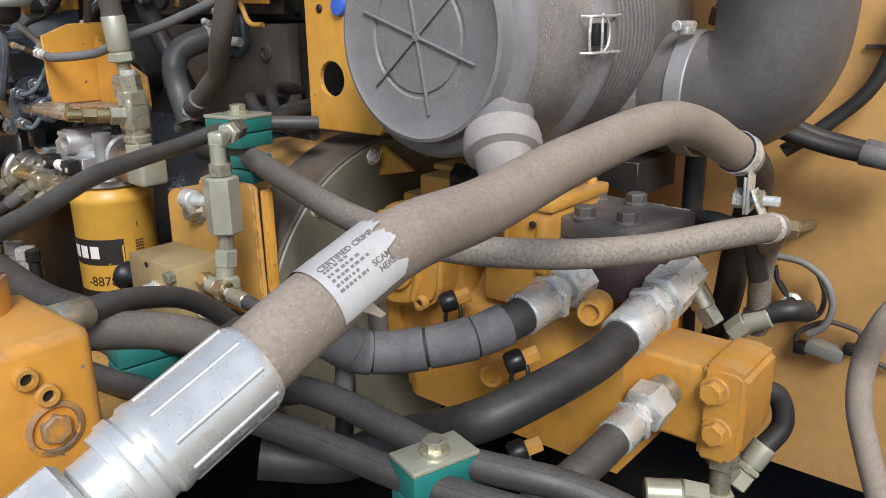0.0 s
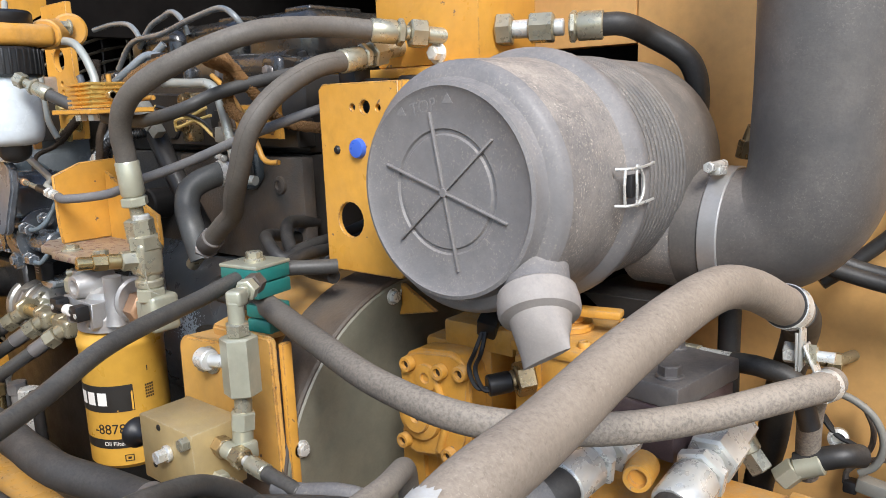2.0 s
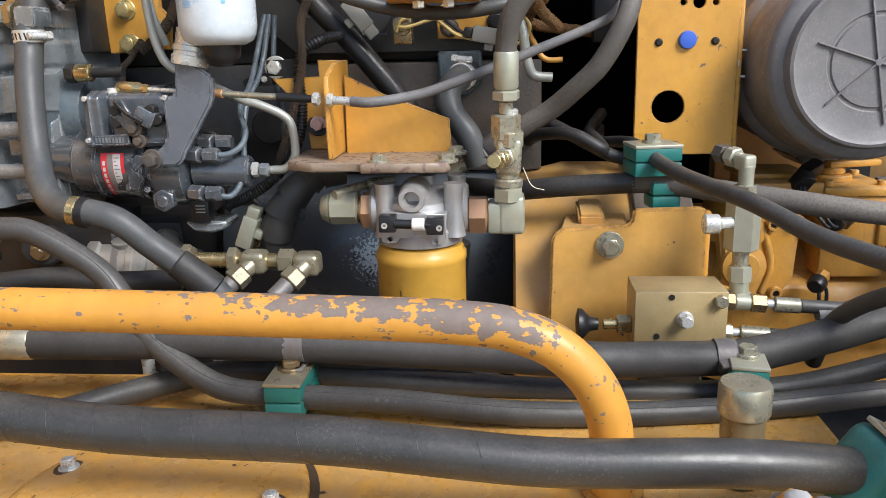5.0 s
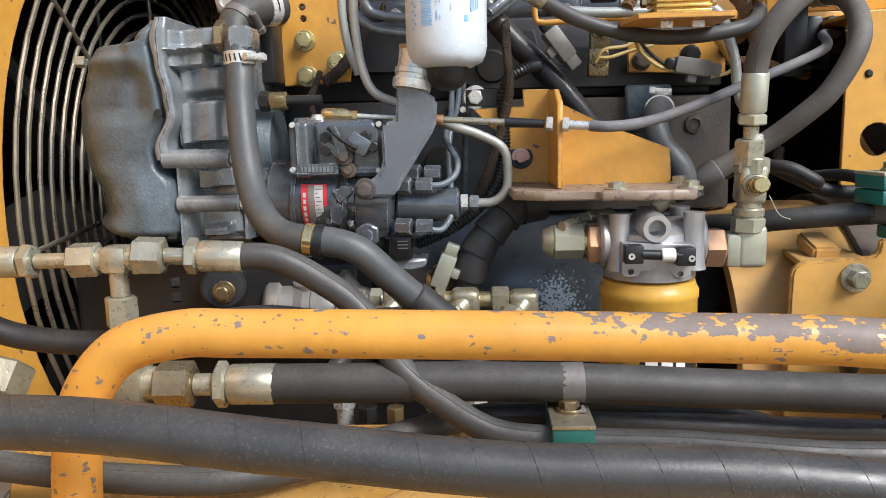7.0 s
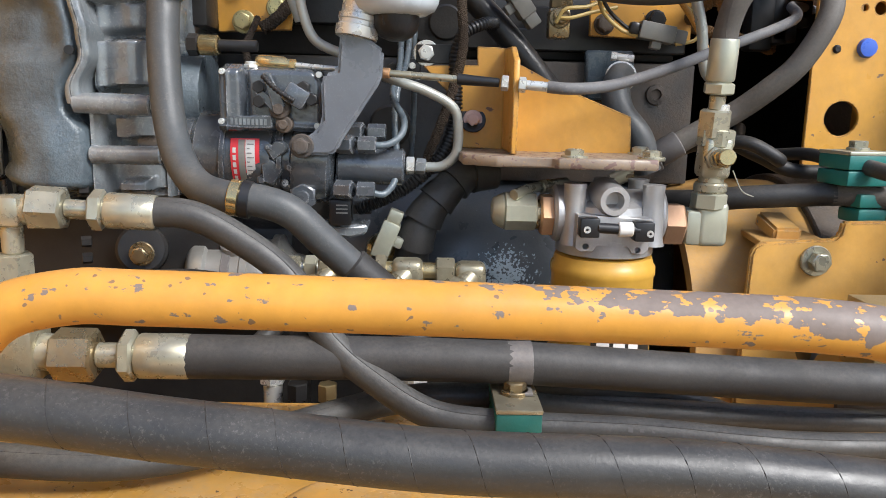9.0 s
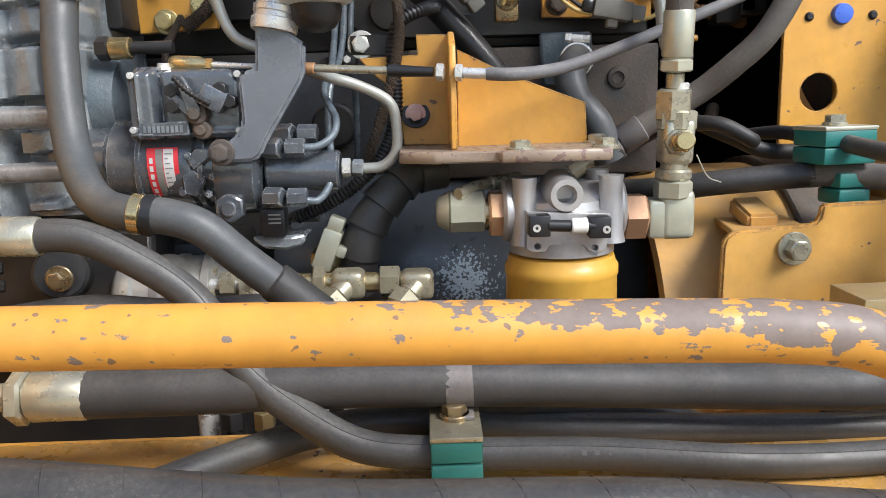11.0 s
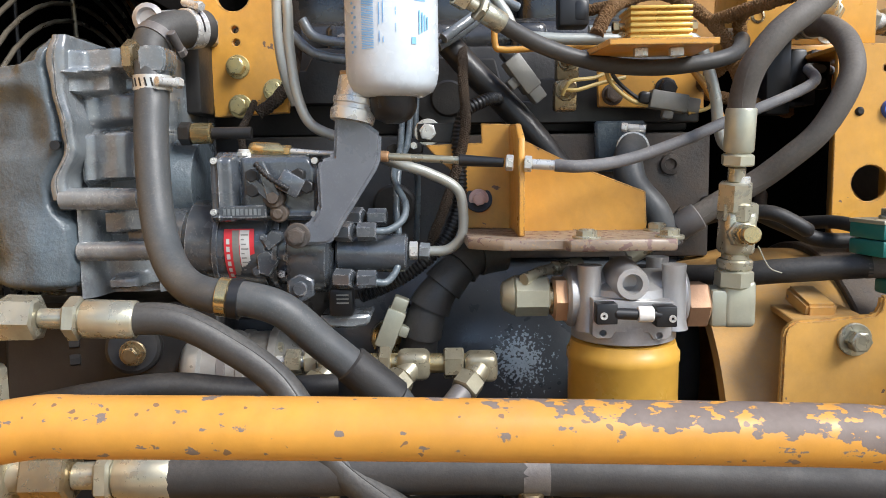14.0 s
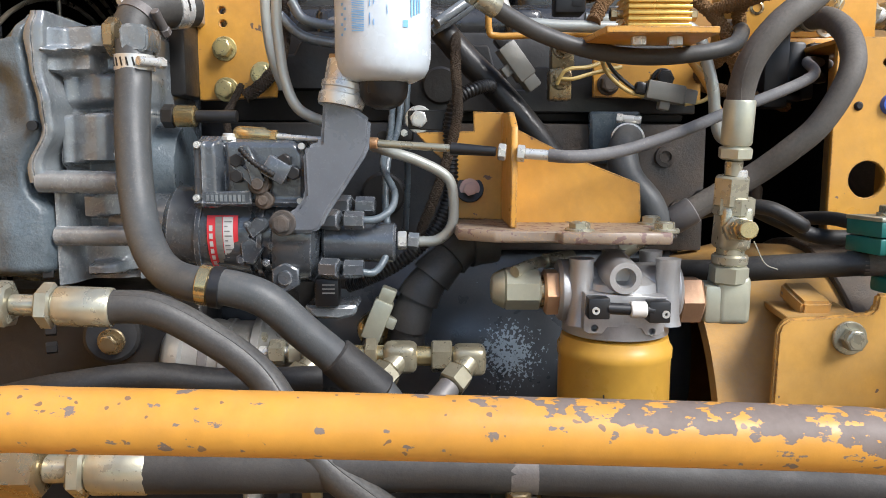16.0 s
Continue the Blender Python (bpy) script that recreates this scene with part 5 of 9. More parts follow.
def filter_bracket():
    zt = (-1.001, 0.485, 1.647)[2]
    ob = thing("filter_bracket", (-1.048, 0.52, 1.643), "yellow gusseted shelf bracket carrying the oil filter head", "bracket")
    # shelf plate (flat)
    f = [(-1.141, 0.5, 1.67), (-1.108, 0.48, 1.657), (-1.054, 0.48, 1.653), (-1.05, 0.47, 1.649), (-0.954, 0.47, 1.647), (-0.9241, 0.56, 1.649), (-1.036, 0.6, 1.659), (-1.144, 0.6, 1.672)]
    xs = [v[0] for v in f]
    pts = [(xs[0], 0.50, zt), (xs[1], 0.478, zt), (xs[2], 0.478, zt), (xs[3], 0.466, zt), (xs[4], 0.466, zt), (xs[4] + 0.003, 0.478, zt), (xs[4] + 0.003, 0.565, zt), (xs[6], 0.605, zt), (xs[0] - 0.004, 0.605, zt)]
    part("shelf", slab(pts, (0, 0, -0.0105), bev=0.0015), surface("worn_rusty_edge_paint", (0.33, 0.245, 0.17), (0.25, 0.20, 0.155), rough=0.4, chips=0.57, chip_colour=(0.135, 0.085, 0.072), dust=0.25, chip_scale=110.0, grime=0.3, speck=0.4, speck_colour=(0.60, 0.34, 0.08), edge=0.6, edge_colour=(0.42, 0.33, 0.30)), ob)
    # upright web on edge, where the cable passes
    x = (-1.093, 0.53, 1.7)[0]
    web = [(x, 0.500, zt + 0.0005), (x, 0.497, zt + 0.03), (x, 0.497, (-1.097, 0.5, 1.739)[2]), (x, 0.535, (-1.097, 0.54, 1.754)[2]), (x, 0.61, (-1.092, 0.61, 1.757)[2]), (x, 0.61, zt + 0.0005)]
    part("web", slab(web, (0.006, 0, 0), bev=0.001), YELLOW, ob)
    # sloped back plate
    back = [(-1.085, 0.565, 1.642), (-0.9581, 0.565, 1.642), (-0.9562, 0.565, 1.652), (-0.958, 0.565, 1.686), (-1.033, 0.565, 1.715), (-1.083, 0.565, 1.74)]
    part("gusset", slab(back, (0, 0.006, 0)), YELLOW, ob)
    # left mounting plate
    left = [(-1.139, 0.6, 1.648), (-1.089, 0.6, 1.646), (-1.091, 0.6, 1.757), (-1.123, 0.6, 1.758), (-1.122, 0.6, 1.738), (-1.182, 0.6, 1.736), (-1.168, 0.6, 1.721), (-1.144, 0.6, 1.699)]
    part("mounting_plate", slab(left, (0, 0.006, 0)), YELLOW, ob)
    part("washer", cyl((-1.126, 0.599, 1.678), (-1.126, 0.5965, 1.679), 0.0145, 26), BLACKBITS, ob, "dark flat washer")
    bolt(ob, (-1.126, 0.5965, 1.679), (0, -1, 0), 0.0125, mat=surface("pinkish_paint_marked_bolt", (0.74, 0.47, 0.40), (0.62, 0.5, 0.44), rough=0.4), washer=1.7)
    bolt(ob, (-1.179, 0.61, 1.75), (0, -1, 0), 0.016, mat=ZINC, washer=1.8)
    part("clip_strap", slab([(-1.19, 0.606, 1.759), (-1.145, 0.606, 1.76), (-1.144, 0.606, 1.738), (-1.19, 0.606, 1.74)], (0, 0.004, 0)), BLACKBITS, ob)
    for px in ((-1.032, 0.485, 1.653), (-0.9558, 0.485, 1.651), (-0.9498, 0.55, 1.651)):
        bolt(ob, (px[0], px[1], zt), (0, 0, 1), 0.0165, mat=GREENZINC, washer=1.6, tall=0.34)


filter_bracket()


# ================================================================ throttle cable
def throttle_cable():
    a, b = Vector((-1.349, 0.532, 1.733)), Vector((-1.094, 0.4947, 1.716))
    d = (b - a).normalized()
    n = (b - a).length
    ob = thing("throttle_cable", b, "grey sheathed throttle cable with a bright rod and brass end", "cable")
    part("rod_end", lathe(a, d, [(0.006, 0), (0.0075, 0.004), (0.0075, 0.028), (0.0055, 0.032), (0.0055, 0.036), (0, 0.036)], 20), BRASS, ob)
    part("rod_nut", hexa(a + d * 0.034, a + d * 0.041, 0.010), BRASS, ob)
    part("rod", cyl(a + d * 0.04, a + d * n * 0.52, 0.0026, 12), ZINC, ob)
    part("joint", cyl(a + d * n * 0.48, a + d * n * 0.53, 0.0052, 16), COPPER, ob)
    part("guide", cyl(a + d * n * 0.53, a + d * n * 0.80, 0.0036, 14), GREENZINC, ob)
    part("boot", cyl(a + d * n * 0.79, a + d * n * 0.95, 0.0056, 16, r2=0.0042), BLACK, ob)
    for s in (-0.011, 0.006):
        part("nut", hexa(b + d * s, b + d * (s + 0.007), 0.013), ZINC, ob)
    part("end_sleeve", cyl(b + d * 0.013, b + d * 0.036, 0.0048, 16), ZINC, ob)
    e = b + d * 0.034
    part("sheath", tube([e, e + d * 0.02, (-0.9883, 0.52, 1.718), (-0.9333, 0.53, 1.735), (-0.8831, 0.56, 1.753), (-0.7722, 0.6104, 1.795), (-0.735, 0.70, (-0.7448, 0.68, 1.821)[2]), (-0.66, 0.80, 1.83)], 0.0058, 14), SLEEVE, ob)


throttle_cable()


# ================================================================ front control valve
def loft(rings):
    """A closed solid through rings of equal length, first and last capped."""
    bm = bmesh.new()
    loops = [[bm.verts.new(p) for p in r] for r in rings]
    n = len(loops[0])
    for a, b in zip(loops, loops[1:]):
        for k in range(n):
            bm.faces.new((a[k], a[(k + 1) % n], b[(k + 1) % n], b[k]))
    bm.faces.new(loops[0][::-1])
    bm.faces.new(loops[-1])
    bmesh.ops.bevel(bm, geom=list(bm.edges), offset=0.0022, segments=2, profile=0.5, affect="EDGES", clamp_overlap=True)
    bmesh.ops.recalc_face_normals(bm, faces=bm.faces)
    return bm


def control_valve():
    z = 1.612
    ob = thing("control_valve", (-0.41, 0.0, 1.4205), "large cast yellow control valve with scraped grey edges on the deck", "valve")
    rim = [(-0.472, -0.006), (-0.465, -0.013), (-0.443, -0.022), (-0.431, -0.021), (-0.417, -0.023), (-0.408, -0.025), (-0.402, -0.028), (-0.394, -0.025), (-0.384, -0.023), (-0.378, -0.017), (-0.363, -0.018), (-0.347, -0.020), (-0.326, -0.010)]
    rest = [(-0.317, 0.002), (-0.318, 0.033), (-0.345, 0.060), (-0.346, 0.108), (-0.479, 0.108), (-0.480, 0.045)]
    grow = lambda pts, g, f: [(x + g * (x + 0.40) / 0.09, y - f, 0) for x, y in pts]
    ring = lambda g, f, h: [(x, y, h) for x, y, _ in grow(rim, g, f)] + [(x, y, h) for x, y, _ in grow(rest, g, 0.0)]
    part("body", loft([ring(0.004, 0.034, 1.4205), ring(0.004, 0.032, 1.555), ring(0.003, 0.012, 1.592), ring(0.0015, 0.003, z - 0.004), ring(0.0, 0.0, z)]), VALVE, ob)
    # paint scraped to bare casting along the front rim
    shake = random.Random(41)
    line = curve_points([(x, y, z) for x, y in rim], 7)
    wide = [max(0.0, 0.0026 + 0.0028 * math.sin(0.31 * i + 0.9) + shake.uniform(-0.0018, 0.0018)) for i in range(len(line))]
    bm = bmesh.new()
    last = None
    for i, q in enumerate(line):
        t = (line[min(i + 1, len(line) - 1)] - line[max(i - 1, 0)]).normalized()
        n = Vector((-t.y, t.x, 0))
        w = wide[i] if 2 < i < len(line) - 3 else 0.0
        row = [bm.verts.new(q + n * w + Vector((0, 0, 0.0004))), bm.verts.new(q - n * 0.0006 + Vector((0, 0, 0.0003))), bm.verts.new(q - n * (0.0012 + 0.5 * w) + Vector((0, 0, -0.0008 - 0.9 * w)))]
        if last and (w > 0 or wide[i - 1] > 0):
            for k in range(2):
                bm.faces.new((last[k], last[k + 1], row[k + 1], row[k]))
        last = row
    bmesh.ops.recalc_face_normals(bm, faces=bm.faces)
    part("scraped_rim", bm, SCRAPED, ob, "bare grey scrape along the casting edge")
    for x, y, h in ((-0.457, -0.030, 1.593), (-0.3985, -0.030, 1.600)):
        part("boss", lathe((x, y, h - 0.046), (0, 0, 1), [(0.016, 0), (0.0140, 0.030), (0.0125, 0.0445), (0.0105, 0.046), (0.0075, 0.046), (0.0065, 0.041), (0, 0.041)], 22), VALVE, ob)
        part("boss_bolt", lathe((x, y, h - 0.006), (0, 0, 1), [(0.0058, 0), (0.0058, 0.005), (0.0050, 0.0062), (0.0030, 0.0062), (0.0026, 0.0035), (0, 0.0035)], 16), SCRAPED, ob)
    # spool section across the back of the body
    t = 1.6434
    cut = lambda x, g: [(x, 0.055 + g, 1.600), (x, 0.054 + g, t - 0.010), (x, 0.057 + g, t - 0.003), (x, 0.063, t - g), (x, 0.090, t - g), (x, 0.099 - g, t - 0.003), (x, 0.103 - g, t - 0.010), (x, 0.103 - g, 1.600)]
    part("spool_housing", loft([cut(-0.4595, 0.004), cut(-0.4555, 0.0), cut(-0.343, 0.0), cut(-0.3385, 0.004)]), VALVE, ob, "dusty cast yellow spool housing")
    part("ear", slab([(-0.4035, 0.094, t), (-0.366, 0.094, t), (-0.3665, 0.116, t), (-0.371, 0.138, t), (-0.379, 0.154, t), (-0.390, 0.163, t), (-0.399, 0.160, t), (-0.4045, 0.147, t)], (0, 0, -0.05), bev=0.004, seg=3), VALVE, ob)
    for x in (-0.4285, -0.3702):
        part("lug", lathe((x, 0.0612, 1.598), (0, 0, 1), [(0.0110, 0), (0.0105, 0.030), (0.0096, 0.0435), (0.0085, 0.0452), (0, 0.0456)], 26), VALVE, ob)
    for x, y in ((-0.4285, 0.066), (-0.3702, 0.0647), (-0.3759, 0.1013), (-0.4328, 0.0999)):
        part("bolt_recess", lathe((x, y, t - 0.0005), (0, 0, 1), [(0.0078, 0), (0.0072, 0.0010), (0.0058, 0.0013), (0.0046, 0.0012), (0.0040, 0.0004), (0, 0.0004)], 20), VALVE, ob)
        part("bolt_socket", hexa((x, y, t + 0.0002), (x, y, t + 0.0007), 0.0058), BLACKBITS, ob)
    part("end_plug", join(cyl((-0.340, 0.078, 1.622), (-0.333, 0.078, 1.622), 0.0190, 26), hexa((-0.334, 0.078, 1.622), (-0.318, 0.078, 1.622), 0.025)), VALVE, ob)
    part("plug", join(cyl((-0.456, 0.082, 1.624), (-0.461, 0.082, 1.624), 0.012, 22), hexa((-0.460, 0.082, 1.624), (-0.4705, 0.082, 1.624), 0.017)), ZINC, ob, "bright worn steel plug")
    # rear section whose end face carries two screws and a big plug
    part("rear_section", box((-0.372, 0.142, 1.576), (0.078, 0.064, 0.092), bev=0.006, seg=3), VALVE, ob)
    for y, zz, r in ((0.1407, 1.607, 0.0055), (0.1486, 1.596, 0.0055)):
        socket_bolt(ob, (-0.3335, y, zz), (1, 0, 0), r)
    part("port_plug", join(lathe((-0.335, 0.150, 1.578), (1, 0, 0), [(0.0135, 0), (0.0135, 0.003), (0.011, 0.004), (0.010, 0.001), (0, 0.001)], 26), hexa((-0.334, 0.150, 1.578), (-0.329, 0.150, 1.578), 0.013)), VALVE, ob)
    # bronze flange plate bolted to the left end, a paler strip on its front edge
    pl = [(-0.5035, -0.020, 1.601), (-0.4835, -0.023, 1.601), (-0.4835, 0.020, 1.601), (-0.4845, 0.068, 1.601), (-0.500, 0.071, 1.601), (-0.5130, 0.058, 1.601), (-0.5165, 0.036, 1.601), (-0.5125, 0.004, 1.601)]
    part("strap_plate", slab(pl, (0, 0, -0.150), bev=0.0045, seg=3), CHANNEL, ob, "bronze coloured flange plate")
    part("strap_edge", slab([(-0.5055, -0.0215, 1.5955), (-0.4830, -0.0245, 1.5955), (-0.4830, -0.0195, 1.6015), (-0.5045, -0.0165, 1.6015)], (0, 0.0004, -0.0004), bev=0), GREENZINC, ob, "pale zinc strip on the front bevel")
    part("strap_seam", span((-0.5060, -0.0250, 1.5925), (-0.4832, -0.0205, 1.5945), bev=0), BLACKBITS, ob)
    for y, h in ((0.066, 1.575), (0.000, 1.577), (0.066, 1.525), (0.000, 1.525)):
        part("strap_bolt", hexa((-0.506, y, h), (-0.523, y, h), 0.014), COPPER, ob)
    # dusty flange block at the right end
    part("end_block", slab([(-0.3125, 0.108, 1.578), (-0.270, 0.114, 1.578), (-0.262, 0.03, 1.578), (-0.262, -0.06, 1.578), (-0.311, -0.062, 1.578)], (0, 0, -0.154), bev=0.004), ENDBLOCK, ob, "dusty chipped yellow end block")


control_valve()


def front_fittings():
    # bright swept elbow with its hose on the valve's left end
    e = [(-0.505, 0.050, 1.554), (-0.530, 0.051, 1.552), (-0.550, 0.055, 1.552), (-0.5645, 0.067, 1.555), (-0.566, 0.085, 1.558), (-0.5625, 0.101, 1.560), (-0.5575, 0.118, 1.561)]
    ob = thing("swept_elbow", e[0], "bright swept steel pipe elbow with a hose clamped on", "pipe elbow")
    part("elbow", tube(e, 0.0118, 26, 8), CHROME, ob)
    part("collar", cyl(Vector(e[0]) + Vector((-0.006, -0.001, 0)), Vector(e[0]) + Vector((-0.014, 0.001, -0.001)), 0.017, 26), GREENZINC, ob)
    d = (Vector(e[-1]) - Vector(e[-2])).normalized()
    for k in range(2):
        part("ring", lathe(Vector(e[-1]) - d * (0.016 - 0.007 * k), d, [(0.0125, -0.001), (0.0150 + 0.001 * k, 0), (0.0155 + 0.001 * k, 0.0022), (0.0150 + 0.001 * k, 0.0045), (0.0125, 0.0055)], 28), CHROME, ob, "bright crimp ring")
    part("ferrule", cyl(Vector(e[-1]) - d * 0.004, Vector(e[-1]) + d * 0.024, 0.0172, 24), DULLSTEEL, ob)
    part("hose_body", tube([Vector(e[-1]) + d * 0.018, Vector(e[-1]) + d * 0.034, (-0.5400, 0.170, 1.560), (-0.512, 0.225, 1.553), (-0.48, 0.31, 1.53), (-0.46, 0.37, 1.47)], 0.0140, 22, 8), DUSTFILM, ob)
    # post with a dull steel cap
    c = Vector((-0.701, 0.214, 1.4205))
    post = thing("breather_post", c, "bronze coloured post with a dull steel cap", "breather")
    part("tube", cyl(c, c + Vector((0, 0, 0.066)), 0.0172, 30), CHANNEL, post)
    part("cap", lathe(c + Vector((0, 0, 0.061)), (0, 0, 1), [(0.0195, 0), (0.0205, 0.002), (0.0205, 0.023), (0.019, 0.026), (0, 0.027)], 36), GREENZINC, post)
    # chipped fitting standing on the deck
    c = Vector((-0.700, 0.045, 1.4205))
    fit = thing("deck_fitting", c, "silver and yellow chipped pipe fitting standing on the deck", "fitting")
    chip = surface("half_stripped_yellow_paint", (0.66, 0.33, 0.055), (0.60, 0.30, 0.05), rough=0.4, chips=0.50, chip_scale=34.0, chip_colour=(0.30, 0.30, 0.29), bump=0.15, cast=0.2, edge=1.0, edge_colour=(0.50, 0.50, 0.48), edge_r=0.005, edge_cut=(0.40, 0.50))
    part("base", lathe(c, (0, 0, 1), [(0.036, 0), (0.037, 0.03), (0.034, 0.052), (0.026, 0.062), (0.020, 0.064), (0, 0.064)], 20), chip, fit)
    for k, (a, n) in enumerate(((0.4, 0.030), (1.9, 0.026), (3.5, 0.036), (5.0, 0.028))):
        v = Vector((math.cos(a), math.sin(a), 0))
        part("arm", tube([c + v * 0.016 + Vector((0, 0, 0.060)), c + v * (0.016 + n * 0.5) + Vector((0, 0, 0.066 + 0.004 * (k % 2))), c + v * (0.016 + n) + Vector((0, 0, 0.058))], 0.010, 10, 4, radii=lambda f: 0.0115 - 0.003 * f), chip, fit)
        part("arm_tip", hexa(c + v * (0.010 + n) + Vector((0, 0, 0.059)), c + v * (0.022 + n) + Vector((0, 0, 0.056)), 0.019), DULLSTEEL, fit)
    part("stem", lathe(c + Vector((-0.004, 0, 0.062)), (-0.06, 0, 1), [(0.0065, 0), (0.0065, 0.026), (0.005, 0.029), (0, 0.030)], 16), DULLSTEEL, fit)


front_fittings()


def tube_clamp(c, across, long, size, label, top=PALE, shift=0.0):
    """A two-half green plastic clamp under a steel plate: across the hoses, along their run."""
    c = Vector(c)
    w, h, n = size
    a = Vector(across).normalized()
    yaw = math.degrees(math.atan2(a.y, a.x))
    ob = thing("hose_clamp", c - Vector((0, 0, h / 2)), label, "clamp", group="green hose clamps")
    m = pose(*c, 0, 0, yaw)

    def at(bm):
        bmesh.ops.transform(bm, matrix=m, verts=bm.verts)
        return bm
    part("lower_half", at(box((0, 0, -h * 0.27), (w, n, h * 0.46), bev=0.002)), GREEN, ob)
    part("upper_half", at(box((0, 0, h * 0.22), (w, n, h * 0.46), bev=0.002)), GREEN, ob)
    part("cover_plate", at(box((0, 0, h * 0.49), (w * 1.02, n * 1.02, 0.004), bev=0.001)), top, ob, "grey steel cover plate")
    head = hexa((shift, 0, h * 0.5), (shift, 0, h * 0.5 + 0.012), 0.016)
    wash = cyl((shift, 0, h * 0.5 + 0.001), (shift, 0, h * 0.5 + 0.005), 0.0115)
    part("bolt", at(join(head, wash)), BRONZE if shift else GREENZINC, ob)
    return ob


tube_clamp((-1.101, 0.331, 1.447), (0, 1, 0), 0, (0.086, 0.036, 0.036), "green plastic hose clamp with bolted steel plate by the rail", top=OLIVEZINC, shift=-0.008)
stack = tube_clamp((-0.722, 0.540, 1.638), (1, 0.15, 0), 0, (0.054, 0.034, 0.050), "green plastic hose clamp stacked on the pump bracket")
for z, h in ((1.6045, 0.0150), (1.5885, 0.0150)):
    part("stacked_half", box((-0.708, 0.5425, z), (0.034, 0.034, h), turn=(0, 0, 8.5), bev=0.003, seg=2), GREEN, stack)
tube_clamp((-0.655, 0.36, 1.445), (0.15, 1, 0), 0, (0.060, 0.046, 0.034), "green plastic hose clamp beside the breather post")
tube_clamp((-0.313, 0.395, 1.428), (0.3, 1, 0), 0, (0.056, 0.050, 0.034), "pale green hose clamp with square steel plate near pump")


def saddle_clamp():
    c = Vector((-0.618, 0.165, 1.468))
    ob = thing("hose_clamp", c, "tall teal hose clamp tilted under a dull steel plate", "clamp", group="green hose clamps")
    m = pose(*c, 12, 30, 20)
    bm = box((0, 0, -0.012), (0.045, 0.05, 0.065), bev=0.014, seg=4)
    bmesh.ops.transform(bm, matrix=m, verts=bm.verts)
    part("body", bm, GREEN, ob)
    bm = box((0.0, 0, 0.0225), (0.040, 0.032, 0.004), bev=0.001)
    bmesh.ops.transform(bm, matrix=m, verts=bm.verts)
    part("cover_plate", bm, PALE, ob)
    bm = hexa((-0.012, 0, 0.0245), (-0.012, 0, 0.033), 0.013)
    bmesh.ops.transform(bm, matrix=m, verts=bm.verts)
    part("bolt", bm, GREENZINC, ob)


saddle_clamp()

# ================================================================ hoses along the deck
hose("thick black spiral-wrapped hose lying across the deck before the rail",
     [(-2.05, 0.10, 1.50), (-1.484, 0.125, 1.538), (-1.304, 0.125, 1.52), (-1.167, 0.125, 1.505), (-1.023, 0.125, 1.5), (-0.8592, 0.128, 1.484), (-0.7258, 0.14, 1.479), (-0.6387, 0.16, 1.463), (-0.56, 0.20, 1.43), (-0.45, 0.26, 1.40)],
     0.0166, RUBBER, wrap=(0.0, 0.98, 34), wrap_mat=WRAP)
hose("thick black hydraulic hose behind the rail with a bronze nut end",
     [(-1.374, 0.322, 1.494), (-1.295, 0.325, 1.493), (-1.21, 0.33, 1.492), (-1.097, 0.335, 1.488), (-0.9507, 0.345, 1.477), (-0.8027, 0.34, 1.472), (-0.7396, 0.36, 1.465), (-0.6457, 0.38, 1.462), (-0.4576, 0.42, 1.498), (-0.445, 0.455, 1.474), (-0.385, 0.515, 1.480), (-0.360, 0.560, 1.491), (-0.357, 0.585, 1.495)],
     0.0177, MATTHOSE, start=[("ferrule", "ferrule", 0.055, 0.037, GREENZINC), NIP(0.018, 0.020, GREENZINC), ("nut", "hex", 0.033, 0.037, BRONZE)],
     end=[("ferrule", "ferrule", 0.050, 0.042, ZINC), NIP(0.012, 0.026, ZINC), ("nut", "hex", 0.03, 0.040, ZINC)], wrap=(0.665, 0.905, 5))
tee_hose = hose("black hose bending from the steel tee down into the green clamp",
     [(-1.398, 0.33, 1.608), (-1.36, 0.333, 1.606), (-1.321, 0.335, 1.586), (-1.284, 0.335, 1.557), (-1.247, 0.325, 1.504), (-1.214, 0.315, 1.479), (-1.169, 0.308, 1.454), (-1.115, 0.308, 1.446), (-1.004, 0.308, 1.441), (-0.8716, 0.3, 1.434), (-0.6934, 0.32, 1.43), (-0.45, 0.36, 1.44), (-0.31, 0.385, 1.432), (-0.20, 0.42, 1.42), (-0.05, 0.48, 1.36)],
     0.0119, HOSE, line_at=(0.1, -0.6, 0.8), start=[("ferrule", "ferrule", 0.050, 0.0285, GREENZINC), NIP(0.018, 0.014, GREENZINC), ("nut", "hex", 0.026, 0.0285, GREENZINC)])
hose_print(tee_hose, (-1.028, 0.308, 1.442), (-0.9278, 0.308, 1.436), 0.0121, (0, -0.85, 0.5), 22, 0.004)
hose("black hose passing behind the rail leg into the green clamp",
     [(-2.05, 0.24, 1.462), (-1.62, 0.236, 1.462), (-1.47, 0.235, 1.447), (-1.38, 0.242, 1.4425), (-1.317, 0.272, 1.4425), (-1.270, 0.310, 1.4435), (-1.214, 0.348, 1.4455), (-1.169, 0.362, 1.447), (-1.11, 0.365, 1.446), (-0.9874, 0.365, 1.435), (-0.6207, 0.38, 1.425), (-0.45, 0.40, 1.455), (-0.31, 0.415, 1.44), (-0.22, 0.45, 1.43), (-0.1, 0.52, 1.36)],
     0.0120, HOSE, line_at=(0, -0.5, 0.8))
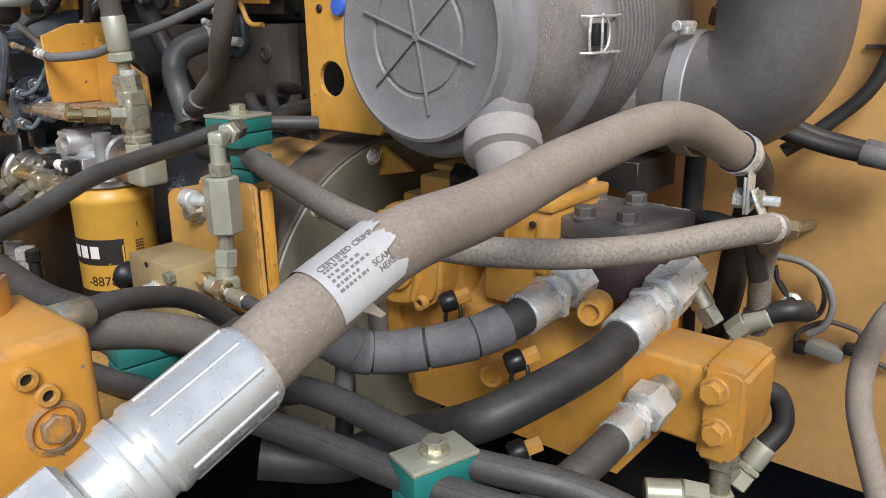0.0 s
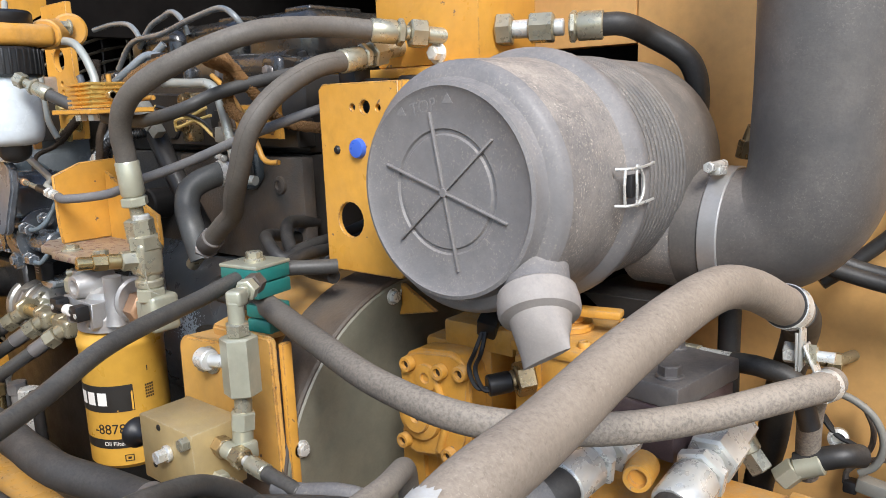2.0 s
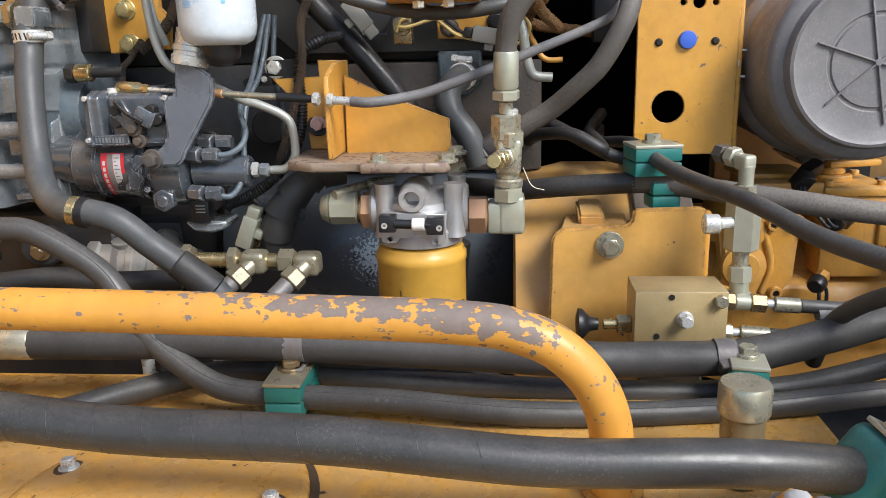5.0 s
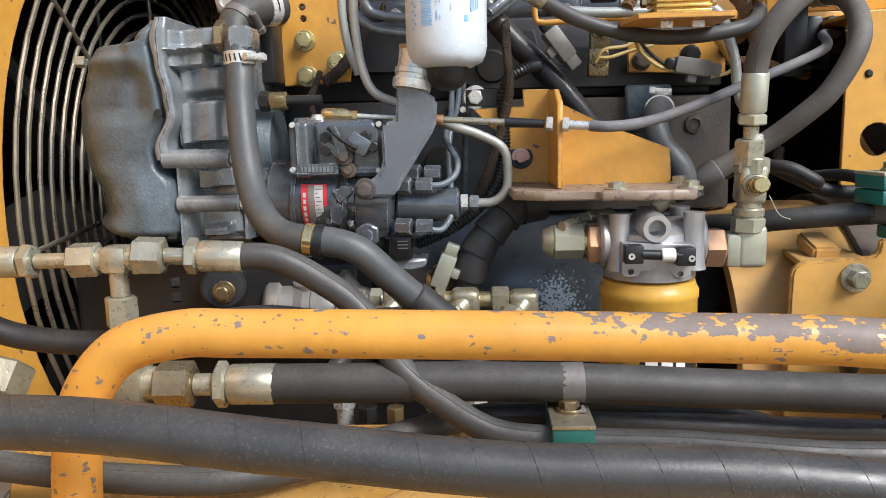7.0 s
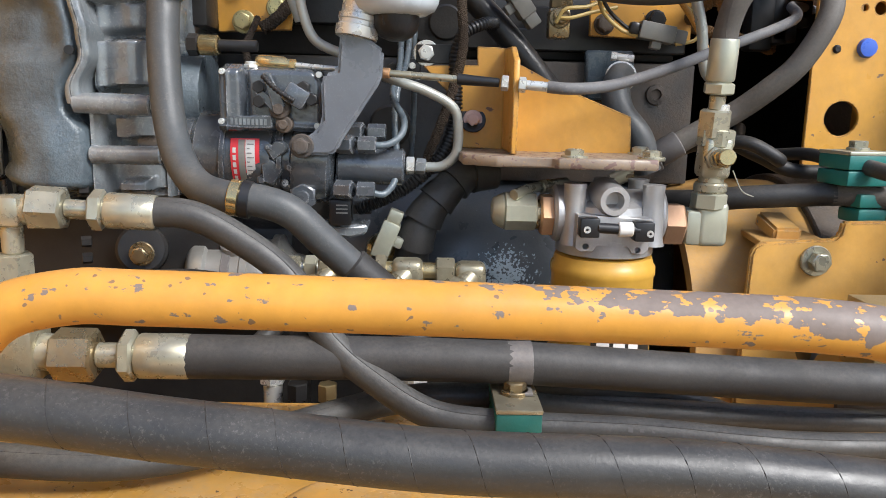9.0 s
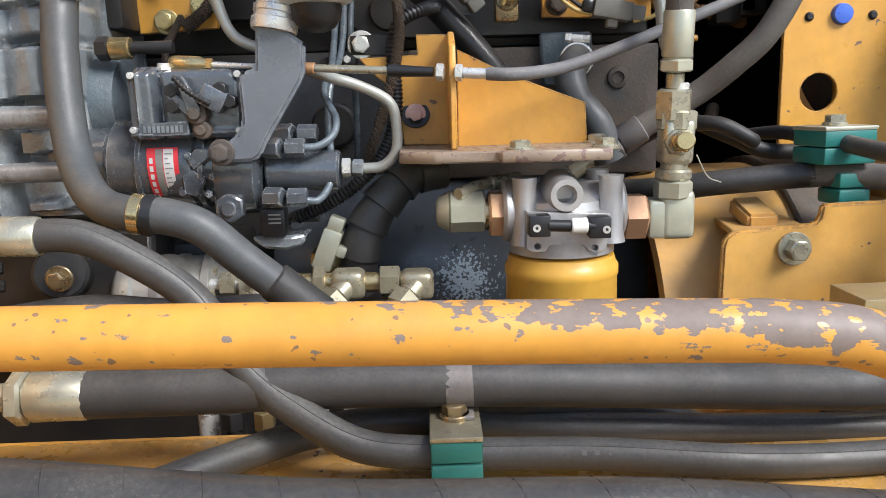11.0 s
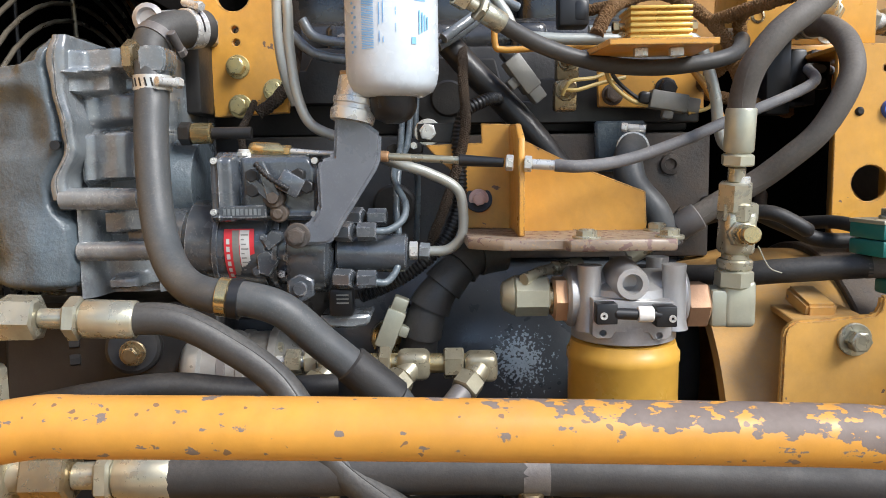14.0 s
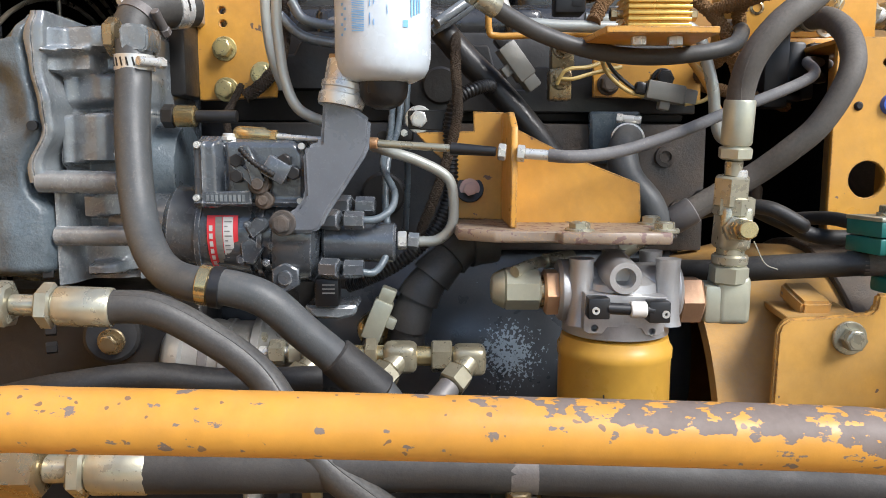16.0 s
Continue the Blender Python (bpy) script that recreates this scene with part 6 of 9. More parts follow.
hose("thin black hose tucked under the thick hose", [(-1.195, 0.36, 1.486), (-1.141, 0.36, 1.477), (-1.097, 0.36, 1.467), (-1.032, 0.37, 1.452), (-0.9352, 0.385, 1.437), (-0.7923, 0.4, 1.385), (-0.6233, 0.41, 1.384), (-0.5, 0.45, 1.42)], 0.0095, RUBBER)
hose("dusty grey hose dropping from the green clamp to the control valve",
     [(-0.68, 0.62, 1.640), (-0.722, 0.545, 1.643), (-0.7058, 0.4532, 1.633), (-0.6657, 0.3421, 1.625), (-0.6317, 0.2719, 1.610), (-0.602, 0.220, 1.605), (-0.580, 0.183, 1.604), (-0.566, 0.164, 1.600)],
     0.0085, HOSE, end=[("ferrule", "cyl", 0.032, 0.0198, PALE), ("neck", "cyl", 0.006, 0.0125, PALE)])


def valve_inlet():
    ob = thing("union_fitting", (-0.515, 0.142, 1.575), "row of pale zinc unions screwed into the control valve", "fitting")
    chain(ob, (-0.525, 0.1415, 1.578), Vector((1, -0.30, 0.03)), [("nut", "hex", 0.017, 0.022, PALE), ("stem", "cyl", 0.003, 0.016, BRONZE), ("long_hex", "hex", 0.030, 0.021, PALE), ("stem", "cyl", 0.004, 0.016, BRONZE)])
    part("bent_tube", tube([(-0.549, 0.141, 1.5950), (-0.544, 0.1345, 1.5915), (-0.538, 0.1330, 1.5845), (-0.531, 0.1370, 1.5792), (-0.522, 0.1405, 1.578)], 0.0050, 14, 6), PALE, ob)
    part("branch", tube([(-0.49, 0.15, 1.585), (-0.491, 0.158, 1.586), (-0.490, 0.172, 1.578)], 0.011, 16, 6), SLEEVE, ob)


valve_inlet()
hose("dusty black pilot hose curving down from the control valve",
     [(-0.4895, 0.232, 1.569), (-0.500, 0.262, 1.566), (-0.515, 0.295, 1.557), (-0.54, 0.345, 1.535), (-0.56, 0.40, 1.49), (-0.56, 0.44, 1.43)], 0.0088, HOSE, name="pilot_hose", group="pilot hoses",
     start=[("ferrule", "ferrule", 0.038, 0.023, GREENZINC), NIP(0.012, 0.012, GREENZINC), ("nut", "hex", 0.018, 0.022, PALE)])
hose("dusty grey pilot hose with a bright ferrule",
     [(-0.462, 0.492, 1.46), (-0.455, 0.482, 1.505), (-0.440, 0.463, 1.530), (-0.424, 0.438, 1.540), (-0.411, 0.410, 1.545), (-0.404, 0.365, 1.546), (-0.399, 0.322, 1.540)], 0.0092, DUSTTOP, name="pilot_hose", group="pilot hoses",
     end=[("ferrule", "ferrule", 0.036, 0.024, ZINC), ("nut", "hex", 0.018, 0.022, ZINC)])

# strap over the thick hose onto its clamps
def hose_strap(c, tail):
    c = Vector(c)
    ob = thing("hose_strap", c, "grey steel P-strap holding the thick hose on the clamp", "strap", group="hose straps")
    part("loop", lathe(c - Vector((0.010, 0, 0)), (1, 0, 0.02), [(0.0168, 0), (0.0182, 0.0003), (0.0182, 0.0197), (0.0168, 0.02)], 30), DULLSTEEL, ob)
    part("foot", box((c.x, tail[1], tail[2]), (0.020, 0.026, 0.003), bev=0.001), DULLSTEEL, ob)


hose_strap((-1.097, 0.335, 1.488), (-1.098, 0.327, 1.4685))
hose_strap((-0.6733, 0.372, 1.463), (-0.655, 0.352, 1.4655))


def left_tee():
    c = Vector((-1.5, 0.334, 1.607))
    ob = thing("tee_fitting", c, "zinc hydraulic tee joining two hoses over an upright riser", "fitting")
    d = Vector((1, 0, 0.012)).normalized()
    part("tee_bar", cyl(c - d * 0.017, c + d * 0.017, 0.0110, 22), GREENZINC, ob)
    part("tee_block", box(c, (0.024, 0.024, 0.024), bev=0.004), GREENZINC, ob)
    chain(ob, c + d * 0.016, d, [("nut", "hex", 0.026, 0.0275, GREENZINC), ("nipple", "cyl", 0.02, 0.014, GREENZINC)])
    chain(ob, c - d * 0.016, -d, [("nut", "hex", 0.026, 0.0275, GREENZINC), ("nipple", "cyl", 0.020, 0.014, GREENZINC)])
    z = Vector((0, 0, -1))
    chain(ob, c + z * 0.010, z, [("riser_neck", "cyl", 0.024, 0.0165, GREENZINC), ("riser_nut", "hex", 0.028, 0.025, GREENZINC), ("riser_stem", "cyl", 0.005, 0.018, GREENZINC), ("riser_block", "hex", 0.05, 0.031, PALE), ("riser_base", "cyl", 0.05, 0.024, GREENZINC)])
    a = c - d * 0.062
    hose("black hose from the steel tee looping down beside the fan shroud",
         [a - d * 0.05, a - d * 0.08, (-1.662, 0.34, 1.595), (-1.66, 0.36, 1.555), (-1.636, 0.37, 1.532), (-1.543, 0.385, 1.516), (-1.46, 0.4, 1.528), (-1.397, 0.42, 1.531), (-1.335, 0.43, 1.523), (-1.26, 0.45, 1.52)],
         0.0122, RUBBER, start=[("ferrule", "ferrule", 0.050, 0.0285, GREENZINC), NIP(0.016, 0.014)])


left_tee()


def end_block_fitting():
    """The block that the thick hose's bronze nut screws into, and the big hex plug farther along."""
    c = Vector((-1.492, 0.325, 1.495))
    ob = thing("port_block", c, "pale zinc port block holding the bronze hose nut", "fitting")
    part("body", box(c + Vector((-0.004, 0, 0)), (0.036, 0.036, 0.046), bev=0.005), OLIVEZINC, ob)
    part("collar", cyl(c + Vector((0.01, 0, 0)), c + Vector((0.044, 0, 0)), 0.015), GREENZINC, ob)
    q = Vector((-1.582, 0.27, 1.508))
    plug = thing("hex_plug", q, "large worn zinc hex cap beside the shroud", "plug")
    part("hex", hexa(q + Vector((0.004, 0.014, 0.020)), q + Vector((0, -0.004, -0.004)), 0.040), OLIVEZINC, plug)
    part("washer", cyl(q + Vector((0, -0.0045, -0.005)), q + Vector((-0.0006, -0.0065, -0.009)), 0.0235, 28), BRONZE, plug)
    part("neck", cyl(q + Vector((0, -0.003, -0.002)), (q.x - 0.004, q.y - 0.025, 1.4205), 0.018), ZINC, plug)


end_block_fitting()
# low parts under the rail
def low_fittings():
    ob = thing("valve_row", (-1.267, 0.4, 1.428), "row of dark solenoid fittings low behind the rail", "fitting")
    for p, r, m in ((((-1.33, 0.44, 1.432), 0.012, ZINC), ((-1.301, 0.42, 1.423), 0.010, BLACKBITS), ((-1.27, 0.41, 1.426), 0.009, BRASS), ((-1.225, 0.42, 1.437), 0.013, ALU), ((-1.185, 0.42, 1.436), 0.014, ZINC), ((-1.16, 0.42, 1.437), 0.010, BLACKBITS))):
        p = Vector(p) + Vector((0, 0.045, -0.022))
        part("fitting", join(hexa(p, p + Vector((0, 0, 0.018)), r * 1.9), cyl(p - Vector((0, 0, 0.06)), p, r * 0.8)), m, ob)


low_fittings()


# ================================================================ solenoid block, check valve and pump bracket
def solenoid_block():
    x0, x1, y0, y1, z1 = -0.7563, -0.662, 0.4085, 0.466, 1.519
    ob = thing("solenoid_block", (-0.71, 0.43, 1.45), "square gold valve block with bolts and black knob", "valve block")
    part("body", span((x0, y0, z1 - 0.068), (x1, y1, z1), bev=0.0015), BLOCK, ob)
    f = y0 - 0.0005
    for p in ((-0.7053, 0.4085, 1.49), ):
        part("bolt", join(cyl((p[0], f + 0.001, p[2]), (p[0], f - 0.004, p[2]), 0.0085), hexa((p[0], f - 0.003, p[2]), (p[0], f - 0.014, p[2]), 0.012)), ZINC, ob)
    for p in ((-0.7194, 0.4085, 1.513), (-0.7331, 0.4085, 1.47)):
        part("hole", cyl((p[0], f + 0.002, p[2]), (p[0], f - 0.0006, p[2]), 0.0032, 14, bev=0.0002), BLACKBITS, ob)
    p = (-0.6771, 0.4085, 1.51)
    part("corner_bolt", hexa((x1 - 0.008, f + 0.001, p[2]), (x1 - 0.008, f - 0.008, p[2]), 0.012), GREENZINC, ob)
    k = Vector((-0.8133, 0.4319, 1.475))
    e = Vector((x0, k.y, k.z))
    part("knob_stem", join(hexa(e, e + Vector((-0.016, 0, 0)), 0.018), cyl(e + Vector((-0.015, 0, 0)), e + Vector((-0.030, 0, 0)), 0.006)), BRASS, ob)
    part("knob", lathe(k + Vector((0.022, 0, 0)), (-1, 0, 0), [(0.0065, 0), (0.008, 0.009), (0.0125, 0.013), (0.0165, 0.017), (0.0170, 0.0215), (0.010, 0.0235), (0, 0.0235)], 26), BLACK, ob, "black push knob")
    # right-hand fittings
    s = Vector((x1, 0.437, (-0.6553, 0.437, 1.5)[2]))
    d = Vector((1, -0.06, -0.05))
    chain(ob, s, d, [("nut", "hex", 0.014, 0.018, BRONZE), ("tee", "cyl", 0.016, 0.017, PALE), ("nut", "hex", 0.016, 0.018, BRONZE), ("stem", "cyl", 0.008, 0.010, ZINC), ("ferrule", "cyl", 0.026, 0.0165, GREENZINC), ("hose_tail", "cyl", 0.05, 0.0145, HOSE)])
    s2 = Vector((x1, 0.432, (-0.6506, 0.432, 1.467)[2]))
    chain(ob, s2, d, [("nut", "hex", 0.012, 0.016, PALE), ("stem", "cyl", 0.008, 0.010, ZINC), ("ferrule", "cyl", 0.030, 0.0165, GREENZINC), ("hose_tail", "cyl", 0.05, 0.0145, HOSE)])
    return s, s2


solenoid_block()
for k, za in enumerate((1.488, 1.460)):
    hose("thin black pilot hose from the gold valve block", [(-0.565, 0.430, za), (-0.535, 0.432, za + 0.004), (-0.50, 0.445, za + 0.009), (-0.476, 0.454, za + 0.004), (-0.466, 0.450, za - 0.02), (-0.462, 0.44, za - 0.07)], 0.0088, SLEEVE if k == 0 else RUBBER, name="pilot_hose", group="pilot hoses")


def check_valve():
    x, y = -0.640, 0.455
    ob = thing("check_valve", (x, y, 1.49), "pale hexagonal check valve with elbow and adjuster", "valve")
    part("lower_tee", join(cyl((x, y - 0.006, 1.490), (x, y - 0.004, 1.520), 0.010), box((x, y - 0.006, 1.497), (0.026, 0.02, 0.018), bev=0.003)), PALE, ob)
    part("lower_nut", hexa((x, y - 0.004, 1.516), (x, y - 0.002, 1.534), 0.021), PALE, ob)
    part("neck", cyl((x, y - 0.002, 1.530), (x, y, 1.556), 0.0085), GREENZINC, ob)
    part("body", hexa((x, y, 1.551), (x, y, 1.609), 0.031, turn=0.3), PALE, ob, "grey painted hexagonal valve body")
    part("upper_nut", hexa((x, y, 1.609), (x, y, 1.622), 0.020), GREENZINC, ob)
    part("elbow", join(cyl((x, y, 1.620), (x, y, 1.642), 0.0078, 20), box((x - 0.001, y + 0.003, 1.645), (0.016, 0.018, 0.016), turn=(0, 0, 27), bev=0.0035, seg=3)), PALE, ob)
    chain(ob, (x - 0.003, y + 0.010, 1.647), Vector((-0.45, 0.85, 0.10)), [("neck", "cyl", 0.006, 0.0135, PALE), ("nut", "hex", 0.012, 0.019, PALE), ("stem", "cyl", 0.004, 0.014, BRONZE), ("nut", "hex", 0.014, 0.018, BROWNIRON)])
    # round adjuster on its flank
    c = Vector((-0.672, 0.441, 1.583))
    part("adjuster", join(cyl(c + Vector((-0.012, 0, 0)), c + Vector((0.004, 0, 0)), 0.0105, 24), cyl(c + Vector((0.003, 0.0, 0)), (x, y, 1.583), 0.0065, 14)), ZINC, ob, "knurled steel adjuster")


check_valve()


def pump_bracket():
    ob = thing("pump_bracket", (-0.78, 0.5, 1.36), "dusty yellow bent plate bracket with a hex bolt", "bracket")
    y = 0.508
    front = [(-0.8379, 0.508, 1.548), (-0.8347, 0.508, 1.557), (-0.8264, 0.508, 1.562), (-0.7519, 0.508, 1.567), (-0.7469, 0.508, 1.572), (-0.7448, 0.508, 1.585), (-0.6681, 0.508, 1.587), (-0.664, 0.508, 1.582), ((-0.66, 0.508, 1.437)[0], y, 1.38), ((-0.8414, 0.508, 1.419)[0], y, 1.38)]
    part("front_plate", slab(front, (0, 0.009, 0), bev=0.0022, seg=2), PLATE, ob)
    a, b = Vector(front[2]), Vector(front[3])
    part("top_plate", slab([(a.x, 0.515, a.z), (b.x, 0.515, b.z), (b.x + 0.01, 0.60, b.z + 0.012), (a.x + 0.012, 0.60, a.z + 0.010)], (0, 0, -0.007), bev=0.001), DUSTY, ob)
    q = Vector((-0.79, 0.535, 1.566))
    part("tab", slab([q + Vector((-0.015, 0, -0.010)), q + Vector((0.015, 0, -0.010)), q + Vector((0.015, 0.0, 0.008)), q + Vector((-0.015, 0.0, 0.008))], (0, 0.05, 0.012), bev=0.003, seg=2), DUSTY, ob)
    part("edge_plate", span((front[8][0] - 0.004, 0.5175, 1.38), (front[8][0] + 0.004, 0.530, 1.58), bev=0.002), YELLOW, ob)
    bolt(ob, (-0.7713, 0.506, 1.544), (0, -1, 0), 0.0185, washer=1.75, mat=GREENZINC)


pump_bracket()


# ================================================================ bell housing and pump
def bell_housing():
    c = Vector((-0.66, 0.725, 1.394))
    ob = thing("bell_housing", c + Vector((-0.1, 0, -0.2)), "round dusty bell housing with an olive end face", "housing")
    part("shell", lathe(c + Vector((-0.222, 0, 0)), (1, 0, 0), [(0.19, 0), (0.199, 0.003), (0.203, 0.03), (0.213, 0.07), (0.212, 0.185)], 80, shut=False), DUSTY, ob)
    # rim drawn wider in brown to paint the shadow on the shell beside it
    part("flange", lathe(c + Vector((-0.038, 0, 0)), (1, 0, 0), [(0.205, -0.034), (0.2185, -0.034), (0.2205, -0.032), (0.2205, 0.036), (0.218, 0.0385), (0.210, 0.0385)], 80, shut=False), BROWNIRON, ob, "brown oily rim of the housing, widened for the shadow on the shell")
    part("end_face", lathe(c + Vector((-0.02, 0, 0)), (1, 0, 0), [(0.211, 0), (0.2165, 0.004), (0.2165, 0.020), (0.214, 0.0225), (0.188, 0.0225), (0.175, 0.018), (0.10, 0.016), (0, 0.016)], 72), OLIVE, ob)
    for k in range(12):
        a = k * math.pi / 6 + 0.2
        part("bolt", join(hexa(c + Vector((0.001, 0.203 * math.cos(a), 0.203 * math.sin(a))), c + Vector((0.010, 0.203 * math.cos(a), 0.203 * math.sin(a))), 0.013), cyl(c + Vector((0.001, 0.203 * math.cos(a), 0.203 * math.sin(a))), c + Vector((0.004, 0.203 * math.cos(a), 0.203 * math.sin(a))), 0.010)), ZINC, ob)


bell_housing()


def hydraulic_pump():
    ob = thing("hydraulic_pump", (-0.45, 0.75, 1.2), "cast yellow hydraulic pump with bolted covers and ports", "pump")
    part("main_body", join(lathe((-0.63, 0.80, 1.40), (1, 0, 0), [(0.12, 0), (0.13, 0.02), (0.13, 0.10), (0.11, 0.13), (0.105, 0.27), (0.09, 0.30), (0, 0.30)], 40)), CAST, ob)
    part("lower_body", relief(lambda z: -0.610, lambda z: -0.300, 1.30, 1.462, lambda u, x, z: 0.668 + 0.05 * ease(1.44, 1.462, z) + 0.02 * ease(0.1, 0.0, u) - 0.012 * plateau(-0.47, -0.36, 0.02, x) * plateau(1.36, 1.43, 0.015, z), 0.80, 40, 26), CAST, ob, smooth=60)
    # flat cover facing the walkway, its rim screws and two bosses
    n = Vector((0, -1, 0))
    outline = [(-0.6131, 0.64, 1.528), (-0.6029, 0.64, 1.545), (-0.584, 0.64, 1.554), (-0.5361, 0.64, 1.559), (-0.5213, 0.64, 1.554), (-0.5099, 0.64, 1.538), (-0.5137, 0.64, 1.465), (-0.5212, 0.64, 1.447), (-0.5375, 0.64, 1.436), (-0.5893, 0.64, 1.427), (-0.6081, 0.64, 1.433), (-0.6135, 0.64, 1.454), (-0.6059, 0.64, 1.479)]
    part("mount_lobe", relief(lambda z: -0.648 + 0.020 * ease(1.44, 1.50, z), lambda z: -0.600, 1.33, 1.505, lambda u, x, z: 0.672 + 0.03 * ease(0.35, 0.0, u) + 0.05 * ease(1.47, 1.505, z) - 0.008 * plateau(1.38, 1.44, 0.02, z), 0.82, 14, 20), CAST, ob, smooth=60)
    part("side_cover", slab(outline, (0, 0.035, 0), bev=0.005, seg=3), CAST, ob)
    part("cover_body", span((-0.598, 0.672, 1.40), (-0.505, 0.80, 1.560), bev=0.006), CAST, ob)
    c = Vector((-0.5794, 0.64, 1.48))
    part("cover_boss", lathe(c, n, [(0.030, -0.002), (0.028, 0.006), (0.019, 0.008), (0.0175, 0.012), (0.0065, 0.012), (0.0055, 0.006), (0, 0.006)], 28), CAST, ob)
    part("cover_socket", hexa(c + n * 0.007, c + n * 0.0075, 0.010), BLACKBITS, ob)
    for q in ((-0.5686, 0.64, 1.525),):
        part("cover_boss", lathe(q, n, [(0.016, -0.002), (0.015, 0.004), (0.009, 0.005), (0.006, 0.005), (0.005, 0.002), (0, 0.002)], 22), CAST, ob)
    part("cover_rib", tube([(-0.5587, 0.64, 1.53), (-0.55, 0.64, 1.506), (-0.5451, 0.64, 1.475), (-0.5543, 0.64, 1.443)], 0.005, 10, 5), CAST, ob)
    for q in ((-0.5925, 0.638, 1.537), (-0.5469, 0.638, 1.537), (-0.5176, 0.638, 1.541), (-0.602, 0.638, 1.445), (-0.5374, 0.638, 1.444)):
        socket_bolt(ob, q, n, 0.0088)
    # stepped block over the cover
    part("upper_block", join(span((-0.566, 0.668, 1.556), (-0.474, 0.78, 1.585), bev=0.004), span((-0.572, 0.70, 1.585), (-0.48, 0.79, 1.592), bev=0.002)), CAST, ob)
    part("wedge", box((-0.606, 0.675, 1.512), (0.024, 0.03, 0.010), turn=(0, 10, -20), bev=0.002), CAST, ob)
    # regulator with a flanged top
    part("regulator", join(span((-0.473, 0.668, 1.455), (-0.388, 0.78, 1.576), bev=0.005), span((-0.476, 0.664, 1.566), (-0.385, 0.784, 1.579), bev=0.003), span((-0.468, 0.660, 1.500), (-0.440, 0.670, 1.564), bev=0.003), box((-0.396, 0.668, 1.53), (0.014, 0.012, 0.06), bev=0.003)), CAST, ob)
    part("round_flange", join(cyl((-0.446, 0.728, 1.578), (-0.446, 0.728, 1.587), 0.028, 28), cyl((-0.446, 0.728, 1.587), (-0.446, 0.728, 1.598), 0.019, 26)), CAST, ob)
    part("lever", box((-0.420, 0.722, 1.602), (0.075, 0.018, 0.009), turn=(0, 0, 12), bev=0.003), CAST, ob)
    for x, y in ((-0.466, 0.680), (-0.466, 0.765), (-0.398, 0.680), (-0.398, 0.765)):
        socket_bolt(ob, (x, y, 1.580), (0, 0, 1), 0.0065)
    for x, zz in ((-0.408, 1.552), (-0.396, 1.505)):
        part("hole", cyl((x, 0.6655, zz), (x, 0.6625, zz), 0.0035, 12, bev=0.0003), BLACKBITS, ob)
    # pressure sensor with its black boot and wires
    s = Vector((-0.446, 0.662, 1.545))
    e = Vector((-0.62, -0.78, -0.10)).normalized()
    chain(ob, s, e, [("sensor_hex", "hex", 0.020, 0.030, BRONZE), ("sensor_collar", "cyl", 0.004, 0.022, BRONZE), ("sensor_boot", "cyl", 0.024, 0.022, BLACK)])
    q = s + e * 0.044
    top = Vector((-0.508, 0.662, 1.582))
    for w in (0.0, 0.008):
        part("wire", tube([q + Vector((w, 0, -0.002)), q + Vector((-0.012 + w, -0.006, -0.004)), q + Vector((-0.026 + w, -0.002, 0.012)), top + Vector((-0.002 + w, -0.012, -0.02)), top + Vector((w * 0.5, 0, 0))], 0.0024, 8, 6), BLACK, ob)
    part("plug_connector", join(box(top + Vector((0.004, 0.006, 0.006)), (0.022, 0.020, 0.026), turn=(35, 15, 20), bev=0.003), box(top + Vector((0.020, 0.022, 0.018)), (0.030, 0.018, 0.018), turn=(20, -20, 30), bev=0.003)), BLACK, ob)
    # capped ports low on the front
    for p, w in ((Vector((-0.484, 0.632, 1.462)), 0), (Vector((-0.3741, 0.6, 1.435)), 1), (Vector((-0.3555, 0.58, 1.351)), 2)):
        m = Vector((-0.6, -0.75, -0.25)).normalized()
        part("port_hex", hexa(p + Vector((0.010, 0.012, 0.005)), p, 0.015), CAST, ob)
        part("port_cap", lathe(p, m, [(0.010, 0), (0.0115, 0.003), (0.0115, 0.014), (0.009, 0.018), (0, 0.018)], 20), BLACK, ob, "black rubber port cap")
        part("cap_strap", tube([p + m * 0.004, p + Vector((-0.004, -0.013, -0.016)), p + Vector((-0.001, -0.011, -0.031)), p + Vector((0.007, -0.007, -0.031)), p + Vector((0.009, -0.003, -0.014)), p + Vector((0.004, -0.001, -0.003))], 0.0024, 8, 5), BLACK, ob)
    for p in ((-0.4264, 0.62, 1.393), (-0.3178, 0.63, 1.488)):
        part("boss", lathe(p, (0.3, -1, 0.1), [(0.0155, -0.03), (0.0135, 0.0), (0.0125, 0.003), (0.0085, 0.003), (0.0075, -0.004), (0, -0.004)], 22), CAST, ob)
    # right-hand gear pump body
    part("gear_pump_neck", box((-0.335, 0.755, 1.375), (0.05, 0.095, 0.085), bev=0.008, seg=3), CAST, ob)
    part("gear_pump", box((-0.272, 0.757, 1.379), (0.084, 0.085, 0.088), bev=0.006, seg=3), CAST, ob, "square yellow gear pump with end plate")
    part("end_plate", slab([(-0.236, 0.708, 1.43), (-0.202, 0.712, 1.43), (-0.192, 0.722, 1.424), (-0.192, 0.722, 1.345), (-0.205, 0.712, 1.325), (-0.236, 0.708, 1.325)], (0, 0.09, 0), bev=0.005, seg=2), CAST, ob)
    for x, z in ((-0.2217, 1.405), (-0.216, 1.362)):
        part("bolt", join(hexa((x, 0.710, z), (x, 0.695, z), 0.021), cyl((x, 0.709, z), (x, 0.705, z), 0.015)), CAST, ob)
    part("bolt", hexa((-0.325, 0.708, 1.350), (-0.325, 0.695, 1.350), 0.017), BRONZE, ob)
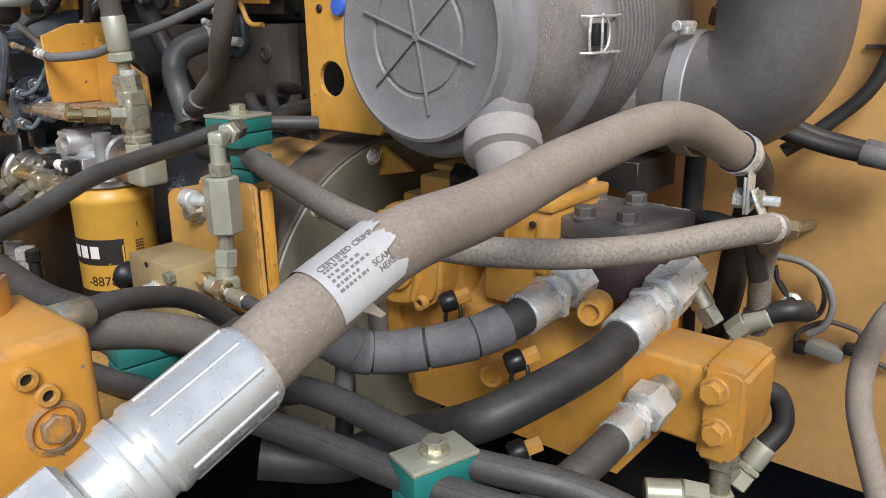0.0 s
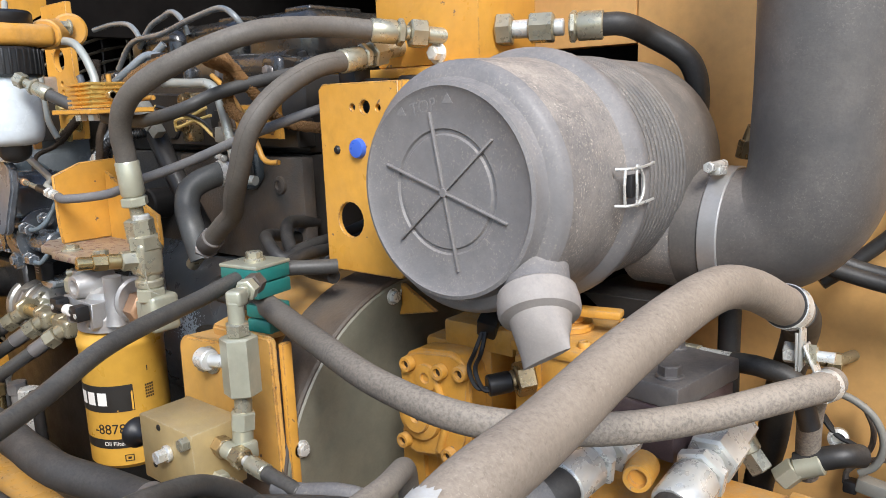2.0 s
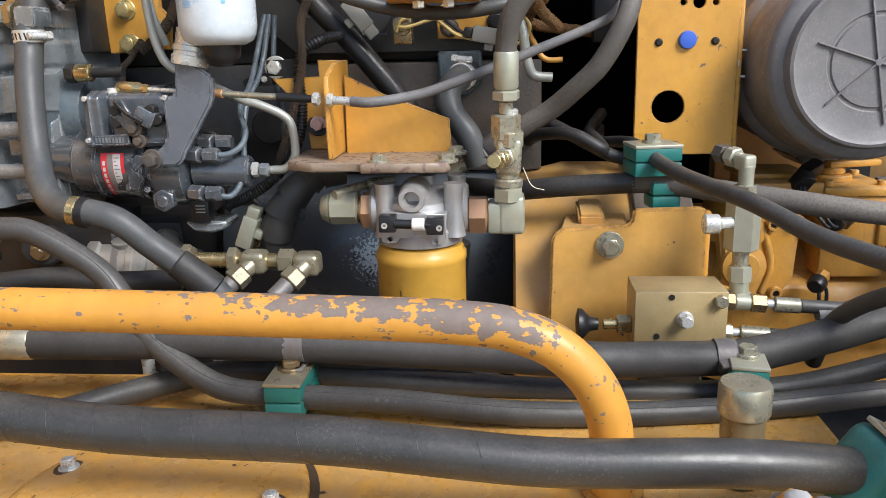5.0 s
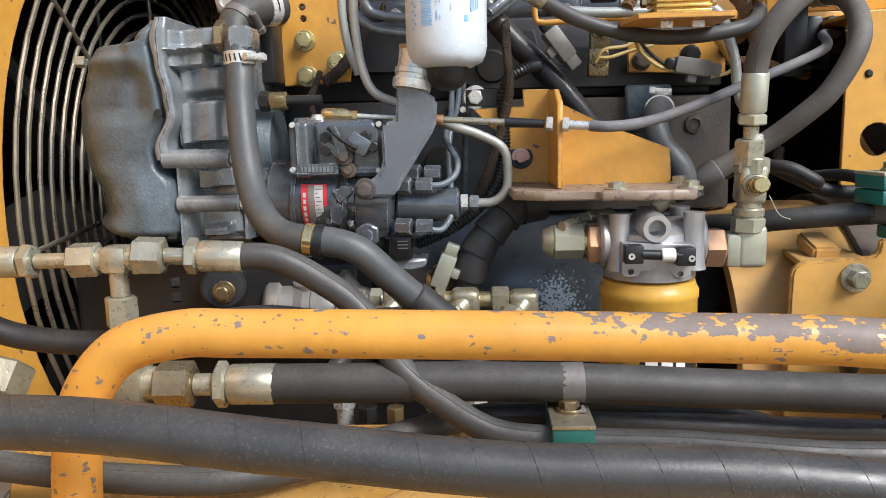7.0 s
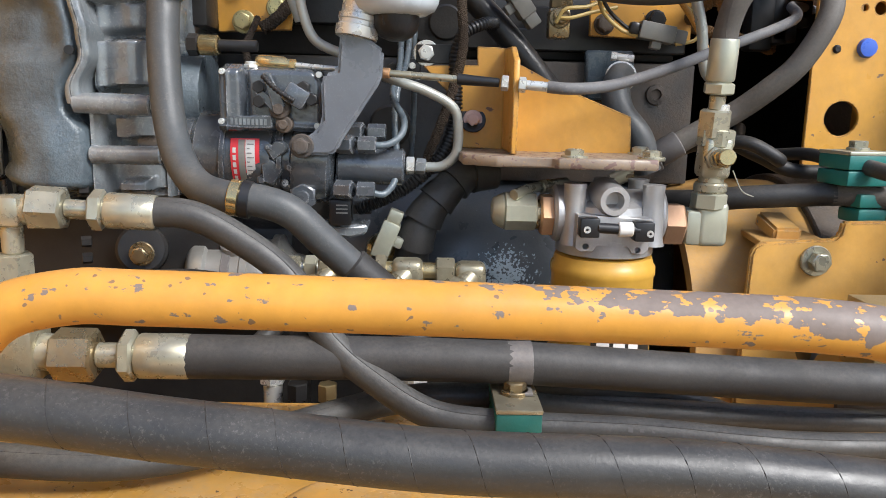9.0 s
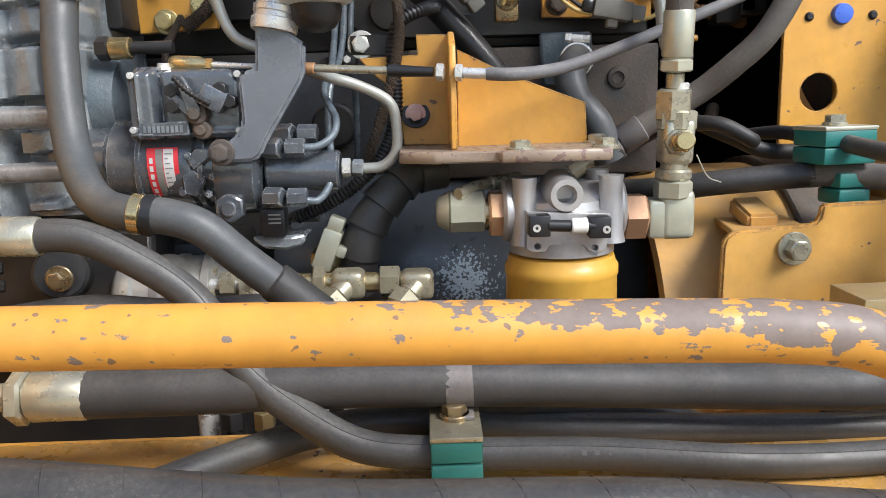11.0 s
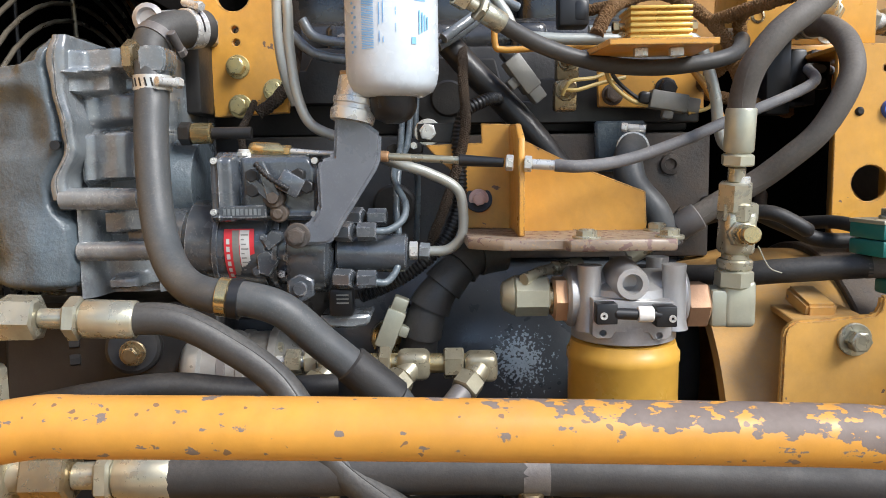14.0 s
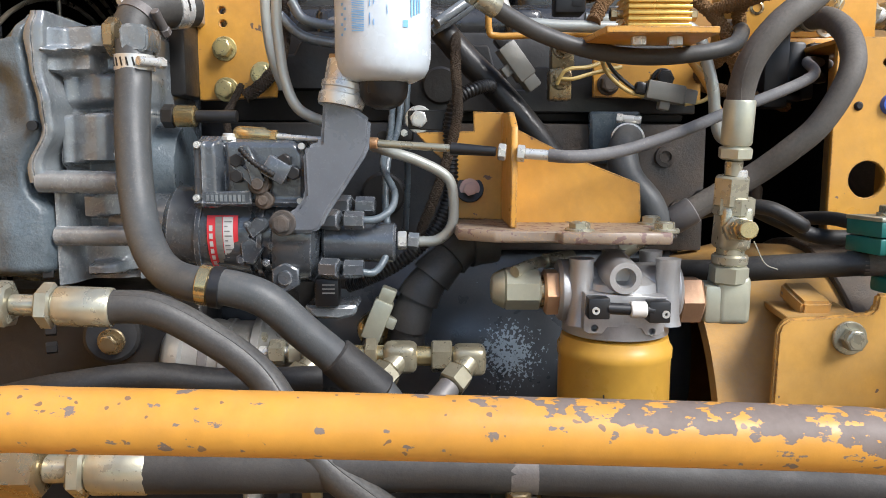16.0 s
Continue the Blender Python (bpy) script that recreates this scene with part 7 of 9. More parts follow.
    # grey valve block with bolts over a purple one
    part("purple_block", box((-0.355, 0.735, 1.512), (0.12, 0.11, 0.05), turn=(0, 0, -8), bev=0.003), PURPLE, ob)
    part("grey_block", box((-0.355, 0.74, 1.548), (0.125, 0.115, 0.022), turn=(0, 0, -8), bev=0.003), DULLSTEEL, ob, "dusty grey valve block")
    for x, y in ((-0.405, 0.70), (-0.365, 0.695), (-0.32, 0.70), (-0.395, 0.775), (-0.35, 0.78)):
        part("block_bolt", join(hexa((x, y, 1.558), (x, y, 1.572), 0.019), cyl((x, y, 1.558), (x, y, 1.562), 0.013)), DULLSTEEL, ob)


hydraulic_pump()

# right-hand hoses of the pump
hose("thick black hydraulic hose with a long bright ferrule into the pump",
     [(-0.2785, 0.632, 1.480), (-0.281, 0.585, 1.469), (-0.2989, 0.5177, 1.457), (-0.3273, 0.4692, 1.441), (-0.4156, 0.46, 1.395), (-0.436, 0.41, 1.39), (-0.48, 0.36, 1.40)],
     0.0182, RUBBER, start=[("ferrule", "ferrule", 0.062, 0.044, ZINC), NIP(0.010, 0.03, ZINC), ("nut", "hex", 0.034, 0.044, ZINC), ("elbow", "hex", 0.030, 0.036, ZINC)])
hose("thick grey hydraulic hose rising into the gear pump",
     [(-0.2765, 0.620, 1.378), (-0.280, 0.57, 1.370), (-0.30, 0.50, 1.348), (-0.36, 0.42, 1.30)],
     0.0165, HOSE, start=[("ferrule", "ferrule", 0.040, 0.038, ZINC), NIP(0.010, 0.025, ZINC), ("nut", "hex", 0.028, 0.042, ZINC), NIP(0.02, 0.036, GREENZINC)])
hose("black hose looping from the fittings below the gear pump",
     [(-0.214, 0.8, 1.371), (-0.193, 0.82, 1.363), (-0.1837, 0.82, 1.332), (-0.1978, 0.8, 1.302)], 0.0115, RUBBER,
     end=[("ferrule", "ferrule", 0.036, 0.027, PALE), ("nut", "hex", 0.02, 0.026, PALE)])


def pump_side_fittings():
    ob = thing("pipe_fittings", (-0.2206, 0.75, 1.317), "cluster of zinc elbows below the gear pump", "fitting")
    a = Vector((-0.218, 0.74, 1.329))
    chain(ob, a, (0, 0, -1), [("nut", "hex", 0.022, 0.03, GREENZINC), ("elbow_neck", "cyl", 0.03, 0.022, GREENZINC), ("nut", "hex", 0.02, 0.028, PALE)])
    b = Vector((-0.2652, 0.66, 1.298))
    part("low_elbow", join(cyl(b, b + Vector((0.03, 0.02, 0)), 0.014), hexa(b + Vector((0.028, 0.02, 0)), b + Vector((0.05, 0.035, -0.005)), 0.028)), PALE, ob)
    up = thing("pipe_fittings", (-0.2775, 0.86, 1.413), "two small zinc elbows beside the partition", "fitting")
    c = Vector((-0.2804, 0.86, 1.409))
    part("left_elbow", join(hexa(c, c + Vector((-0.016, 0, 0.02)), 0.024), cyl(c + Vector((-0.014, 0, 0.018)), c + Vector((-0.03, 0, 0.045)), 0.014)), GREENZINC, up)
    part("elbow", join(hexa(c + Vector((0.016, 0.01, -0.01)), c + Vector((0.032, 0.014, 0.008)), 0.024), cyl(c + Vector((0.03, 0.014, 0.006)), c + Vector((0.055, 0.02, 0.018)), 0.013)), PALE, up)
    hose("short black hose on the elbow by the partition", [c + Vector((0.030, 0.018, 0.010)), c + Vector((0.052, 0.022, 0.020)), c + Vector((0.072, 0.030, 0.026)), c + Vector((0.086, 0.05, 0.022))], 0.0125, RUBBER)


pump_side_fittings()


# ================================================================ fan guard and shroud
def fan_guard():
    x, c = -1.72, Vector((-1.72, 1.0, 1.615))
    ob = thing("fan_guard", (x, 0.9, 1.2), "round fan guard of dull concentric wire rings", "fan guard")
    for k in range(15):
        r = 0.449 - 0.0250 * k
        pts = [c + Vector((0, r * math.cos(a), r * math.sin(a))) for a in (2 * math.pi * i / 48 for i in range(49))]
        part("ring", tube(pts, 0.0033, 8, 1), GUARDWIRE, ob)
    for a in (185, 140, 95, 50, 5, 320, 275, 230):
        v = Vector((0.004, math.cos(radians(a)), math.sin(radians(a))))
        part("spoke", cyl(c + v * 0.09, c + v * 0.46, 0.0036, 10), GUARDWIRE, ob)
    sh = thing("fan_shroud", (-1.80, 0.5, 0.9), "yellow sheet steel fan shroud with worn paint", "shroud")
    ring = [c + Vector((-0.012, 0.455 * math.cos(a), 0.455 * math.sin(a))) for a in (2 * math.pi * i / 64 for i in range(64))]
    bm = bmesh.new()
    outer = [(-0.2, 0.9), (1.70, 0.9), (1.70, 2.44), (-0.2, 2.44)]
    edges = []
    for loop in ([Vector((x - 0.012, y, z)) for y, z in outer], ring):
        vs = [bm.verts.new(p) for p in loop]
        edges += [bm.edges.new((vs[i], vs[(i + 1) % len(vs)])) for i in range(len(vs))]
    bmesh.ops.triangle_fill(bm, use_beauty=True, edges=edges)
    made = bmesh.ops.extrude_face_region(bm, geom=list(bm.faces))
    bmesh.ops.translate(bm, verts=[g for g in made["geom"] if isinstance(g, bmesh.types.BMVert)], vec=(-0.012, 0, 0))
    part("panel", bm, YELLOW, sh)
    # throat and radiator core get the near-black shade tone too
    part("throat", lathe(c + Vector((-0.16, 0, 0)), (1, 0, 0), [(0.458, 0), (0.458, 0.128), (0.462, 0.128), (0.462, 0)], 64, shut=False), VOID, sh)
    # near-black sheet added to hide the upper rings in a dark area
    solid("ring_mask", span((-1.63, 0.76, 1.968), (-1.60, 1.70, 2.45), bev=0.003), VOID, "added near-black panel masking the upper rings of the fan guard", "panel", kind="structure")
    solid("wall_radiator", span((-1.98, 0.1, 0.9), (-1.94, 1.75, 2.45), bev=0), VOID, "radiator core behind the fan guard, painted near-black for its shade", "wall", kind="structure")
    fan = thing("fan", c + Vector((-0.12, 0, 0)), "dark cooling fan standing still behind the guard", "fan")
    part("hub", cyl(c + Vector((-0.15, 0, 0)), c + Vector((-0.07, 0, 0)), 0.09, 30), BLACKBITS, fan)
    for k in range(7):
        a = 2 * math.pi * k / 7
        m = Matrix.Translation(c + Vector((-0.11, 0, 0))) @ Matrix.Rotation(a, 4, "X") @ Matrix.Translation((0, 0, 0.25)) @ Matrix.Rotation(0.6, 4, "Z")
        bm = box((0, 0, 0), (0.006, 0.13, 0.34), bev=0.002)
        bmesh.ops.transform(bm, matrix=m, verts=bm.verts)
        part("blade", bm, BLACKBITS, fan)


fan_guard()


# ================================================================ engine
def engine():
    ob = thing("diesel_engine", (-1.25, 0.9, 1.1), "slate-grey diesel engine with oily castings and brown dust", "engine")
    part("block", span((-1.50, 0.735, 1.20), (-0.862, 1.25, 1.752), bev=0.006), BLOCKIRON, ob)
    part("block_side", span((-1.135, 0.715, 1.60), (-0.842, 0.736, 1.750), bev=0.003), BROWNIRON, ob, "brown dusty flank of the block")
    for x, z in ((-0.890, 1.712), (-0.871, 1.649)):
        part("flank_boss", lathe((x, 0.7155, z), (0, -1, 0), [(0.013, 0), (0.012, 0.004), (0.007, 0.005), (0.006, 0.002), (0, 0.002)], 22), BROWNIRON, ob)
    part("cylinder_head", span((-1.50, 0.745, 1.7525), (-0.86, 1.20, 1.86), bev=0.006), BLACKBITS, ob)
    # stepped gasket flange under the head
    fl = [(-1.373, 0.722, 1.79), (-1.209, 0.722, 1.788), (-1.182, 0.722, 1.764), (-0.8536, 0.722, 1.762), (-0.8546, 0.722, 1.802), (-0.9396, 0.722, 1.803), (-0.95, 0.722, 1.816), (-1.045, 0.722, 1.817), (-1.055, 0.722, 1.79), (-1.086, 0.722, 1.791), (-1.1, 0.722, 1.841), (-1.317, 0.722, 1.85), (-1.328, 0.722, 1.83), (-1.372, 0.722, 1.83)]
    part("gasket_flange", slab(fl, (0, 0.03, 0), bev=0.002), BLACKBITS, ob)
    part("round_cover", cyl((-1.156, 0.716, 1.794), (-1.156, 0.73, 1.795), 0.022, 30), BLACKBITS, ob)
    for k in range(3):
        x = -1.335 + 0.175 * k
        part("rocker_cover", join(box((x, 0.90, 1.915), (0.160, 0.20, 0.085), bev=0.026, seg=4), box((x, 0.90, 1.880), (0.168, 0.215, 0.014), bev=0.004), box((x, 0.90, 1.960), (0.060, 0.11, 0.014), bev=0.006, seg=3)), GLOSSBLACK, ob, "glossy black rocker cover")
        for q in (-0.06, 0.06):
            bolt(ob, (x + q, 0.80, 1.886), (0, -0.25, 1), 0.012, mat=BLACKBITS, washer=1.5)
    part("intake_manifold", join(tube([(-1.46, 0.79, 1.868), (-1.2, 0.79, 1.872), (-0.93, 0.79, 1.872)], 0.027, 22, 6), *[box((-1.40 + 0.115 * k, 0.775, 1.862), (0.045, 0.05, 0.055), bev=0.01, seg=3) for k in range(5)]), GLOSSBLACK, ob)
    for k in range(5):
        bolt(ob, (-1.40 + 0.115 * k, 0.750, 1.868), (0, -1, 0.2), 0.012, mat=DULLSTEEL, washer=1.4)
    part("grey_flange", slab([(-0.983, 0.702, 1.764), (-0.923, 0.702, 1.764), (-0.922, 0.702, 1.722), (-0.9413, 0.702, 1.704), (-0.980, 0.702, 1.704)], (0, 0.0135, 0), bev=0.003), ENGINE, ob)
    # sump-like drum behind the oil filter
    part("drum", lathe((-1.30, 0.83, 1.47), (1, 0, 0), [(0.15, 0), (0.165, 0.02), (0.165, 0.42), (0.15, 0.44)], 48), SCUFF, ob, "smooth dark drum with scuffed pale paint")
    part("lower_case", span((-1.70, 0.62, 1.10), (-1.33, 1.0, 1.55), bev=0.01), BLACKBITS, ob)
    # lobes of the block behind the pump
    for px in (((-1.265, 0.69, 1.546)), ((-1.319, 0.7, 1.64)), ((-1.223, 0.7, 1.667))):
        part("boss", cyl(px, Vector(px) + Vector((0, 0.06, 0)), 0.026, 22), BLACKBITS, ob)
    # small vertical tank edge right of the filter
    part("side_pipe", cyl((-0.9619, 0.62, 1.434), (-0.9534, 0.62, 1.521), 0.016, 18), BLACKBITS, ob)


engine()


def timing_case():
    ob = thing("timing_case", (-1.55, 0.55, 1.45), "rounded slate-grey timing case streaked with wet oil", "timing case")
    # cover: shoulder on top, a hollow, then a swelling dome that rolls in at the foot
    edge = [(1.5920, -1.583), (1.6000, -1.608), (1.6150, -1.618), (1.6300, -1.611), (1.6500, -1.613), (1.6800, -1.625), (1.7160, -1.631), (1.7500, -1.629), (1.7750, -1.621), (1.7900, -1.617), (1.8070, -1.615), (1.8120, -1.611), (1.8130, -1.5635), (1.8160, -1.561), (1.8290, -1.555), (1.8365, -1.545)]
    rim = [(1.592, -1.525), (1.605, -1.508), (1.625, -1.505), (1.66, -1.508), (1.683, -1.524), (1.70, -1.526), (1.735, -1.511), (1.755, -1.513), (1.79, -1.519), (1.815, -1.5225), (1.8365, -1.517)]

    def cover(u, x, z):
        y = 0.494 + 0.052 * (1 - u) ** 3.8 + 0.010 * ease(0.93, 1.0, u)
        y += 0.016 * plateau(1.735, 1.786, 0.012, z) * plateau(0.20, 0.80, 0.14, u) * (0.4 + 0.6 * u)
        y -= 0.012 * ease(1.70, 1.64, z) * plateau(0.25, 0.85, 0.2, u)
        y += 0.050 * ease(1.612, 1.592, z) ** 1.5 + 0.014 * ease(1.822, 1.8365, z) + 0.012 * ease(1.796, 1.808, z) * (1 - ease(0.55, 0.75, u))
        return y
    part("outer_cover", relief(lambda z: along(edge, z), lambda z: along(rim, z), 1.592, 1.8365, cover, 0.70, 36, 70), ENGINE, ob, smooth=60)
    side = [(1.69, -1.508), (1.705, -1.5105), (1.735, -1.4985), (1.755, -1.4995), (1.79, -1.506), (1.81, -1.5035), (1.8375, -1.502)]
    part("flange", relief(lambda z: along(rim, z) + 0.0012, lambda z: along(side, z), 1.688, 1.8375, lambda u, x, z: 0.492 - 0.0035 * math.sin(u * math.pi) ** 0.5 + 0.004 * ease(1.825, 1.8375, z) + (0.0022 if 0.42 < u < 0.50 else 0), 0.60, 24, 44), ENGINE_LIGHT, ob, "pale double flange of the case", smooth=60)
    part("flange_hole", cyl((-1.52, 0.499, 1.739), (-1.516, 0.487, 1.738), 0.0044, 18, bev=0.0002), BLACK, ob)

    def lobes(u, x, z):
        bow = x + 1.472
        z = z - 0.05 * bow + 1.2 * bow * bow
        y = 0.540 - 0.014 * ease(-1.490, -1.506, x) + 0.010 * ease(-1.47, -1.44, x)
        y -= 0.030 * plateau(1.806, 1.830, 0.004, z)
        y -= 0.025 * plateau(1.788, 1.808, 0.003, z) * (1 - ease(-1.475, -1.469, x))
        barrel = max(0.0, 1.0 - ((x + 1.468) / 0.036) ** 2) ** 0.5
        y -= 0.017 * plateau(1.760, 1.788, 0.004, z) * barrel
        y -= plateau(1.705, 1.752, 0.003, z) * (0.008 + 0.024 * barrel)
        y -= 0.022 * plateau(1.655, 1.677, 0.0015, z) * plateau(-1.490, -1.450, 0.002, x)
        y -= 0.012 * plateau(1.602, 1.636, 0.0015, z) * plateau(-1.494, -1.448, 0.002, x)
        y -= 0.022 * plateau(1.600, 1.613, 0.002, z) * plateau(-1.484, -1.456, 0.002, x)
        y -= 0.026 * (1 - ease(-1.497, -1.492, x)) * ease(1.70, 1.69, z)
        y -= 0.012 * plateau(-1.447, -1.441, 0.001, x) * ease(1.70, 1.69, z)
        y += 0.02 * ease(-1.446, -1.438, x) * ease(1.70, 1.71, z) + 0.03 * ease(1.830, 1.834, z)
        return y
    part("gear_case", relief(lambda z: -1.506, lambda z: -1.438, 1.594, 1.834, lobes, 0.72, 44, 120), ENGINE_LIGHT, ob, smooth=60)
    for a, b, c in (((-1.518, 0.497, 1.689), (-1.444, 0.497, 1.688), 0.0105), ((-1.507, 0.502, 1.639), (-1.438, 0.502, 1.639), 0.0095)):
        part("bolt_tube", cyl(a, b, c, 20), ENGINE_LIGHT, ob)
        part("bolt", hexa(b, Vector(b) + Vector((0.006, 0, 0)), 0.012), ZINC, ob)
    part("case_bolt", hexa((-1.611, 0.53, 1.797), Vector((-1.611, 0.53, 1.797)) + Vector((-0.010, -0.002, 0)), 0.011), GREENZINC, ob)
    for q in ((-1.513, 0.505, 1.604), (-1.514, 0.505, 1.551), (-1.514, 0.505, 1.534)):
        part("small_bolt", hexa(q, Vector(q) + Vector((-0.009, -0.004, 0)), 0.010), BLACKBITS, ob)
    # front plate under the tee
    lo = [(-1.618, 0.56, 1.579), (-1.392, 0.56, 1.577), (-1.395, 0.56, 1.48), (-1.627, 0.56, 1.443)]
    part("lower_cover", slab(lo, (0, 0.08, 0), bev=0.006), BLACKBITS, ob)
    part("disc", cyl((-1.472, 0.525, 1.540), (-1.484, 0.57, 1.531), 0.026, 34), BLACKBITS, ob)
    bolt(ob, (-1.468, 0.515, 1.537), (0.1, -1, 0), 0.015, mat=BRONZE, washer=1.7)
    # rear adapter where the pump bolts on
    part("pump_flange", join(lathe((-1.446, 0.6, 1.698), (1, 0, 0), [(0.07, -0.04), (0.075, -0.01), (0.07, 0.0), (0.05, 0.006), (0.045, 0.03)], 36)), ENGINE, ob)
    for q in ((-1.414, 0.56, 1.75), ):
        part("brass_collar", cyl(q, Vector(q) + Vector((0.020, 0, 0)), 0.0105, 18), BRASS, ob)
        part("collar_bolt", join(hexa(Vector(q) + Vector((-0.012, 0, 0)), q, 0.020), cyl(Vector(q) + Vector((0.02, 0, 0)), Vector(q) + Vector((0.06, 0, 0)), 0.006)), BLACKBITS, ob)


timing_case()


def water_elbow():
    b = Vector((-1.422, 0.505, 1.791))
    ob = thing("water_hose", b, "black coolant hose with steel clips dropping from a black elbow", "hose")
    part("elbow_block", join(slab([(-1.435, 0.485, 1.823), (-1.431, 0.485, 1.826), (-1.413, 0.485, 1.825), (-1.41, 0.485, 1.822), (-1.411, 0.485, 1.806), (-1.414, 0.485, 1.802), (-1.433, 0.485, 1.802), (-1.435, 0.485, 1.805)], (0, 0.034, 0), bev=0.003, seg=2)), ENGINE_LIGHT, ob, "blue-grey painted elbow block")
    part("hex_collar", hexa((-1.453, 0.505, 1.817), (-1.442, 0.505, 1.817), 0.030), BRONZE, ob)
    pts = [(-1.429, 0.502, 1.811), (-1.428, 0.499, 1.8), (-1.427, 0.494, 1.784), (-1.424, 0.478, 1.742), (-1.411, 0.45, 1.668), (-1.393, 0.425, 1.635), (-1.372, 0.406, 1.619), (-1.345, 0.392, 1.613), (-1.318, 0.388, 1.611), (-1.292, 0.388, 1.602), (-1.263, 0.395, 1.574), (-1.234, 0.404, 1.546), (-1.202, 0.41, 1.516), (-1.188, 0.41, 1.483)]
    part("hose_body", tube(pts, 0.0150, 22, 8, radii=lambda s: 0.0158 - 0.0016 * min(1.0, s * 2.4)), SLATERUBBER, ob)
    c = Vector((-1.427, 0.4965, 1.793))
    hose_clip(ob, c, (0.0, 0, 1), 0.0160, 0.014, ZINC, (0.8, -0.5, 0))
    g = Vector((-1.339, 0.39, 1.613))
    d = Vector((1, 0, -0.15))
    part("gold_band", cyl(g - d * 0.0045, g + d * 0.0045, 0.0158, 26, bev=0.0006), BRASS, ob, "gold band clip")
    part("black_band", cyl(g + d * 0.005, g + d * 0.014, 0.0164, 26, bev=0.0008), BLACK, ob)
    s0, s1 = Vector((-1.242, 0.402, 1.555)), Vector((-1.206, 0.41, 1.52))
    part("end_sleeve", cyl(s0, s1, 0.0163, 24, r2=0.0176), RUBBER, ob)
    # upper big hose with clip, and the plug beside it
    up = thing("water_hose", (-1.426, 0.57, 1.83), "thick black radiator hose elbow with a worm clip", "hose")
    part("hose_body", tube([(-1.444, 0.537, 1.812), (-1.444, 0.541, 1.830), (-1.438, 0.552, 1.845), (-1.427, 0.569, 1.853), (-1.414, 0.589, 1.857), (-1.408, 0.599, 1.859)], 0.0190, 26, 8), HOSE, up)
    hose_clip(up, (-1.4175, 0.584, 1.8565), (0.54, 0.83, 0.16), 0.0192, 0.0155, CHROME, (0.1, -0.35, 0.9))
    hose_clip(up, (-1.4405, 0.5475, 1.8395), (0.35, 0.65, 0.75), 0.0192, 0.0100, DULLSTEEL, (0.9, -0.4, -0.2))
    part("housing", slab([(-1.488, 0.61, 1.881), (-1.413, 0.61, 1.882), (-1.414, 0.61, 1.85), (-1.486, 0.61, 1.856)], (0, 0.06, 0), bev=0.004), ALU, up)
    part("plug", lathe((-1.468, 0.605, 1.871), (0, -1, 0), [(0.016, 0), (0.016, 0.004), (0.011, 0.006), (0.009, 0.002), (0, 0.002)], 22), ALU, up)
    part("stand", span(((-1.451, 0.62, 1.783)[0], 0.62, (-1.451, 0.62, 1.774)[2]), ((-1.422, 0.62, 1.783)[0], 0.70, (-1.447, 0.62, 1.867)[2]), bev=0.004), BLACKBITS, up)


water_elbow()


def lifting_plate():
    ob = thing("lifting_bracket", (-1.393, 0.665, 1.773), "orange-yellow lifting plate with four large hex bolts", "bracket")
    pts = [(-1.441, 0.665, 1.924), (-1.446, 0.665, 1.887), (-1.424, 0.665, 1.83), (-1.422, 0.665, 1.772), (-1.338, 0.665, 1.776), (-1.334, 0.665, 1.817), (-1.347, 0.665, 1.83), (-1.349, 0.665, 1.923)]
    pts[0] = (pts[0][0], 0.665, 2.0)
    pts[-1] = (pts[-1][0], 0.665, 2.0)
    part("plate", slab(pts, (0, 0.010, 0), [((-1.395, 0.665, 1.869), 0.004), ((-1.394, 0.665, 1.855), 0.004), ((-1.396, 0.665, 1.908), 0.019)]), YELLOW, ob)
    for p in ((-1.393, 0.665, 1.828), (-1.392, 0.665, 1.784), (-1.352, 0.665, 1.801)):
        bolt(ob, p, (0, -1, 0), 0.018, mat=YELLOWZINC, washer=1.5)


lifting_plate()


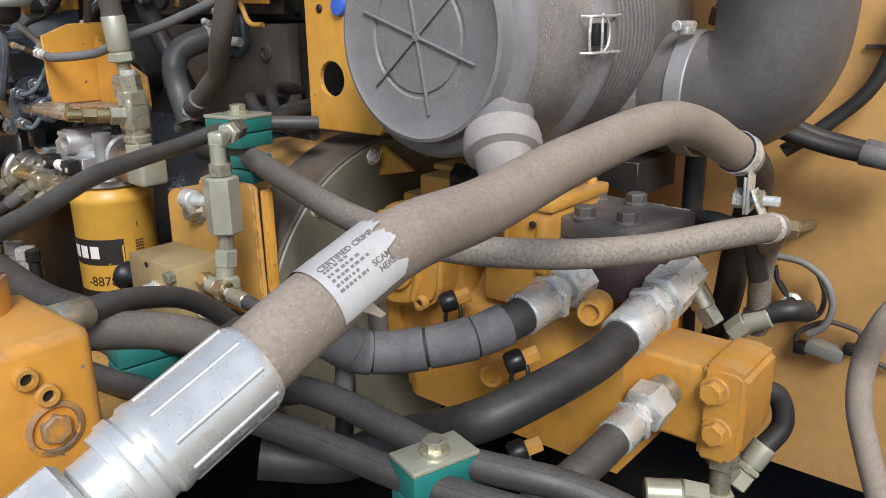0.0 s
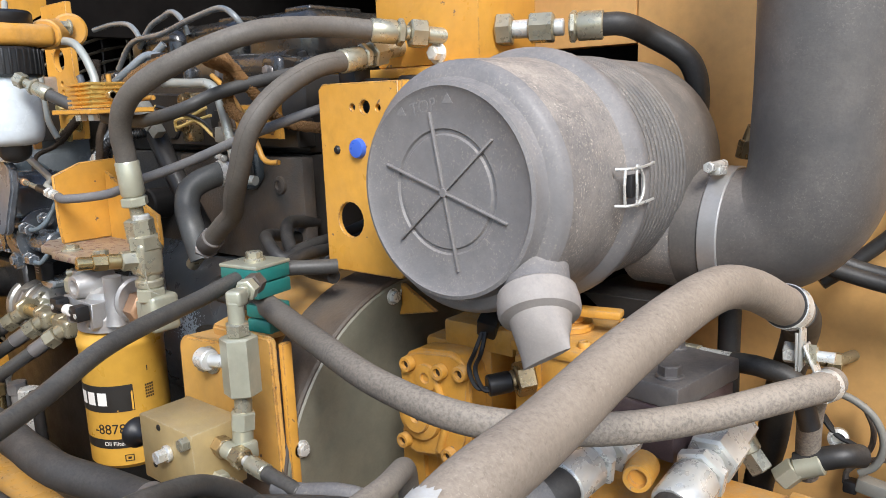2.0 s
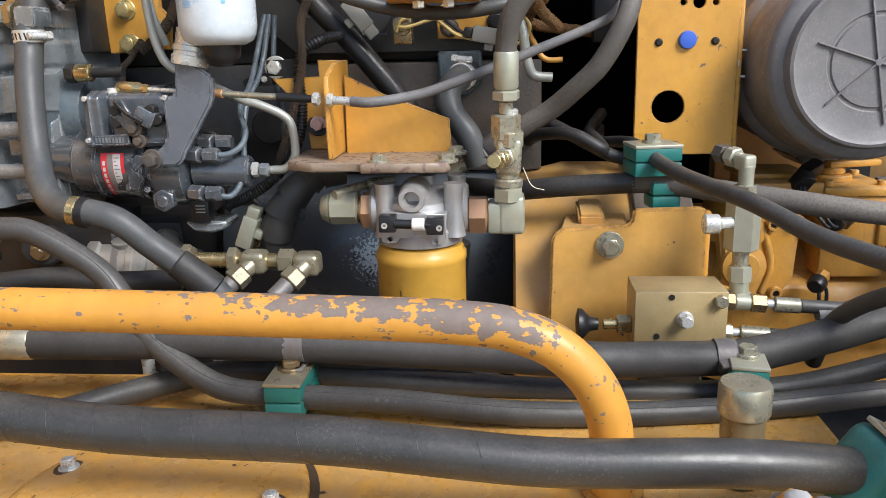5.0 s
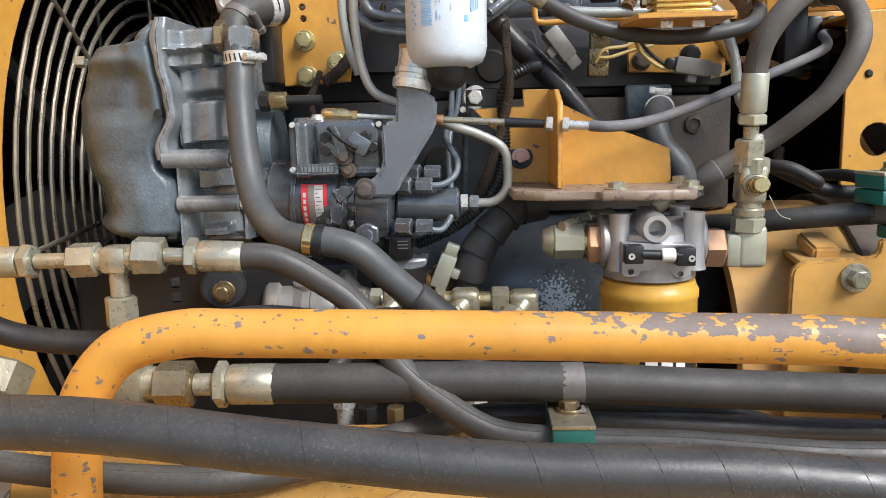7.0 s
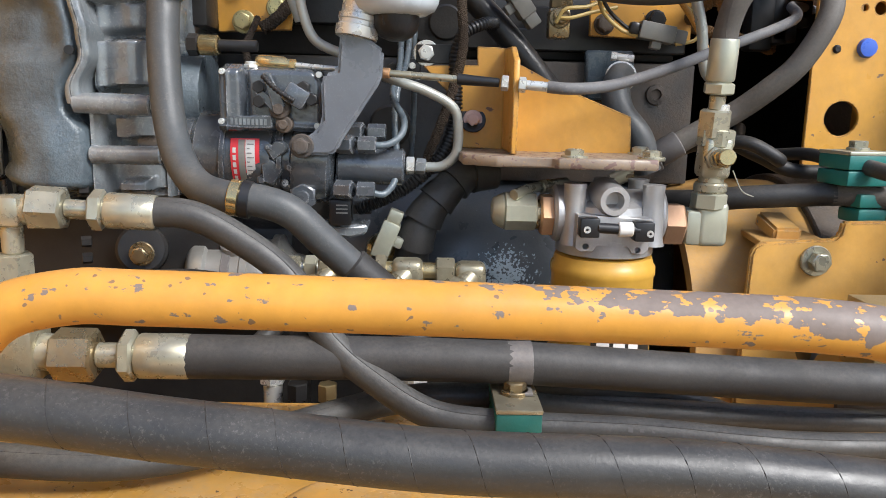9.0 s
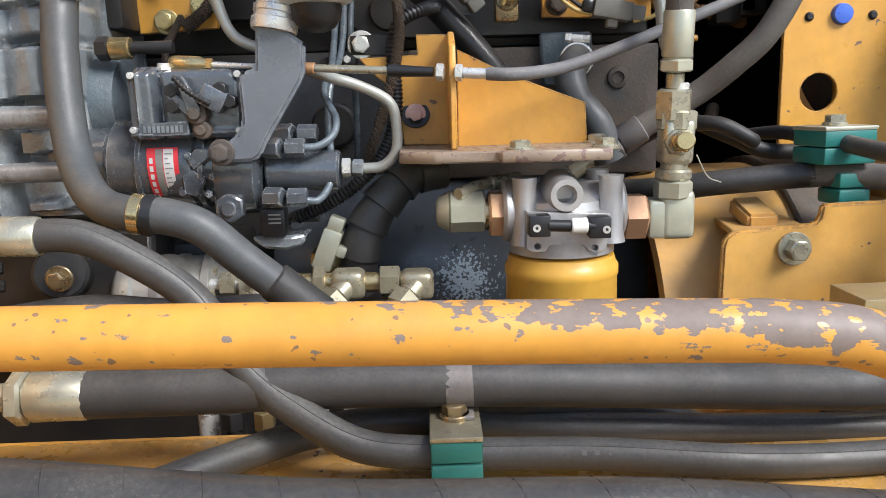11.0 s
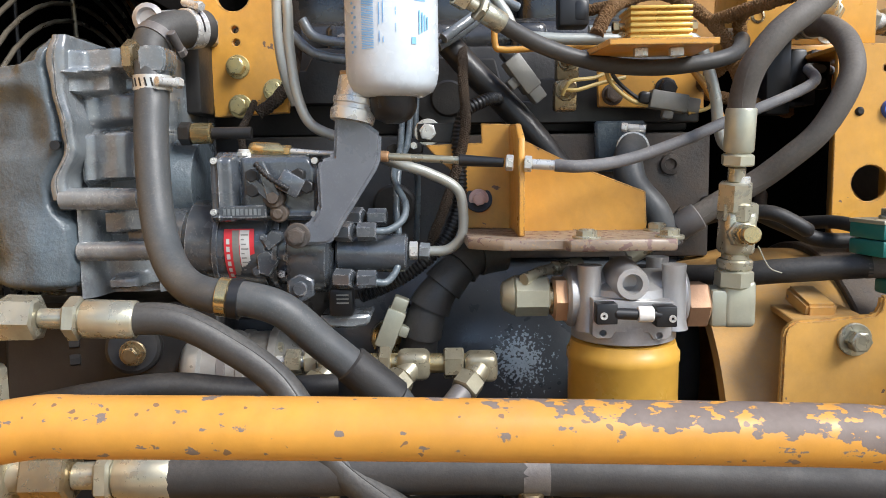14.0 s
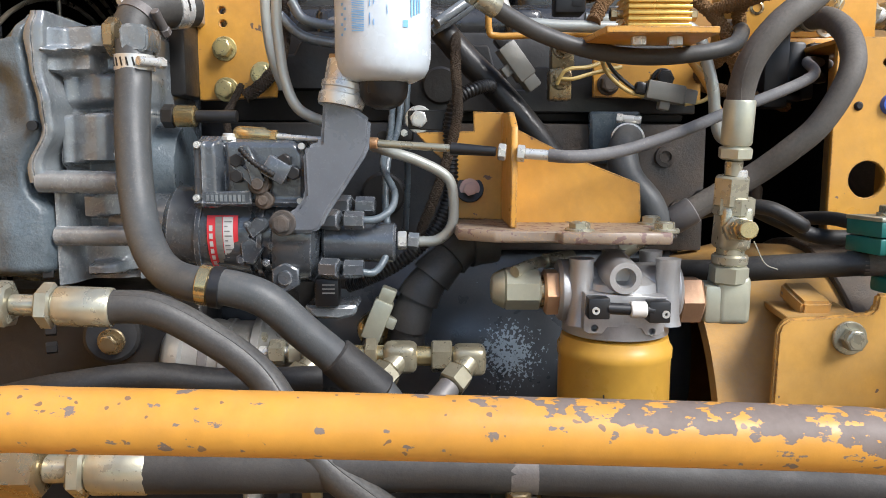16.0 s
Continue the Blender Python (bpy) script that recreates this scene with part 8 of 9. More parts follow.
def injection_pump():
    ob = thing("injection_pump", (-1.354, 0.542, 1.621), "slate-grey fuel injection pump with red and white plate", "injection pump")
    a, b = Vector((-1.432, 0.557, 1.645)), Vector((-1.271, 0.557, 1.632))
    d = (b - a).normalized()
    n = (b - a).length
    part("body", lathe(a, d, [(0.027, -0.04), (0.031, 0.0), (0.033, n * 0.08), (0.0405, n * 0.12), (0.0425, n * 0.60), (0.039, n * 0.62), (0.039, n * 0.72), (0.046, n * 0.74), (0.048, n * 0.80), (0.044, n * 0.96), (0.031, n), (0.0, n)], 40), PUMPBLACK, ob)
    part("cap", cyl((-1.269, 0.542, 1.631), (-1.199, 0.542, 1.629), 0.0195, 28), PUMPBLACK, ob)
    gx0, gx1 = (-1.386, 0.517, 1.7)[0], (-1.28, 0.517, 1.699)[0]
    gz0, gz1 = (-1.336, 0.517, 1.665)[2], (-1.333, 0.517, 1.73)[2]
    gw = gx1 - gx0

    def box_front(u, x, z):
        y = 0.520 - 0.014 * plateau(0.03, 0.25, 0.02, u) - 0.006 * plateau(0.30, 0.97, 0.02, u)
        y += 0.014 * ease(gz1 - 0.008, gz1, z) + 0.010 * ease(0.04, 0.0, u) + 0.008 * ease(0.96, 1.0, u)
        y -= 0.003 * plateau(0.105, 0.125, 0.008, u) + 0.004 * plateau(gz0 + 0.002, gz0 + 0.006, 0.001, z)
        return y
    part("governor_box", relief(lambda z: gx0 + 0.004 * ease(gz1 - 0.012, gz1, z), lambda z: gx1 - 0.010 * ease(gz1 - 0.02, gz1, z), gz0, gz1, box_front, 0.60, 50, 30), PUMPBLACK, ob, smooth=60)
    part("box_top", span((gx0 + 0.45 * gw, 0.528, gz1 - 0.004), (gx0 + 0.80 * gw, 0.59, gz1 + 0.004), bev=0.003), PUMPBLACK, ob)
    for f, w in ((0.30, 0.0012), (0.66, 0.0016), (0.90, 0.0014)):
        q = a + d * (n * f)
        part("body_rib", lathe(q - d * 0.003, d, [(0.040, 0), (0.0425 + w, 0.0008), (0.0425 + w, 0.0052), (0.040, 0.006)], 40, shut=False), PUMPBLACK, ob)
    for p in ((-1.377, 0.508, 1.722), (-1.379, 0.508, 1.674), (-1.286, 0.516, 1.671), (-1.284, 0.516, 1.721)):
        part("cover_screw", cyl(p, Vector(p) + Vector((0, -0.006, 0)), 0.0032, 12), ZINC, ob)
    # throttle and stop levers
    for p, r in (((-1.322, 0.502, 1.687), 0.010), ((-1.318, 0.504, 1.672), 0.0085)):
        part("shaft", join(cyl(Vector(p) + Vector((0, 0.02, 0)), p, r, 20), cyl(p, Vector(p) + Vector((0, -0.006, 0)), r * 0.55, 14)), BROWNIRON, ob)
    part("lever", slab([(-1.337, 0.498, 1.721), (-1.33, 0.498, 1.722), (-1.315, 0.498, 1.69), (-1.326, 0.498, 1.683)], (0, 0.005, 0)), PUMPBLACK, ob)
    part("lever", slab([(-1.346, 0.5, 1.703), (-1.34, 0.5, 1.707), (-1.318, 0.5, 1.689), (-1.325, 0.5, 1.681)], (0, 0.005, 0)), PUMPBLACK, ob)
    part("spring", tube([(-1.336, 0.494, 1.719), (-1.323, 0.492, 1.706), (-1.306, 0.495, 1.695)], 0.0022, 8, 6, ripple=(0.004, 0.0008)), BLACKBITS, ob)
    for p in ((-1.341, 0.498, 1.708), (-1.298, 0.498, 1.708), (-1.29, 0.498, 1.697), (-1.341, 0.498, 1.694)):
        part("small_screw", hexa(Vector(p) + Vector((0, 0.014, 0)), p, 0.011), BLACKBITS, ob)
    part("lever_block", box((-1.305, 0.504, 1.7), (0.024, 0.016, 0.02), turn=(0, 30, 0), bev=0.003), PUMPBLACK, ob)
    part("top_stud", join(cyl((-1.354, 0.527, 1.722), (-1.354, 0.527, 1.733), 0.006), hexa((-1.354, 0.527, 1.726), (-1.354, 0.527, 1.73), 0.014)), ZINC, ob)
    # plain bars for the cast name and the plate's small print
    nm = part("name_pad", slab([(-1.375, 0.5035, 1.667), (-1.329, 0.5035, 1.668), (-1.329, 0.5035, 1.681), (-1.375, 0.5035, 1.679)], (0, 0.010, 0), bev=0.001), PUMPBLACK, ob, "raised cast name pad")
    c = Vector((-1.352, 0.503, 1.674))
    bars([(-0.0165 + 0.0041 * k, 0, 0.0028, 0.0062) for k in range(9)], c, ENGINE_LIGHT, nm, name="raised_mark")
    q = Vector((-1.368, 0.542, 1.627))
    yb = a.y
    bm = bmesh.new()
    x0, x1 = (-1.374, 0.514, 1.631)[0], (-1.345, 0.514, 1.631)[0]

    def strip(x0, x1, a0, a1, r, mat, name):
        bm = bmesh.new()
        row = []
        for k in range(13):
            t = radians(a0 + (a1 - a0) * k / 12)
            zc = a.z + d.z * n * 0.3
            row.append((bm.verts.new((x0, yb - r * math.cos(t), zc + r * math.sin(t))), bm.verts.new((x1, yb - r * math.cos(t), zc + r * math.sin(t)))))
        for (p, q1), (r1, s) in zip(row, row[1:]):
            bm.faces.new((p, q1, s, r1))
        return part(name, bm, mat, ob)
    strip(x0, x1, -62, 22, 0.0427, RED, "red_plate")
    strip(x0 + 0.0080, x0 + 0.0145, -44, 20, 0.0430, CONNECT, "silver_field")
    strip(x0 + 0.0152, x1 - 0.0045, -30, 20, 0.0430, PAPER, "silver_field")
    for k in range(10):
        strip(x0 + 0.0092, x0 + 0.0130, -41 + 6.0 * k, -39.4 + 6.0 * k, 0.0432, GREYPRINT, "print_bar")
        strip(x0 + 0.0165, x1 - 0.0055 - 0.002 * (k % 3), -41 + 6.0 * k, -39.4 + 6.0 * k, 0.0432, GREYPRINT, "print_bar")
    for a0 in (-48, -38, -28, -18, -8, 2):
        strip(x0 + 0.0022, x0 + 0.0055, a0, a0 + 7, 0.0431, PAPER, "print_bar")
    for p, r in (((-1.302, 0.507, 1.651), 0.009), ((-1.382, 0.522, 1.645), 0.008), ((-1.407, 0.527, 1.645), 0.008), ((-1.302, 0.514, 1.599), 0.014), ((-1.343, 0.517, 1.615), 0.006), ((-1.314, 0.513, 1.629), 0.004), ((-1.32, 0.514, 1.613), 0.004), ((-1.335, 0.51, 1.649), 0.004)):
        part("body_bolt", join(hexa(Vector(p) + Vector((0, 0.012, 0)), p, r * 1.8), cyl(Vector(p) + Vector((0, 0.002, 0)), Vector(p) + Vector((0, -0.004, 0)), r * 0.5)), PUMPBLACK, ob)
    part("diamond_flange", slab([(-1.339, 0.512, 1.646), (-1.328, 0.512, 1.657), (-1.317, 0.512, 1.654), (-1.316, 0.512, 1.646), (-1.331, 0.512, 1.634)], (0, 0.01, 0), bev=0.002), PUMPBLACK, ob)
    part("side_plate", slab([(-1.344, 0.514, 1.632), (-1.333, 0.514, 1.638), (-1.32, 0.514, 1.627), (-1.331, 0.514, 1.61), (-1.343, 0.514, 1.613)], (0, 0.01, 0), bev=0.002), PUMPBLACK, ob)
    # rear outlets with hex unions
    for p in ((-1.254, 0.517, 1.653), (-1.255, 0.517, 1.607), (-1.246, 0.542, 1.665)):
        p = Vector(p)
        part("outlet", join(hexa(p + Vector((-0.014, 0.006, 0)), p + Vector((0.004, 0, 0)), 0.017), hexa(p + Vector((0.008, -0.001, 0)), p + Vector((0.027, -0.002, 0)), 0.015)), PUMPBLACK, ob)
    part("return_nut", hexa((-1.198, 0.542, 1.631), (-1.189, 0.542, 1.631), 0.016), ZINC, ob, "bright hex nut")
    part("return_union", hexa((-1.188, 0.542, 1.631), (-1.177, 0.542, 1.63), 0.0145), ENGINE_LIGHT, ob)
    part("solenoid", box((-1.266, 0.542, 1.581), (0.024, 0.02, 0.028), bev=0.003), BLACK, ob)
    bars([(0, 0.006 - 0.004 * k, 0.012, 0.0015) for k in range(3)], (-1.264, 0.5315, 1.583), PALEPRINT, ob)
    part("under_plate", slab([(-1.291, 0.542, 1.566), (-1.237, 0.542, 1.567), (-1.24, 0.542, 1.556), (-1.257, 0.542, 1.552), (-1.28, 0.542, 1.554)], (0, 0.05, 0), bev=0.003), ENGINE_LIGHT, ob)


injection_pump()


def fuel_filter():
    c = Vector((-1.214, 0.535, 1.74))
    zb = (-1.213, 0.502, 1.777)[2]
    ob = thing("fuel_filter", (c.x, c.y, zb), "white spin-on fuel filter can printed in blue", "fuel filter")
    x = Vector((-1.208, 0.502, 1.823)).x
    r = 0.0425
    b = Vector((x, 0.502, zb))
    part("can", lathe(b, (0, 0, 1), [(0.0185, 0.0), (0.028, 0.001), (0.0372, 0.0055), (0.0405, 0.012), (r, 0.022), (r, 0.090), (r - 0.002, 0.0955), (r - 0.0055, 0.0965)], 52), WHITE, ob)
    part("drain_bowl", lathe(b + Vector((0, 0, 0.004)), (0, 0, -1), [(0.0225, 0), (0.0225, 0.008), (0.0210, 0.016), (0.016, 0.023), (0.007, 0.027), (0, 0.027)], 30), BLACKBITS, ob)
    part("drain_lug", box(b + Vector((-0.010, -0.017, -0.003)), (0.005, 0.005, 0.014), bev=0.001), BLACKBITS, ob)
    part("head", lathe(b + Vector((0, 0, 0.094)), (0, 0, 1), [(0.0457, 0), (0.0500, 0.003), (0.0500, 0.036), (0.046, 0.040), (0, 0.040)], 36), BLACK, ob, "knurled black filter collar")
    part("head_casting", join(box(b + Vector((0.004, 0.012, 0.150)), (0.086, 0.092, 0.030), bev=0.011, seg=3), cyl(b + Vector((0.030, 0.05, 0.152)), (-1.24, 0.615, 1.939), 0.021, 24),
                              cyl((-1.189, 0.592, 1.937), (-1.276, 0.635, 1.948), 0.024, 24)), CAST, ob, "yellow cast filter head")
    part("priming_knob", lathe(b + Vector((0.006, 0.006, 0.164)), (0, 0, 1), [(0.034, 0), (0.0365, 0.003), (0.0365, 0.015), (0.033, 0.019), (0, 0.019)], 36), BLACK, ob, "ribbed black priming knob")
    bolt(ob, (-1.19, 0.591, 1.941), (0, -1, 0), 0.016, mat=GREENZINC, washer=1.5)
    for k in range(36):
        a = 2 * math.pi * k / 36
        part("head_rib", box(b + Vector((0.0505 * math.cos(a), 0.0505 * math.sin(a), 0.114)), (0.003, 0.003, 0.034), turn=(0, 0, math.degrees(a)), bev=0.0006), BLACK, ob)
    mid = b + Vector((0, 0, 0.062))
    rnd = random.Random(7)
    bend = (b.x, b.y, r + 0.0003, -math.pi / 2)
    ys = [-0.026 + 0.00145 * k for k in range(36)]
    bars([(-0.019, y, 0.012, rnd.choice((0.0005, 0.0008, 0.0011))) for y in ys], mid + Vector((0, 0, 0.004)), PRINTBLUE, ob, bend=bend, name="bar_code")
    bars([(-0.008, rnd.uniform(-0.02, 0.028), 0.0008, 0.006) for k in range(10)] + [(-0.0045, rnd.uniform(-0.02, 0.025), 0.0007, 0.005) for k in range(8)] + [(0.0065, rnd.uniform(-0.012, 0.012), 0.0006, 0.003) for k in range(5)], mid, PRINTBLUE, ob, bend=bend, name="fine_print")
    # print running up the can on the flanks
    bars([(-0.037 + 0.004 * (k % 2), -0.024 + 0.0042 * k, 0.0030, 0.0022) for k in range(12)], mid, PRINTBLUE, ob, bend=bend, name="print_bar")
    bars([(0.028, 0.02, 0.009, 0.004), (0.034, 0.02, 0.002, 0.004)], mid, PRINTBLUE, ob, bend=bend, name="print_bar")
    bars([(0.0225, -0.016, 0.0045, 0.006)], mid, PRINTBLUE, ob, bend=bend, name="print_block")
    bars([(0.0285 + 0.003 * k, 0.0, 0.0016, 0.020 - 0.003 * k) for k in range(4)], mid, PRINTBLUE, ob, bend=bend, name="print_bar")
    # bright collar and the grey support leg
    leg = thing("filter_support", (-1.295, 0.56, 1.641), "slate-grey cast leg holding the fuel filter", "bracket")
    pts = [(-1.261, 0.495, 1.765), (-1.239, 0.495, 1.759), (-1.219, 0.495, 1.745), (-1.221, 0.495, 1.72), (-1.225, 0.495, 1.711), (-1.259, 0.495, 1.659), (-1.264, 0.495, 1.648), (-1.272, 0.495, 1.643), (-1.297, 0.495, 1.643), (-1.304, 0.495, 1.648), (-1.303, 0.495, 1.657), (-1.296, 0.495, 1.66), (-1.285, 0.495, 1.667), (-1.279, 0.495, 1.678), (-1.28, 0.495, 1.715), (-1.276, 0.495, 1.722), (-1.264, 0.495, 1.725)]
    part("leg", slab(pts, (0, 0.012, 0), bev=0.003, seg=2), LEG, leg)
    bolt(leg, (-1.299, 0.494, 1.652), (0, -1, 0), 0.015, mat=BROWNIRON, washer=1.6)
    e = Vector((-1.246, 0.505, 1.762))
    dd = Vector((0.16, 0.10, 0.95)).normalized()
    part("collar", lathe(e - dd * 0.006, dd, [(0.0200, 0), (0.0208, 0.003), (0.0208, 0.010), (0.0190, 0.011), (0.0190, 0.015), (0.0200, 0.016), (0.0200, 0.021), (0.0180, 0.022), (0.0180, 0.040)], 30), ZINC, leg, "bright machined collar")
    part("lamp_bracket", slab([(-1.264, 0.55, 1.768), (-1.255, 0.55, 1.768), (-1.253, 0.55, 1.809), (-1.263, 0.55, 1.809)], (0, 0.01, 0)), DUSTY, leg)


fuel_filter()


def rigid_line(points, r, mat, label, name="fuel_pipe", nuts=()):
    ob = thing(name, min((Vector(p) for p in points), key=lambda q: q.z), label, "pipe", group="steel fuel pipes" if name == "fuel_pipe" else "")
    part("pipe", tube(points, r, 14, 8), mat, ob)
    for a, b, s in nuts:
        part("nut", hexa(a, b, s), GREENZINC, ob)
    return ob


PIPE = surface("pale_grey_steel_pipe", (0.46, 0.48, 0.44), (0.36, 0.37, 0.34), rough=0.38, metal=0.3, dust=0.2, grime=0.3)
rigid_line([(-1.177, 0.552, 1.629), (-1.159, 0.55, 1.631), (-1.146, 0.547, 1.644), (-1.144, 0.544, 1.672), (-1.149, 0.542, 1.691), (-1.178, 0.537, 1.708), (-1.203, 0.537, 1.716), (-1.224, 0.552, 1.723), (-1.262, 0.552, 1.742), (-1.293, 0.552, 1.757), (-1.305, 0.552, 1.782), (-1.312, 0.552, 1.832), (-1.317, 0.552, 1.891), (-1.42, 0.60, 2.0)], 0.0052, PIPE, "pale steel fuel pipe bending from pump up past the filter")
rigid_line([(-1.334, 0.605, 1.903), (-1.334, 0.605, 1.851), (-1.328, 0.605, 1.81), (-1.319, 0.612, 1.781)], 0.005, PIPE, "pale steel fuel pipe beside another pipe")
for pts in ([(-1.235, 0.514, 1.653), (-1.216, 0.519, 1.654), (-1.203, 0.5273, 1.663), (-1.2, 0.5356, 1.676), (-1.213, 0.5605, 1.703), (-1.208, 0.5936, 1.732), (-1.207, 0.6268, 1.769), (-1.204, 0.66, 1.815)],
            [(-1.236, 0.514, 1.606), (-1.22, 0.519, 1.603), (-1.209, 0.5273, 1.616), (-1.208, 0.5439, 1.642), (-1.211, 0.5605, 1.675), (-1.209, 0.577, 1.709), (-1.2, 0.6102, 1.744), (-1.198, 0.66, 1.815)],
            [(-1.196, 0.68, 1.628), (-1.193, 0.67, 1.688), (-1.194, 0.65, 1.746), (-1.191, 0.66, 1.815)]):
    rigid_line(pts, 0.0036, ENGINE, "thin dark steel injector pipe")


def pipe_clip():
    c = Vector((-1.198, 0.62, 1.736))
    ob = thing("pipe_clip", c, "small black clip block holding injector pipes", "clip")
    part("front_half", box(c + Vector((0, -0.008, 0)), (0.026, 0.008, 0.016), bev=0.002), BLACK, ob)
    part("rear_half", box(c + Vector((0, 0.008, 0)), (0.026, 0.008, 0.016), bev=0.002), BLACK, ob)
    part("screw", hexa(c + Vector((0.004, -0.012, 0.0)), c + Vector((0.004, -0.016, 0)), 0.007), ZINC, ob)
    part("bolt", hexa(c + Vector((-0.018, -0.004, -0.004)), c + Vector((-0.018, -0.012, -0.004)), 0.013), BLACKBITS, ob)


pipe_clip()


def looms():
    # black spiral-wrapped loom below the bracket
    ob = thing("wiring_loom", (-1.206, 0.6, 1.538), "thick black spiral-wrapped wiring loom", "loom")
    pts = [(-1.098, 0.61, 1.619), (-1.132, 0.6, 1.617), (-1.155, 0.59, 1.599), (-1.175, 0.585, 1.574), (-1.188, 0.585, 1.542), (-1.195, 0.6, 1.5)]
    line = curve_points(pts, 10)
    for k in range(6):
        i, j = int((len(line) - 1) * k / 6), int((len(line) - 1) * (k + 1) / 6)
        part("wrap", tube(line[i:j + 1], 0.021, 20, 2, radii=lambda s: 0.0185 + 0.004 * s), HOSE, ob)
    # corrugated conduit
    cn = thing("conduit", (-1.252, 0.58, 1.576), "black corrugated wiring conduit", "conduit")
    part("tube", tube([(-1.253, 0.59, 1.577), (-1.222, 0.583, 1.59), (-1.192, 0.58, 1.608), (-1.162, 0.585, 1.637), (-1.147, 0.59, 1.673), (-1.145, 0.595, 1.708), (-1.147, 0.597, 1.743), (-1.139, 0.6, 1.77), (-1.119, 0.61, 1.782), (-1.098, 0.65, 1.788)], 0.0058, 12, 8, ripple=(0.0042, 0.0014)), BLACK, cn)
    for q in ((-1.259, 0.592, 1.577), (-1.26, 0.59, 1.571), (-1.258, 0.59, 1.565)):
        part("wire", tube([q, (-1.272, 0.598, 1.568)], 0.0015, 6, 3), BLACK, cn)
    cb = thing("connector", (-1.019, 0.64, 1.878), "black square wiring connector at the loom end", "connector", group="wiring connectors")
    part("shell", box((-1.021, 0.64, 1.878), (0.032, 0.03, 0.034), bev=0.003), BLACK, cb)
    part("cap", box((-1.014, 0.635, 1.877), (0.014, 0.022, 0.022), bev=0.003), BLACK, cb)
    for pts, m, r in (([(-1.375, 0.66, 1.788), (-1.378, 0.63, 1.765), (-1.376, 0.6, 1.752), (-1.371, 0.59, 1.731)], DARKBRAID, 0.0045),
                      ([(-1.332, 0.655, 1.81), (-1.348, 0.64, 1.787), (-1.365, 0.635, 1.774)], DARKBRAID, 0.0085),
                      ([(-1.335, 0.7, 1.905), (-1.331, 0.69, 1.852), (-1.331, 0.655, 1.81)], DARKBRAID, 0.0075),
                      ([(-1.14, 0.66, 1.845), (-1.141, 0.600, 1.800), (-1.1395, 0.588, 1.753), (-1.151, 0.583, 1.705), (-1.166, 0.583, 1.661), (-1.175, 0.585, 1.639), (-1.180, 0.590, 1.615)], DARKBRAID, 0.0064),
                      ([(-1.01, 0.56, 1.841), (-0.9945, 0.58, 1.866), (-0.9623, 0.62, 1.888), (-0.9208, 0.64, 1.895), (-0.8773, 0.64, 1.871), (-0.8592, 0.62, 1.84), (-0.8493, 0.62, 1.813), (-0.824, 0.66, 1.79)], BRAID, 0.0085),
                      ([(-1.028, 0.66, 1.879), (-0.9923, 0.65, 1.883), (-0.9599, 0.63, 1.887)], BRAID, 0.0075),
                      ([(-0.8715, 0.635, 1.865), (-0.815, 0.5601, 1.877), (-0.8453, 0.6194, 1.868), (-0.8373, 0.6433, 1.836), (-0.86, 0.70, 1.80), (-0.78, 0.74, 1.785), (-0.72, 0.78, 1.775)], BRAID, 0.0085)):
        b = thing("braided_loom", min((Vector(p) for p in pts), key=lambda q: q.z), "brown braided wiring loom across the engine", "loom", group="braided looms")
        tagged(part("braid", braid(pts, r * 0.8), m, b), kind="stuff")


looms()


